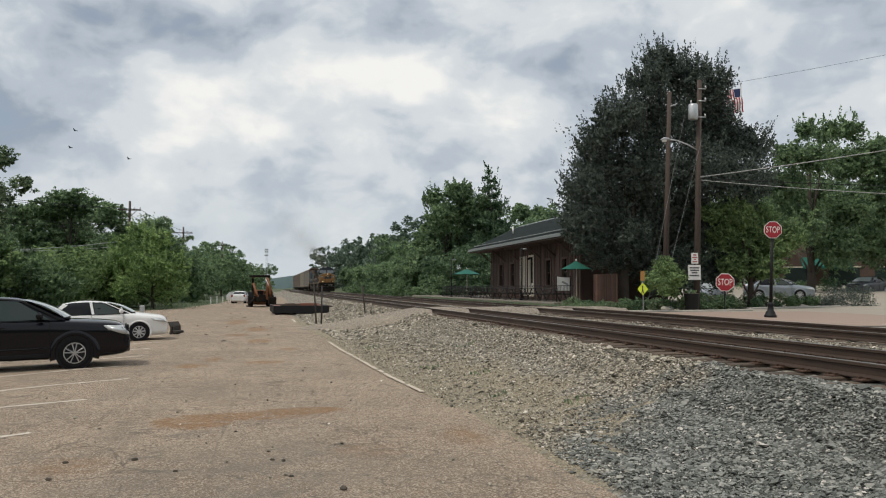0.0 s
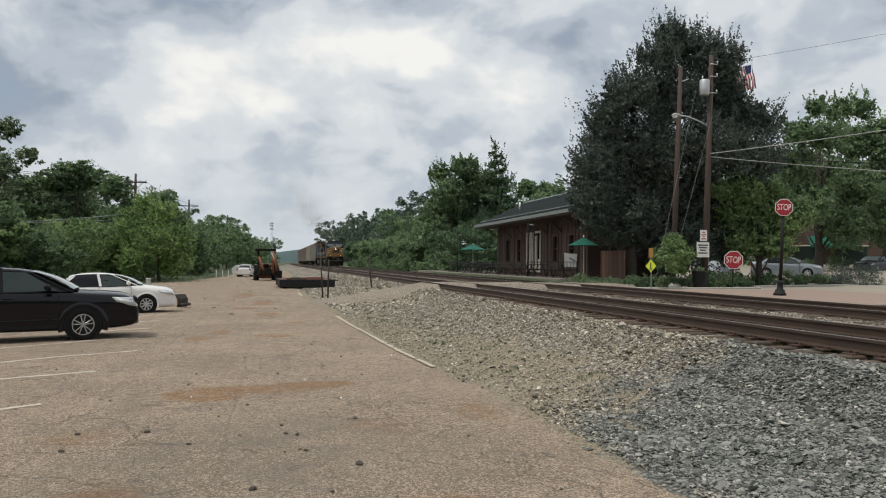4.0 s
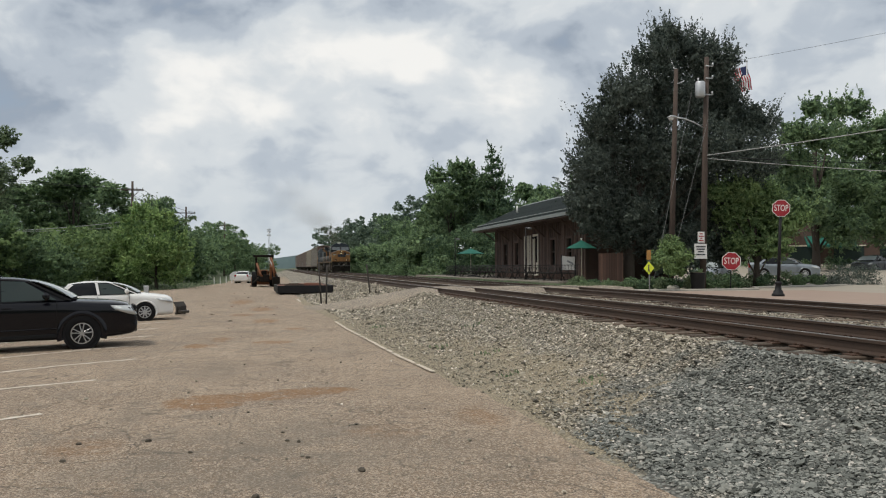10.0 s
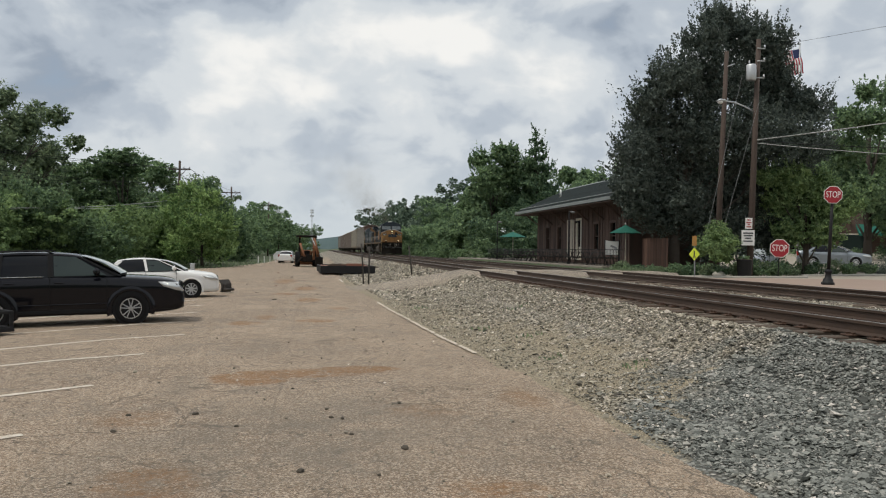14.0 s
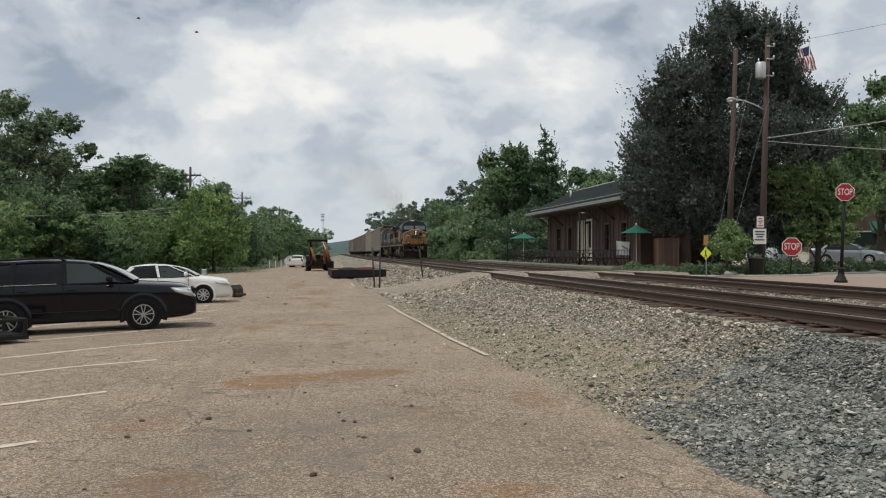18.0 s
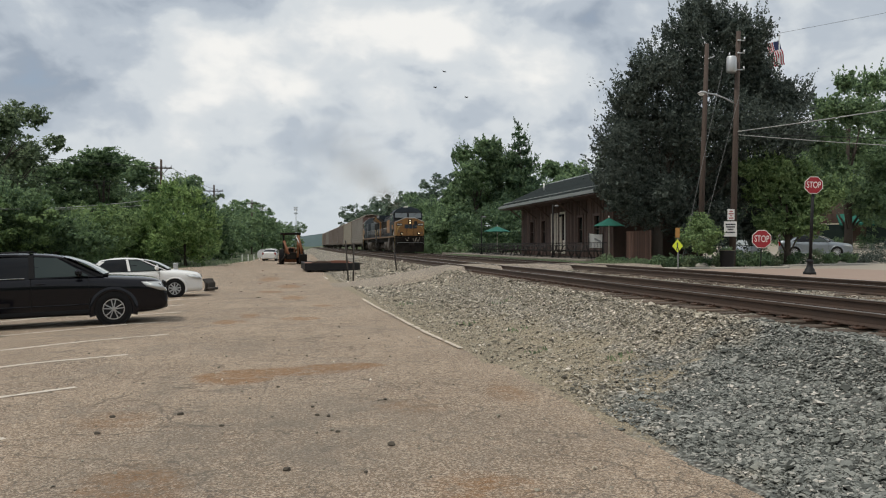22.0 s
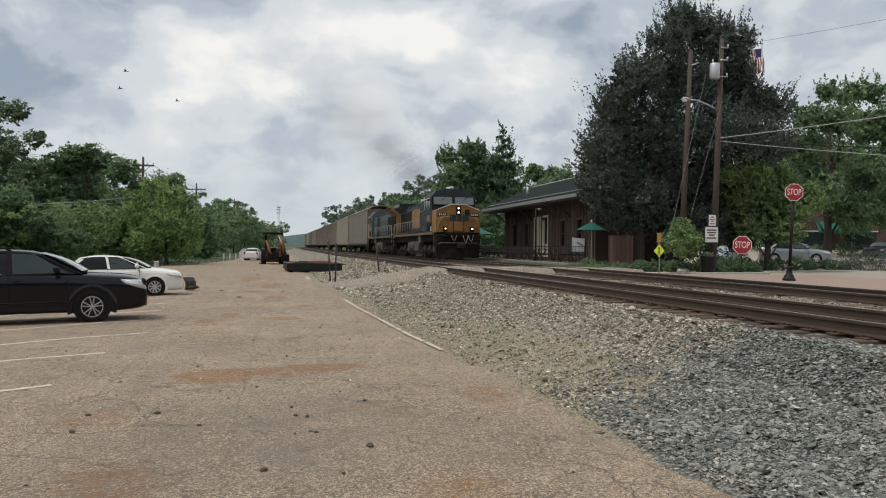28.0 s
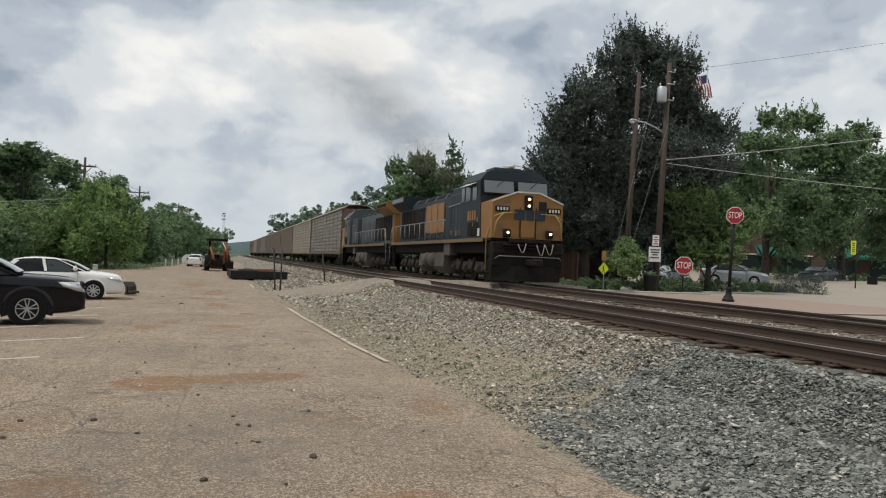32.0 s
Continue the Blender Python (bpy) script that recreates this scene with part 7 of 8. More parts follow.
def road_wheel(parent, x, y, r, w, spokes, rim_mat, out):
    """A wheel whose outer face looks along out (+1 or -1 in y); ten spokes stand in five pairs."""
    wh = part("wheel", Shape().disc((0, 0, 0), r * 0.6, 1, 20, 0, w * 0.6), M_TRIM, parent, "", pose(x, y, r))
    n, ring = 36, []
    for rad, q in ((0.66, -0.5), (0.90, -0.5), (0.97, -0.44), (1.0, -0.32), (1.0, 0.32), (0.97, 0.44), (0.90, 0.5), (0.66, 0.42)):
        ring.append([(rad * r * math.cos(6.2832 * k / n), q * w * out, rad * r * math.sin(6.2832 * k / n)) for k in range(n)])
    part("tyre", Shape().loft(ring + [ring[0]], True, True, False), M_TYRE, wh)
    s = Shape().disc((0, out * w * 0.36, 0), r * 0.68, 1, 32, r * 0.62, w * 0.2).disc((0, out * w * 0.40, 0), r * 0.13, 1, 14, 0, 0.04)
    for k in range(spokes):
        a = 360 / spokes * k if spokes != 10 else 72 * (k // 2) + (13 if k % 2 else -13)
        s.box(pose(0, 0, 0, 0, a, 0) @ Vector((0, out * w * 0.38, r * 0.37)), (r * (0.075 if spokes == 10 else 0.15), 0.03, r * 0.52), 0.008, pose(0, 0, 0, 0, a, 0))
    part("rim", s, rim_mat, wh)
    part("brake_disc", Shape().disc((0, out * w * 0.12, 0), r * 0.46, 1, 20, 0, 0.02), M_RAILGREY, wh)
    return wh


def smooth_stations(rows, n=4):
    """More stations between those given, along a smooth curve."""
    out = []
    for i in range(len(rows) - 1):
        p = [rows[max(0, i - 1)], rows[i], rows[i + 1], rows[min(len(rows) - 1, i + 2)]]
        for j in range(n):
            u = j / n
            out.append(tuple(0.5 * (2 * b + (c - a) * u + (2 * a - 5 * b + 4 * c - d_) * u * u + (3 * b - a - 3 * c + d_) * u ** 3) for a, b, c, d_ in zip(*p)))
    return out + [tuple(rows[-1])]


def pane(x0, z0, x1, z1, x2, z2, x3, z3, y0, y1, sy_, thick=0.012):
    """A side window: four corners (bottom two at y0, top two at y1)."""
    q = [(x0, sy_ * y0, z0), (x1, sy_ * y0, z1), (x2, sy_ * y1, z2), (x3, sy_ * y1, z3)]
    q += [(x, y - sy_ * thick, z) for x, y, z in q]
    return Shape().add(q, [(0, 1, 2, 3), (7, 6, 5, 4), (0, 4, 5, 1), (1, 5, 6, 2), (2, 6, 7, 3), (3, 7, 4, 0)])


def vehicle(name, label, m, d, paint, glass_side, rim_mat, spokes, group=""):
    """A car that faces +x, its origin on the ground at mid wheelbase. d: its stations and sizes."""
    t = thing(name, label, "car", m, group)
    W = d["W"] / 2
    ax, r, f, lz = d["axle"], d["r"], d["front"], d["lightz"]
    # lower body: stations x, underside, shoulder height, top height, half-width factor
    rings = []
    for x, zb, zs, zt, k in smooth_stations(d["body"]):
        w = W * k
        half = [(0.84, zb), (0.955, zb + 0.06), (0.985, zb + 0.15), (0.972, zb + (zs - zb) * 0.42), (0.998, zb + (zs - zb) * 0.70), (0.99, zb + (zs - zb) * 0.84), (0.965, zs - 0.035), (0.92, zs), (0.80, zs + (zt - zs) * 0.55), (0.45, zt)]
        rings.append([(x, -w * a, z) for a, z in half] + [(x, w * a, z) for a, z in half[::-1]])
    part("body", Shape().loft(rings, True), paint, t)
    # greenhouse: stations x, belt, roof height, half-widths
    gr = []
    for x, zb, zr, kb, kr in smooth_stations(d["house"], 3):
        gr.append([(x, -W * kb, zb), (x, -W * (kb + kr) / 2 - 0.012, (zb + zr) / 2), (x, -W * kr, zr), (x, 0, zr + (0.025 if zr > zb + 0.2 else 0.004)), (x, W * kr, zr), (x, W * (kb + kr) / 2 + 0.012, (zb + zr) / 2), (x, W * kb, zb)])
    part("cabin_glass", Shape().loft(gr, True, False), glass_side, t)
    (xa, za, _, ka, _), (xb, _, zb_, _, kb_) = d["house"][0], d["house"][1]
    rows = []
    for u in lin(0, 1, 6):
        x, z, k = xa - 0.01 + (xb + 0.03 - xa) * u, za + 0.05 + (zb_ + 0.012 - za - 0.05) * u + 0.06 * math.sin(math.pi * u), ka + (kb_ - ka) * u - 0.025
        rows.append([(x + 0.02 + 0.12 * (1 - v * v) * (1 - 0.5 * u), W * (k + 0.02) * v, z + 0.012 + 0.02 * (1 - v * v)) for v in lin(-1, 1, 13)])
    part("windscreen", Shape().loft(rows, True, False, False).loft([[(x - 0.02, y, z - 0.01) for x, y, z in q[::-1]] for q in rows], True, False, False), M_SKYPALE, t, "windscreen with the sky's reflection in its pale colour")
    part("cowl", Shape().box((xa + 0.04, 0, za + 0.03), (0.14, W * 1.5, 0.03), 0.01), M_TRIM, t)
    for y in (-0.25 * W, 0.4 * W):
        part("wiper", Shape().tube([(xa + 0.05, y, za + 0.055), (xa - 0.12, y - 0.4 * W, za + 0.12)], 0.01, 5), M_TRIM, t)
    rf = smooth_stations(d["roof"], 3)
    part("roof", Shape().loft([[(x, -W * kr * 1.02, zr - 0.04), (x, -W * kr * 0.99, zr - 0.005), (x, -W * kr * 0.9, zr + 0.02), (x, 0, zr + 0.045), (x, W * kr * 0.9, zr + 0.02), (x, W * kr * 0.99, zr - 0.005), (x, W * kr * 1.02, zr - 0.04)] for x, zb, zr, kb, kr in rf], True), paint, t)
    for sy_ in (-1, 1):
        for (x0, z0, k0), (x1, z1, k1), wd in d["pillars"]:
            part("pillar", pane(x0 - wd / 2, z0, x0 + wd / 2, z0, x1 + wd / 2, z1, x1 - wd / 2, z1, W * k0 + 0.01, W * k1 + 0.01, sy_, 0.04), paint if d["paint_pillars"] else M_TRIM, t)
        part("front_window", pane(*d["pane"][:8], W * d["pane"][8] + 0.006, W * d["pane"][9] + 0.006, sy_), M_SEEN, t, "clearer front door glass")
        for x in (ax, -ax):
            arcs = []
            for rad, out in ((r + 0.05, -0.07), (r + 0.05, 0.006), (r + 0.075, 0.02), (r + d["flare"], 0.016), (r + d["flare"] + 0.04, -0.03)):
                arcs.append([(x + rad * math.cos(a), sy_ * (W + out), r + rad * math.sin(a)) for a in [math.pi * (-0.10 + 1.2 * k / 20) for k in range(21)]])
            part("arch_flare", Shape().loft(arcs, True, False, False), paint, t)
            part("wheel_well", Shape().disc((x, sy_ * (W - 0.14), r + 0.01), r + 0.06, 1, 28, 0, 0.285), M_TRIM, t)
            road_wheel(t, x, sy_ * (W - 0.085), r, 0.21, spokes, rim_mat, sy_)
        part("sill", Shape().box((0, sy_ * W * 0.965, d["body"][3][1] + 0.05), (2 * ax - 2 * r - 0.2, 0.06, 0.12), 0.03), M_TRIM if d["dark_sill"] else paint, t)
        part("side_moulding", Shape().box((0, sy_ * W * 0.99, d["body"][3][1] + 0.22), (2 * ax - 2 * r - 0.3, 0.03, 0.025), 0.01), paint, t)
        for x in d["seams"]:
            part("door_seam", Shape().box((x, sy_ * W * 0.988, (d["belt"] + 0.36) / 2), (0.008, 0.028, d["belt"] - 0.36)), M_TRIM, t)
        for x in d["handles"]:
            part("door_handle", Shape().box((x, sy_ * (W * 1.005), d["belt"] - 0.13), (0.2, 0.04, 0.035), 0.012), paint, t)
        part("belt_trim", Shape().box((d["beltx"], sy_ * W * 0.945, d["belt"] + 0.012), (d["beltl"], 0.02, 0.018), 0.005), M_CHROME if d["chrome"] else M_TRIM, t)
        mr = part("mirror", Shape().box((d["mirror"], sy_ * (W + 0.11), d["belt"] + 0.11), (0.15, 0.22, 0.18), 0.06), paint, t)
        part("mirror_arm", Shape().box((d["mirror"] + 0.02, sy_ * (W + 0.0), d["belt"] + 0.04), (0.08, 0.12, 0.05), 0.02), M_TRIM, mr)
        h = d["lighth"]
        lo, hi = lz - h * 0.48, lz + h * 0.55
        part("headlight", Shape().loft([[(f - 0.56, sy_ * W * 0.965, hi + 0.01), (f - 0.42, sy_ * W * 0.99, lz + h * 0.05), (f - 0.5, sy_ * W * 0.90, lz)],
                                        [(f - 0.30, sy_ * W * 0.945, hi), (f - 0.15, sy_ * W * 0.975, lo + 0.02), (f - 0.3, sy_ * W * 0.8, lz)],
                                        [(f - 0.14, sy_ * W * 0.84, hi - 0.01), (f + 0.005, sy_ * W * 0.87, lo - 0.01), (f - 0.2, sy_ * W * 0.7, lz)],
                                        [(f - 0.08, sy_ * W * 0.60, hi - 0.03), (f + 0.04, sy_ * W * 0.62, lo - 0.01), (f - 0.2, sy_ * W * 0.6, lz)]], True), M_LIGHTGLASS, t)
        part("fog_light", Shape().box((f - 0.10, sy_ * W * 0.70, 0.42), (0.12, 0.2, 0.10), 0.03), M_TRIM, t)
        part("tail_light", Shape().box((d["rear"] + 0.06, sy_ * W * 0.80, d["tailz"]), (0.12, 0.24, 0.3), 0.04), M_TAIL, t)
    gr_ = part("grille", Shape().box((f - 0.01, 0, lz - 0.02), (0.07, W * 1.0, d["lighth"] * 1.1), 0.02), M_TRIM, t)
    part("grille_bar", Shape().box((f + 0.03, 0, lz - 0.02), (0.02, W * 0.96, 0.03), 0.005).box((f + 0.03, 0, lz - 0.02), (0.02, 0.03, d["lighth"]), 0.005), M_CHROME, gr_)
    part("bumper_opening", Shape().box((f + 0.0, 0, 0.38), (0.08, W * 1.1, 0.14), 0.03), M_TRIM, t)
    part("rear_plate", Shape().box((d["rear"] - 0.005, 0, d["tailz"] - 0.15), (0.02, 0.3, 0.15), 0.004), M_WHITE, t)
    if d.get("rails"):
        for sy_ in (-1, 1):
            part("roof_rail", Shape().tube([(d["rails"][0], sy_ * W * 0.70, d["rails"][2] - 0.02), (d["rails"][0] - 0.16, sy_ * W * 0.70, d["rails"][2] + 0.055), (d["rails"][1] + 0.16, sy_ * W * 0.70, d["rails"][2] + 0.045), (d["rails"][1], sy_ * W * 0.70, d["rails"][2] - 0.05)], 0.022, 6), M_TRIM, t)
    return t


SUV = dict(W=1.84, axle=1.47, r=0.36, front=2.66, rear=-2.44, lightz=0.845, lighth=0.22, tailz=1.0, belt=1.14, beltx=-1.25, beltl=1.7, chrome=True, mirror=0.74, paint_pillars=False, dark_sill=True, flare=0.15,
           body=[(2.70, 0.44, 0.58, 0.60, 0.68), (2.68, 0.36, 0.70, 0.72, 0.80), (2.60, 0.31, 0.85, 0.89, 0.87), (2.48, 0.28, 0.955, 1.01, 0.92), (2.2, 0.25, 1.01, 1.075, 0.97), (1.75, 0.23, 1.05, 1.115, 1.0), (1.40, 0.23, 1.08, 1.14, 1.0), (1.05, 0.23, 1.10, 1.17, 1.0), (0.2, 0.24, 1.13, 1.14, 1.0), (-1.4, 0.24, 1.15, 1.16, 1.0), (-2.1, 0.27, 1.15, 1.16, 0.97), (-2.38, 0.32, 1.10, 1.12, 0.90), (-2.44, 0.44, 0.92, 0.94, 0.84)],
           house=[(1.26, 1.13, 1.17, 0.86, 0.80), (0.36, 1.13, 1.60, 0.92, 0.735), (-0.15, 1.13, 1.665, 0.93, 0.75), (-1.0, 1.14, 1.69, 0.93, 0.75), (-2.05, 1.15, 1.635, 0.91, 0.71), (-2.38, 1.15, 1.2, 0.86, 0.80)],
           roof=[(0.46, 1.13, 1.585, 0.92, 0.735), (0.1, 1.13, 1.65, 0.92, 0.75), (-0.4, 1.13, 1.685, 0.92, 0.755), (-1.0, 1.14, 1.695, 0.93, 0.758), (-2.16, 1.14, 1.635, 0.91, 0.72)],
           pillars=[((1.17, 1.15, 0.875), (0.36, 1.60, 0.74), 0.085), ((-0.26, 1.14, 0.93), (-0.27, 1.675, 0.755), 0.11), ((-1.35, 1.15, 0.93), (-1.30, 1.685, 0.755), 0.11), ((-2.16, 1.15, 0.91), (-1.98, 1.63, 0.72), 0.16)],
           pane=(-0.18, 1.16, 0.95, 1.16, 0.27, 1.60, -0.2, 1.63, 0.928, 0.768), seams=(0.95, -0.27, -1.3), handles=(-0.08, -1.12), rails=(-0.2, -2.0, 1.695))
SEDAN = dict(W=1.76, axle=1.30, r=0.315, front=2.24, rear=-2.30, lightz=0.70, lighth=0.16, flare=0.085, pane=(-0.13, 0.985, 0.82, 0.985, 0.16, 1.35, -0.2, 1.375, 0.915, 0.725), tailz=0.86, belt=0.97, beltx=-0.35, beltl=2.3, chrome=False, mirror=0.72, paint_pillars=True, dark_sill=False,
             body=[(2.28, 0.32, 0.54, 0.58, 0.60), (2.25, 0.22, 0.68, 0.74, 0.78), (2.10, 0.19, 0.79, 0.85, 0.90), (1.8, 0.18, 0.85, 0.91, 0.96), (1.3, 0.18, 0.91, 0.98, 1.0), (0.9, 0.18, 0.95, 1.03, 1.0), (0.0, 0.18, 0.96, 0.97, 1.0), (-1.2, 0.19, 0.99, 1.01, 1.0), (-1.8, 0.21, 1.01, 1.07, 0.97), (-2.2, 0.25, 0.99, 1.06, 0.90), (-2.30, 0.36, 0.84, 0.88, 0.82)],
             house=[(1.08, 0.96, 1.0, 0.84, 0.78), (0.22, 0.96, 1.36, 0.91, 0.70), (-0.1, 0.96, 1.405, 0.915, 0.705), (-0.6, 0.97, 1.42, 0.92, 0.71), (-1.15, 0.99, 1.36, 0.90, 0.69), (-1.85, 1.01, 1.07, 0.84, 0.76)],
             roof=[(0.30, 0.96, 1.345, 0.91, 0.70), (0.05, 0.96, 1.39, 0.91, 0.705), (-0.25, 0.96, 1.415, 0.91, 0.71), (-0.7, 0.97, 1.42, 0.92, 0.71), (-1.22, 0.99, 1.345, 0.90, 0.69)],
             pillars=[((1.04, 0.97, 0.85), (0.24, 1.355, 0.705), 0.075), ((-0.2, 0.97, 0.92), (-0.28, 1.41, 0.715), 0.09), ((-1.55, 1.0, 0.88), (-1.10, 1.36, 0.695), 0.2)],
             seams=(0.80, -0.25, -1.2), handles=(-0.08, -1.05))
M_PBLACK = car_paint("black_car_paint", (0.005, 0.005, 0.008), 0.12)
M_PWHITE = car_paint("white_car_paint", (0.78, 0.77, 0.75))
M_PSILVER = mat("silver_car_paint", (0.27, 0.30, 0.33), (0.22, 0.25, 0.28), rough=0.3, metal=0.5, bump=0.0, coat=0.6)
M_PDARK = car_paint("dark_grey_car_paint", (0.07, 0.075, 0.085))
vehicle("black_suv", "shiny black sport utility car with alloy wheels parked in a stall", pose(-5.84, 21.43, -0.04, 0, -1.6, 11), SUV, M_PBLACK, M_TINT, M_RIM, 10)
vehicle("white_sedan", "clean white sedan parked in a stall", pose(-5.70, 31.99, -0.04, 0, -1.6, 9), SEDAN, M_PWHITE, M_TINT, M_HUBCAP, 9)
fc = vehicle("white_sedan", "white sedan standing far down the lot with a door open", pose(-2.95, 105, 0.012, 0, 0, 84), SEDAN, M_PWHITE, M_TINT, M_HUBCAP, 9)
part("open_door", Shape().prism([(-0.05, 0.35), (0.95, 0.35), (1.0, 0.92), (0.55, 1.36), (0.1, 1.40), (-0.05, 0.95)], -0.03, 0.03, "y"), M_PWHITE, fc, "open front door", pose(0.75, 0.88, 0, 0, 0, 118))
vehicle("silver_sedan", "silver-blue sedan parked behind the planting bed", pose(34.8, 52.0, 1.06, 0, 0, -30), SEDAN, M_PSILVER, M_TINT, M_HUBCAP, 9, "cars by the square")
vehicle("silver_sedan", "silver sedan with its windscreen towards the tracks", pose(28.4, 50.3, 0.80, 0, 0, 226), SEDAN, M_PSILVER, M_TINT, M_HUBCAP, 9, "cars by the square")
vehicle("dark_sedan", "dark car glinting at the far side of the square", pose(50.5, 62.8, 1.35, 0, 0, 205), SEDAN, M_PDARK, M_TINT, M_HUBCAP, 9, "cars by the square")

# backhoe loader
M_JCB = mat("orange_machine_paint", (0.24, 0.088, 0.032), (0.115, 0.058, 0.032), rough=0.6, scale=2)
bh = thing("backhoe_loader", "worn orange backhoe loader with its digging arm folded", "backhoe", pose(-0.4, 83.4, 0.0, 0, 0, 4))
part("chassis", Shape().box((0, 1.2, 0.75), (1.0, 4.2, 0.5), 0.05), M_SOOT, bh)
part("engine_hood", Shape().box((0, 2.7, 1.3), (0.95, 1.7, 0.7), 0.08), M_JCB, bh)
part("floor_plate", Shape().box((0, 0.7, 1.02), (1.7, 1.7, 0.08), 0.02), M_SOOT, bh)
for x in (-0.95, 0.95):
    wh = part("wheel", Shape().disc((x, 0.4, 0.75), 0.42, 0, 20, 0, 0.3), M_JCB, bh)
    part("tyre", Shape().disc((x, 0.4, 0.75), 0.75, 0, 24, 0.4, 0.42), M_TYRE, wh)
    wh = part("wheel", Shape().disc((x * 0.9, 3.1, 0.48), 0.26, 0, 16, 0, 0.22), M_JCB, bh)
    part("tyre", Shape().disc((x * 0.9, 3.1, 0.48), 0.48, 0, 20, 0.26, 0.3), M_TYRE, wh)
    part("stabiliser", Shape().tube([(x * 0.6, -0.6, 0.9), (x * 1.25, -0.75, 0.25)], 0.11, 6).box((x * 1.25, -0.75, 0.12), (0.45, 0.35, 0.1), 0.02), M_SOOT, bh)
    for y in (-0.15, 1.5):
        part("canopy_post", Shape().box((x * 0.78, y, 1.95), (0.11, 0.11, 1.9), 0.02), M_SOOT, bh)
part("canopy", Shape().box((-0.1, 0.5, 3.0), (1.9, 2.0, 0.2), 0.04), M_SOOT, bh)
part("work_lamp", Shape().box((-0.75, -0.35, 2.93), (0.22, 0.12, 0.16), 0.03), M_JCB, bh)
part("work_lamp", Shape().box((0.75, -0.35, 2.93), (0.22, 0.12, 0.16), 0.03), M_SOOT, bh)
part("seat", Shape().box((0, 0.8, 1.35), (0.5, 0.5, 0.5), 0.08), M_SOOT, bh)
part("swing_frame", Shape().box((0.1, -0.75, 0.85), (0.6, 0.35, 0.7), 0.05), M_SOOT, bh)
part("boom", Shape().prism([(-0.75, 0.7), (-1.0, 0.75), (-1.3, 1.9), (-1.05, 2.85), (-0.85, 2.85), (-1.05, 1.9)], 0.42, 0.62), M_JCB, bh)
part("boom", Shape().tube([(0.95, -1.1, 0.6), (0.75, -1.3, 1.7), (0.58, -1.1, 2.8)], [0.12, 0.11, 0.08], 6), M_JCB, bh)
part("dipper", Shape().tube([(0.55, -1.1, 2.8), (0.98, -1.35, 1.3)], [0.10, 0.07], 6), M_JCB, bh)
part("ram", Shape().tube([(0.35, -1.25, 2.7), (1.15, -1.25, 1.0)], 0.05, 8), M_STEEL, bh)
part("brace_arm", Shape().tube([(-0.75, -0.4, 2.3), (-0.45, -0.7, 1.25), (-0.3, -0.75, 1.0)], 0.12, 6), M_JCB, bh)
part("bucket", Shape().prism([(-1.7, 0.95), (-1.2, 1.0), (-1.0, 0.6), (-1.15, 0.2), (-1.5, 0.15), (-1.65, 0.4)], 0.65, 1.35), M_SOOT, bh)
part("loader_bucket", Shape().prism([(3.9, 0.15), (4.7, 0.12), (4.0, 0.9), (3.85, 0.7)], -1.05, 1.05), M_JCB, bh)
for x in (-0.6, 0.6):
    part("loader_arm", Shape().tube([(x, 1.6, 1.5), (x, 3.4, 1.3), (x, 4.0, 0.6)], 0.1, 6), M_JCB, bh)

solo("cable_pedestal", Shape().box((0, 0, 0.27), (0.32, 0.28, 0.54), 0.04).box((0, 0, 0.58), (0.35, 0.31, 0.08), 0.03), M_STEEL, "small grey utility pedestal behind the lot", "utility box", pose(-8.41, 62, 0.00))

# low steel trailer with a rusty deck, and junk behind it
M_DECK = mat("rusty_deck", (0.25, 0.105, 0.065), (0.14, 0.075, 0.055), rough=0.85, scale=1.5, fine=14)
tr_ = thing("flat_trailer", "low black-sided steel deck with a rusty top", "trailer", pose(0.6, 58.6, 0.0, 0, 0, 2))
part("side_panel", Shape().box((1.9, 0, 0.38), (3.8, 0.12, 0.52), 0.02), M_BLACK, tr_)
part("side_panel", Shape().box((1.9, 6.2, 0.38), (3.8, 0.12, 0.52), 0.02), M_BLACK, tr_)
for x in (0.06, 3.74):
    part("end_panel", Shape().box((x, 3.1, 0.38), (0.12, 6.2, 0.5), 0.02), M_BLACK, tr_)
for k in range(8):
    part("deck_plate", Shape().box((1.9, 0.45 + 0.765 * k, 0.56), (3.6, 0.74, 0.05), 0.008), M_DECK, tr_)
for x in (0.3, 3.5):
    part("skid", Shape().box((x, 3.1, 0.07), (0.3, 6.0, 0.14), 0.02), M_BLACK, tr_)
for k, (x, y, w, a) in enumerate(((1.2, 1.2, 1.4, 20), (2.4, 2.6, 1.7, -12), (1.4, 4.4, 1.1, 55), (2.8, 4.8, 1.3, 8))):
    p = pose(0.6, 58.6, 0.0, 0, 0, 2) @ pose(x, y, 0.655, 0, 0, a)
    solo("scrap_plank", Shape().box((0, 0, 0), (w, 0.2, 0.14), 0.015), M_DECK if k % 2 else M_TIE, "rust-stained piece of old timber lying on the deck", "timber", p, group="old timbers")
rr_ = random.Random(12)
for k in range(16):
    x, y = 3.0 + rr_.uniform(-1.3, 2.2), 70 + rr_.uniform(-4, 12)
    solo("scrap_tie", Shape().box((0, 0, 0), (rr_.uniform(1.0, 2.4), 0.22, 0.18), 0.015), (M_TIE, M_DECK, M_CONC)[k % 3], "old broken tie dumped beside the track", "timber", pose(x, y, bed_height(x) + 0.12 + 0.14 * (k % 3), 0, rr_.uniform(-6, 6), rr_.uniform(0, 180)), group="dumped ties")

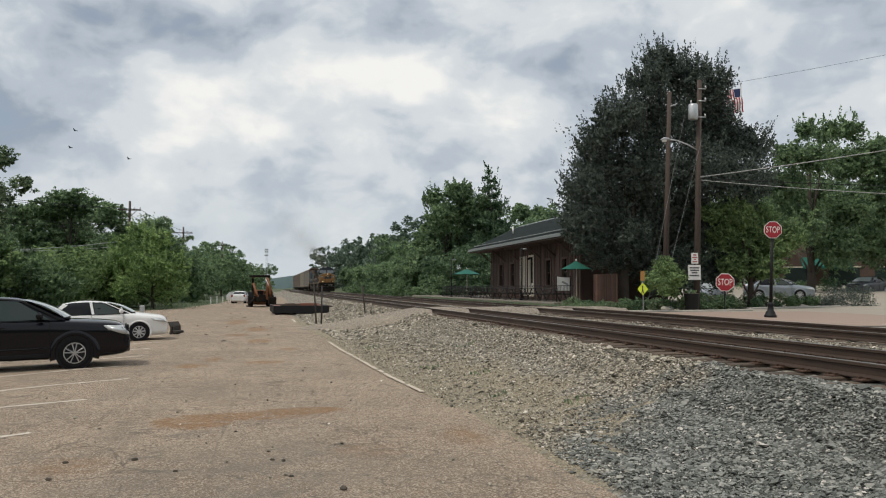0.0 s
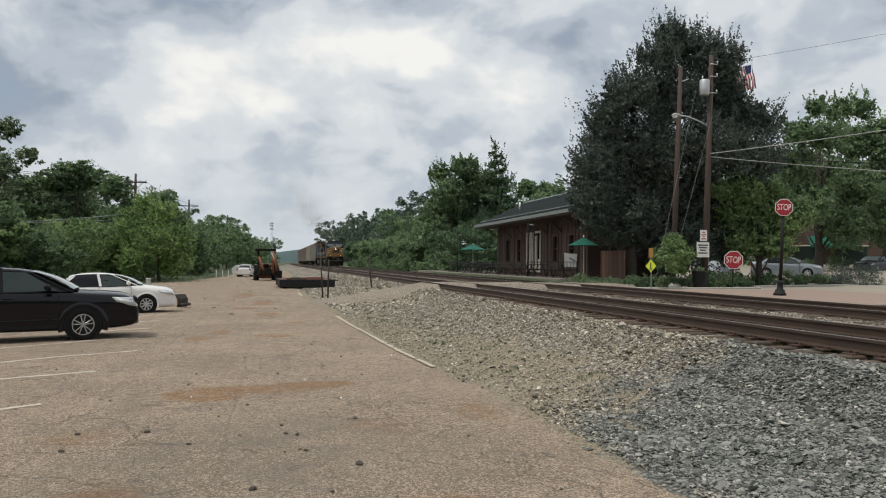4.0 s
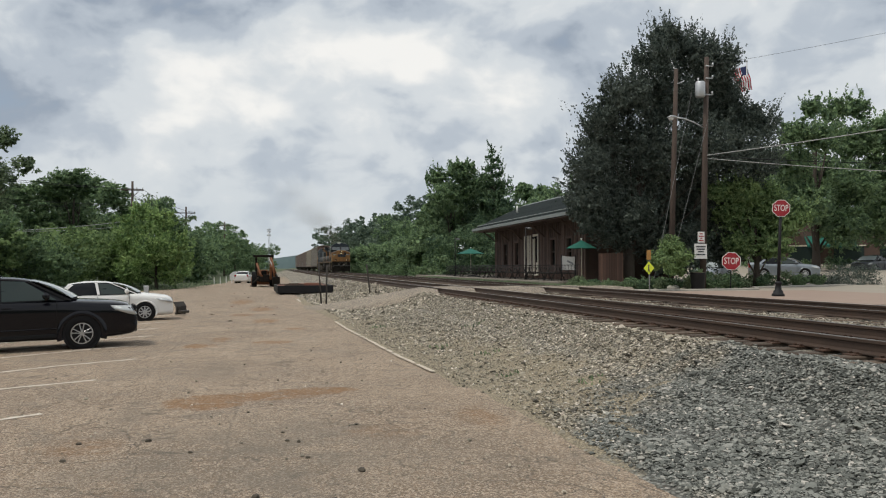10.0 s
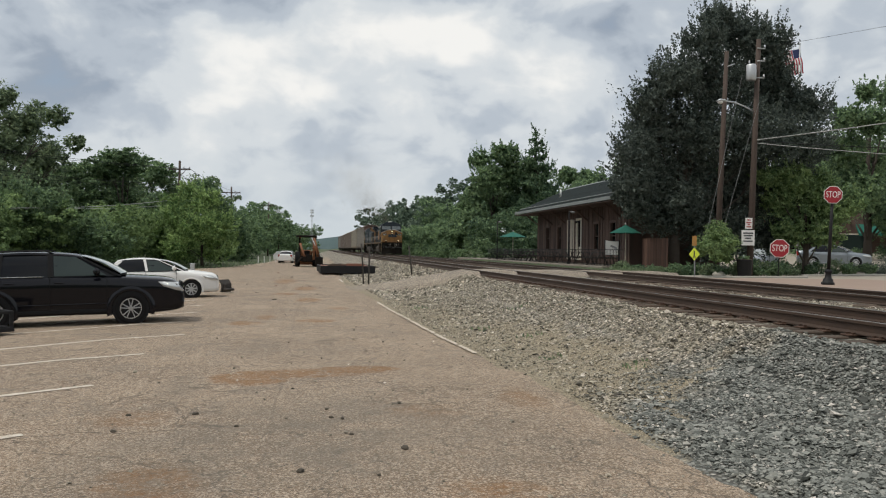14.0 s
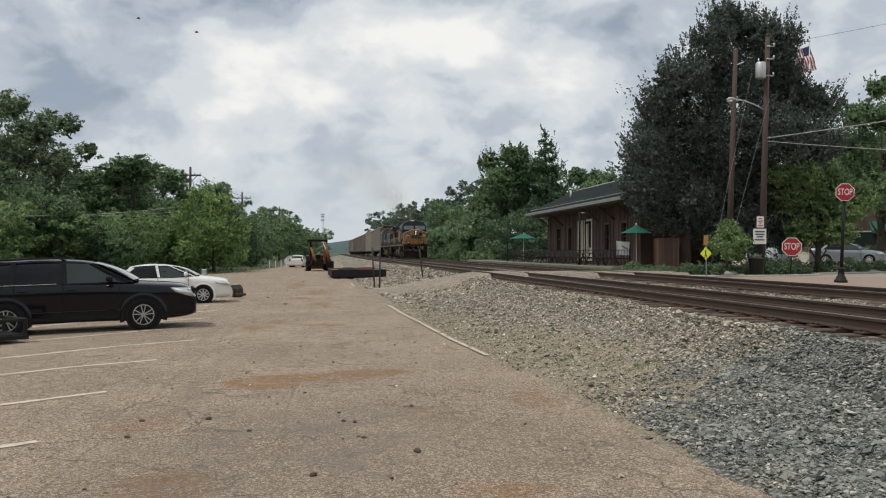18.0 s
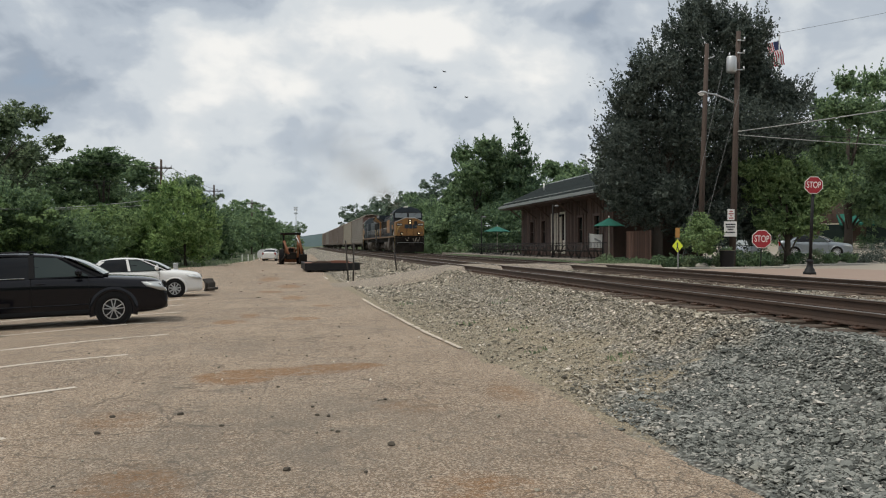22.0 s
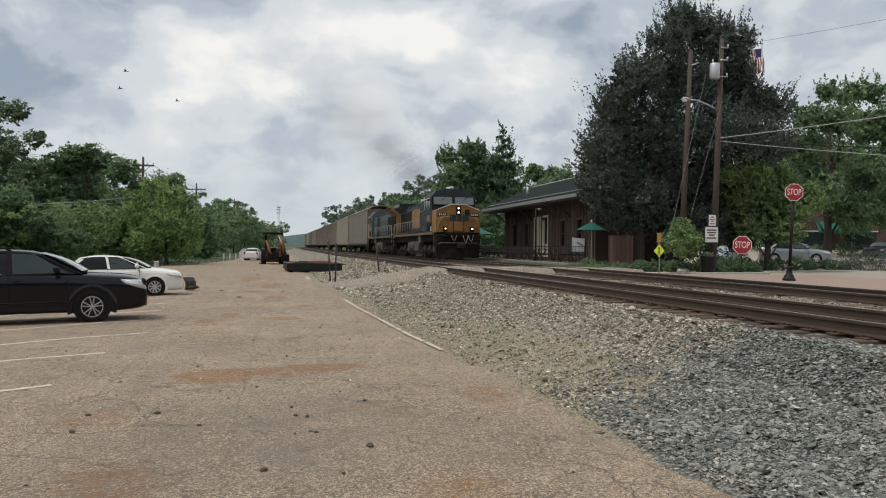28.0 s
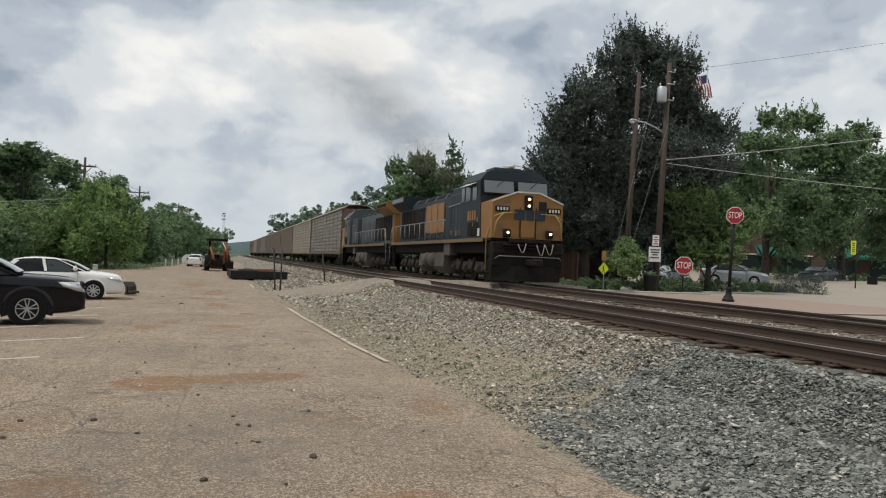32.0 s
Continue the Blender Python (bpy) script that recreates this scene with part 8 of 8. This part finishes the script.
# small things on the lot
M_CHIP = mat("dark_stone_chip", (0.085, 0.07, 0.052), (0.045, 0.038, 0.03), rough=0.9, scale=8, fine=60)
rr_ = random.Random(44)
for x, y, w in ((0.17, 9.65, 0.05), (0.21, 9.18, 0.06), (0.33, 9.11, 0.07), (0.39, 8.33, 0.06), (0.85, 7.69, 0.10), (-0.09, 6.96, 0.08), (-1.25, 9.48, 0.08), (-0.76, 8.81, 0.06), (-1.93, 8.67, 0.07), (0.54, 6.78, 0.05), (-1.95, 9.48, 0.07), (-0.24, 11.08, 0.05)):
    hexa = [[(q * w * 0.5 * math.cos(a) * rr_.uniform(0.8, 1.2), q * w * 0.32 * math.sin(a) * rr_.uniform(0.8, 1.2), h * w) for a in [6.283 * k / 7 for k in range(7)]] for q, h in ((0.85, 0.0), (1.0, 0.14), (0.6, 0.34))]
    solo("stone_chip", Shape().loft(hexa, False), M_CHIP, "dark angular stone chip lying on the asphalt", "stone", pose(x, y, lot_z(x, y), 0, 0, rr_.uniform(0, 180)), group="stone chips")
M_POST = mat("rusty_dark_post", (0.035, 0.032, 0.028), (0.06, 0.045, 0.035), rough=0.8, scale=6)
for (x, y, z), (tx, ty, tz) in (((2.64, 43.05, 0.0), (2.48, 43.0, 2.1)), ((2.78, 41.75, 0.0), (2.81, 41.75, 1.98)), ((5.48, 45.8, 0.3), (5.24, 45.8, 2.05))):
    dx, dy = tx - x, ty - y
    solo("steel_post", Shape().box((0, 0, 0), (0.06, 0.06, 0.1)).tube([(0, 0, -0.3), (dx, dy, tz - z)], 0.036, 6).tube([(0.02, 0, -0.3), (dx + 0.02, dy, tz - z - 0.05)], 0.03, 5), M_POST, "thin dark leaning steel fence post", "post", pose(x, y, z), group="fence posts")
rr_ = random.Random(61)
for k in range(22):
    y = 30 + 58 * rr_.random() ** 1.3
    x = rr_.uniform(-4.2, 1.2)
    w = rr_.uniform(0.05, 0.11)
    hexa = [[(q * w * math.cos(a) * rr_.uniform(0.7, 1.2), q * w * 0.5 * math.sin(a) * rr_.uniform(0.7, 1.2), h * w) for a in [6.283 * i / 7 for i in range(7)]] for q, h in ((0.9, 0.0), (1.0, 0.1), (0.5, 0.3))]
    solo("bark_scrap", Shape().loft(hexa, False), (M_CHIP, M_TIE, M_DECK)[k % 3], "dark scrap of old timber and bark on the asphalt", "debris", pose(x, y, lot_z(x, y), 0, 0, rr_.uniform(0, 180)), group="scattered scraps")
pw = thing("plow_blade", "small dark steel blade standing before the white car", "plow", pose(-3.42, 34.65, 0.0, 0, 0, 52))
part("blade", Shape().prism([(-0.05, 0.04), (0.03, 0.04), (-0.02, 0.22), (0.0, 0.36), (0.12, 0.52), (0.06, 0.54), (-0.07, 0.38), (-0.09, 0.22)], -0.26, 0.26), M_POST, pw)
part("frame", Shape().box((-0.02, -0.18, 0.15), (0.4, 0.3, 0.1), 0.02).box((-0.16, -0.14, 0.22), (0.08, 0.1, 0.3), 0.02), M_POST, pw)
ut = thing("utility_trailer", "corner of a black open-framed utility trailer beside the stalls", "trailer", pose(-6.25, 18.75, 0.0, 0, 0, 40))
part("tongue", Shape().box((-1.2, 0.0, 0.06), (2.6, 0.09, 0.09), 0.01), M_BLACK, ut)
part("end_rail", Shape().box((0.05, 0.55, 0.42), (0.07, 1.2, 0.07), 0.01).box((0.05, 0.0, 0.24), (0.07, 0.07, 0.42), 0.01), M_BLACK, ut)
part("side_rail", Shape().box((-1.2, 0.0, 0.42), (2.5, 0.06, 0.07), 0.01), M_BLACK, ut)
part("side_rail", Shape().box((-1.2, 1.15, 0.42), (2.5, 0.06, 0.07), 0.01), M_BLACK, ut)
part("deck", Shape().box((-1.2, 0.57, 0.10), (2.5, 1.1, 0.04), 0.005), M_TRIM, ut)
part("post", Shape().box((0.05, 1.15, 0.24), (0.07, 0.07, 0.42), 0.01), M_BLACK, ut)

# ---- behind the lot ----
def line_pole(x, y, h, lean, w, lab):
    p = thing("utility_pole", lab, "utility pole", pose(x, y, 0.0), group="line poles")
    part("pole", Shape().tube([(0, 0, -0.2), (lean * 0.5, 0, h * 0.5), (lean, 0, h)], [0.17, 0.15, 0.11], 8), M_WOODPOLE, p)
    part("crossarm", Shape().box((lean, -0.12, h - 0.9), (w, 0.1, 0.13), 0.01), M_WOODPOLE, p)
    for k in (-0.46, -0.2, 0.2, 0.46):
        part("insulator", Shape().tube([(lean + k * w, -0.12, h - 0.85), (lean + k * w, -0.12, h - 0.6)], 0.05, 6), M_STEEL, p)
    for k in (-1, 1):
        part("brace", Shape().tube([(lean, -0.1, h - 1.7), (lean + k * w * 0.32, -0.1, h - 0.92)], 0.03, 5), M_WOODPOLE, p)
    return p


line_pole(-11.5, 125, 10.6, -0.1, 2.6, "wooden line pole with one crossarm over the woods")
line_pole(-13.6, 90, 10.7, 0.0, 2.2, "wooden line pole with crossarm behind the round tree")
line_pole(-9.6, 190, 12.0, 0.1, 2.4, "distant wooden line pole over the woods")
line_pole(-9.0, 235, 12.5, 0.0, 2.2, "distant wooden line pole above the trees")
for z, k in ((10.7, -1.0), (10.7, 1.0), (9.0, 0.0), (8.6, 0.2)):
    wire("line_wire", (-13.6 + k, 90, z - 0.8), (-11.5 + k, 125, z - 0.9), 0.4, 0.02, "thin line wire between the lot's poles")
    wire("line_wire", (-13.6 + k, 90, z - 0.8), (-46 + k, 62, z + 1.5), 0.9, 0.02, "thin line wire behind the lot's trees")
wire("service_cable", (-12.6, 84, 6.4), (-31, 58, 4.4), 0.7, 0.03, "pale service cable before the trees", M_CABLE)
wire("service_cable", (-12.6, 84, 5.9), (-29, 56, 4.9), 0.7, 0.022, "pale service cable before the trees", M_CABLE)
tw = thing("lattice_tower", "thin distant lattice mast", "tower", pose(0.0, 300, 0.0))
for a in range(3):
    c, s_ = math.cos(a * 2.094), math.sin(a * 2.094)
    part("leg", Shape().tube([(0.45 * c, 0.45 * s_, 0), (0.22 * c, 0.22 * s_, 15.3)], 0.06, 5), M_STEEL, tw)
for z in range(1, 15):
    part("brace", Shape().tube([(0.4, 0, z), (-0.2, 0.33, z + 0.5), (-0.2, -0.33, z + 1.0)], 0.04, 4), M_STEEL, tw)
for z in (13.2, 14.4, 15.2):
    part("antenna", Shape().box((0, 0, z), (1.3, 0.3, 0.5), 0.05), M_STEEL, tw)
hs = thing("white_house", "white-sided house half hidden behind the trees", "house", pose(-28.0, 76, 0.0))
part("wall", Shape().box((0, 0, 1.9), (7.0, 6.0, 3.8), 0.02), M_WHITE, hs)
part("roof", Shape().prism([(-3.4, 3.75), (0, 5.6), (3.4, 3.75), (3.4, 3.6), (-3.4, 3.6)], -3.9, 3.9), M_SHINGLE, hs)
for x in (-1.8, 1.6):
    w = part("window", Shape().box((x, -3.02, 2.0), (0.9, 0.06, 1.3), 0.01), M_PANE, hs)
    part("frame", Shape().box((x, -3.04, 2.7), (1.1, 0.06, 0.1)).box((x, -3.04, 1.32), (1.1, 0.08, 0.1)).box((x - 0.5, -3.04, 2.0), (0.1, 0.06, 1.4)).box((x + 0.5, -3.04, 2.0), (0.1, 0.06, 1.4)), M_WHITE, w)
for k in range(5):
    w_ = solo("white_stake", Shape().box((0, 0, 0.4), (0.1, 0.1, 0.8), 0.01), M_WHITE, "short white wooden stake at the lot's edge", "stake", pose(-6.2 + 0.55 * k, 101 + 2.6 * k, 0.0), group="white stakes")

# distance haze is painted into the hill's blue-grey colour
M_HILL = mat("haze_coloured_hill", (0.10, 0.14, 0.14), (0.07, 0.105, 0.11), rough=1.0, scale=0.01, fine=0.08, space="World", bump=0)
hill = Shape()
prof = [(-900 + 60 * i, 22 + 7 * math.sin(i * 0.8) + 4 * math.sin(i * 2.1)) for i in range(31)]
solo("far_hill", hill.loft([[(x, 1500, -8) for x, z in prof], [(x, 1520, z * 0.9) for x, z in prof], [(x, 1700, z) for x, z in prof], [(x, 2000, -8) for x, z in prof]], True, False, False), M_HILL, "low wooded hill with haze in its colour", "hill", kind="structure")

# ---- far side of the square ----
cw = solo("low_wall", Shape().box((0, 0, 0.2), (34, 0.4, 0.5), 0.03), M_CONC, "low tan stone kerb wall round the planting", "wall", pose(62, 63.0, 1.25, 0, 0, -14), kind="structure")
shop = thing("shop_building", "dark shop front under trees with a green awning", "building", pose(66, 80, 1.2, 0, 0, -25))
M_SHOP = mat("dark_brick_shop", (0.12, 0.075, 0.06), (0.08, 0.06, 0.05), rough=0.9, scale=2, fine=14)
part("wall", Shape().box((0, 0, 3.2), (36, 7, 6.4), 0.03), M_SHOP, shop)
for k in range(7):
    w = part("window", Shape().box((-13.5 + 4.5 * k, -3.52, 1.7), (3.0, 0.06, 2.2), 0.01), M_PANE, shop)
    part("frame", Shape().box((-13.5 + 4.5 * k, -3.54, 2.85), (3.3, 0.1, 0.14)).box((-13.5 + 4.5 * k, -3.54, 0.55), (3.3, 0.12, 0.14)), M_CREAM, w)
for x in (-6.5, 2.5, 9.5):
    part("awning", Shape().prism([(-3.5, 3.9), (-5.4, 2.9), (-5.4, 2.65), (-3.5, 3.6)], x - 2.4, x + 2.4), M_UMB, shop, "dark green shop awning")
ys = thing("banner_sign", "narrow bright yellow-green upright street banner", "sign", pose(43.0, 50.0, 0.75, 0, 0, -35))
part("post", Shape().tube([(0.2, 0.05, 0), (0.2, 0.05, 3.9)], 0.04, 8), M_BLACK, ys)
part("panel", Shape().box((0, 0, 3.25), (0.34, 0.02, 0.98), 0.006), M_YSIGN, ys)
for k in range(5):
    part("bar", Shape().box((0, -0.015, 3.55 - 0.14 * k), (0.16, 0.006, 0.07)), M_INK, ys)
tcan = solo("litter_bin", Shape().tube([(0, 0, 0), (0, 0, 0.05), (0, 0, 0.95), (0, 0, 1.0)], [0.33, 0.36, 0.40, 0.42], 16), M_BLACK, "black round litter bin on the square", "bin", pose(50.5, 56.5, 1.05))
for a, b in (((31.0, 38.0), (33.6, 39.4)), ((17.5, 21.0), (26.0, 23.0))):
    solo("street_line", strip([a, b], 0.16, 0.785, 5, 0.0), M_LINE, "white painted line on the street", "road marking", kind="structure")
solo("bed_kerb", Shape().tube([(14.9, 36.4, 0.76), (19, 36.0, 0.76), (23.0, 36.4, 0.77), (24.5, 39.2, 0.77), (33, 42.6, 0.78), (35.5, 44.6, 0.78)], 0.07, 6), M_CONC, "low concrete kerb round the planting bed", "kerb", kind="structure")
rr_ = random.Random(33)
for i in range(12):
    x, y = 36 + 2.4 * i, 61.5 + 0.35 * i - 0.6 * i + rr_.uniform(-0.5, 0.5) + 4
    r = rr_.uniform(0.6, 1.0)
    tree("square_bush", "dark green bush behind the kerb wall", (x, y, 1.2), ball_lobes(x, y, 1.25 + r * 0.7, r * 1.3, r * 0.9, 4, 90 + i), 1500, 0.075, ("mid", "pine")[i % 2], 0.0, 90 + i, 0.35, 0.5, category="bush", group="square bushes")
x, y = 33.2, 43.2
tree("spruce_bush", "spreading blue-green low evergreen at the bed's end", (x, y, 0.75), ball_lobes(x, y, 1.2, 2.0, 0.85, 6, 77, 0.5, 1.4), 7000, 0.06, "dark", 0.0, 77, 0.3, 0.5, category="bush", aspect=0.3)


# ---- smoke and birds ----
M_SMOKE = mat("thin_smoke", (0.19, 0.155, 0.12), (0.22, 0.185, 0.15), rough=1.0, bump=0, spec=0.0)
PLUME = ((0.0, 12.4, 5.6, 0.6, 250), (-0.9, 14.2, 7.2, 1.0, 800), (-2.3, 17.0, 9.2, 1.5, 1500), (-4.2, 21.0, 11.8, 2.1, 1800), (-6.6, 26.0, 14.8, 2.9, 1500))
for i, (px, py, pz, R, n) in enumerate(PLUME):
    r, n, R = np.random.RandomState(70 + i), n * 29, R * 0.8
    p = r.normal(size=(n, 3)) * np.array((R, R * 1.3, R * 0.9)) + np.sin(r.normal(size=(n, 3)) * 2.0 + i) * R * 0.25
    a = r.normal(size=(n, 3))
    a /= np.linalg.norm(a, axis=1)[:, None]
    b = np.cross(a, r.normal(size=(n, 3)))
    b /= np.linalg.norm(b, axis=1)[:, None]
    s_ = 0.008 * r.uniform(0.6, 1.4, n)[:, None]
    puff = solo("smoke_puff", quads("smoke_puff", np.stack([p - a * s_, p - b * s_, p + a * s_, p + b * s_], 1), M_SMOKE), None, "thin grey-brown exhaust smoke drifting above the locomotive", "smoke", group="exhaust smoke")
    SMOKE.append((puff, [(t, pose(TRACKS[1] + px + 0.2 * i * math.sin(t * 0.7 + i), nose_y(t) + py, RAIL_Z + pz + 0.15 * i * math.sin(t * 0.5 + 2 * i), 8 * math.sin(t * 0.6 + i), 0, 5 * t)) for t in TRAIN_TIMES]))

M_BIRD = mat("dark_feathers", (0.03, 0.03, 0.033), (0.05, 0.05, 0.05), rough=0.8)
for i, (dx, dy, dz) in enumerate(((0, 0, 0), (3.6, 1.0, -0.5), (0.6, -1.5, 0.9))):
    bird = thing("bird", "small dark bird gliding high over the lot", "bird", group="flying birds")
    part("body", Shape().tube([(0, -0.12, 0), (0, -0.05, 0.01), (0, 0.06, 0.0), (0, 0.15, 0)], [0.012, 0.035, 0.03, 0.012], 8), M_BIRD, bird)
    for sx_ in (-1, 1):
        part("wing", Shape().prism([(sx_ * 0.02, 0.05), (sx_ * 0.14, 0.06), (sx_ * 0.25, -0.05), (sx_ * 0.12, -0.03), (sx_ * 0.02, -0.05)], -0.004, 0.004, "z"), M_BIRD, bird, "", pose(0, 0, 0.02, 0, -sx_ * 18, 0))
    part("tail", Shape().prism([(-0.02, -0.1), (0.02, -0.1), (0.04, -0.2), (-0.04, -0.2)], -0.003, 0.003, "z"), M_BIRD, bird)
    path = [(0, -12.9, 60, 11.3, 60), (3, -22, 55, 24, 40), (9, 30, 20, 40, -80), (16, -30, 40, 34, -60), (19, -0.7, 60, 11.8, -70), (21, 6, 60, 13, -70), (23, 12.4, 60, 14.1, -40), (25, 6, 66, 24, 60), (28, -10.6, 60, 12.3, 80), (30, -26, 58, 17, 80), (32, -36, 50, 26, 60)]
    BIRDS.append((bird, [(t, pose(x + dx * (1 - 0.5 * (t == 23)), y + dy, z + dz * (1 - 0.5 * (t == 23)), 0, 14, r)) for t, x, y, z, r in path]))


motions()
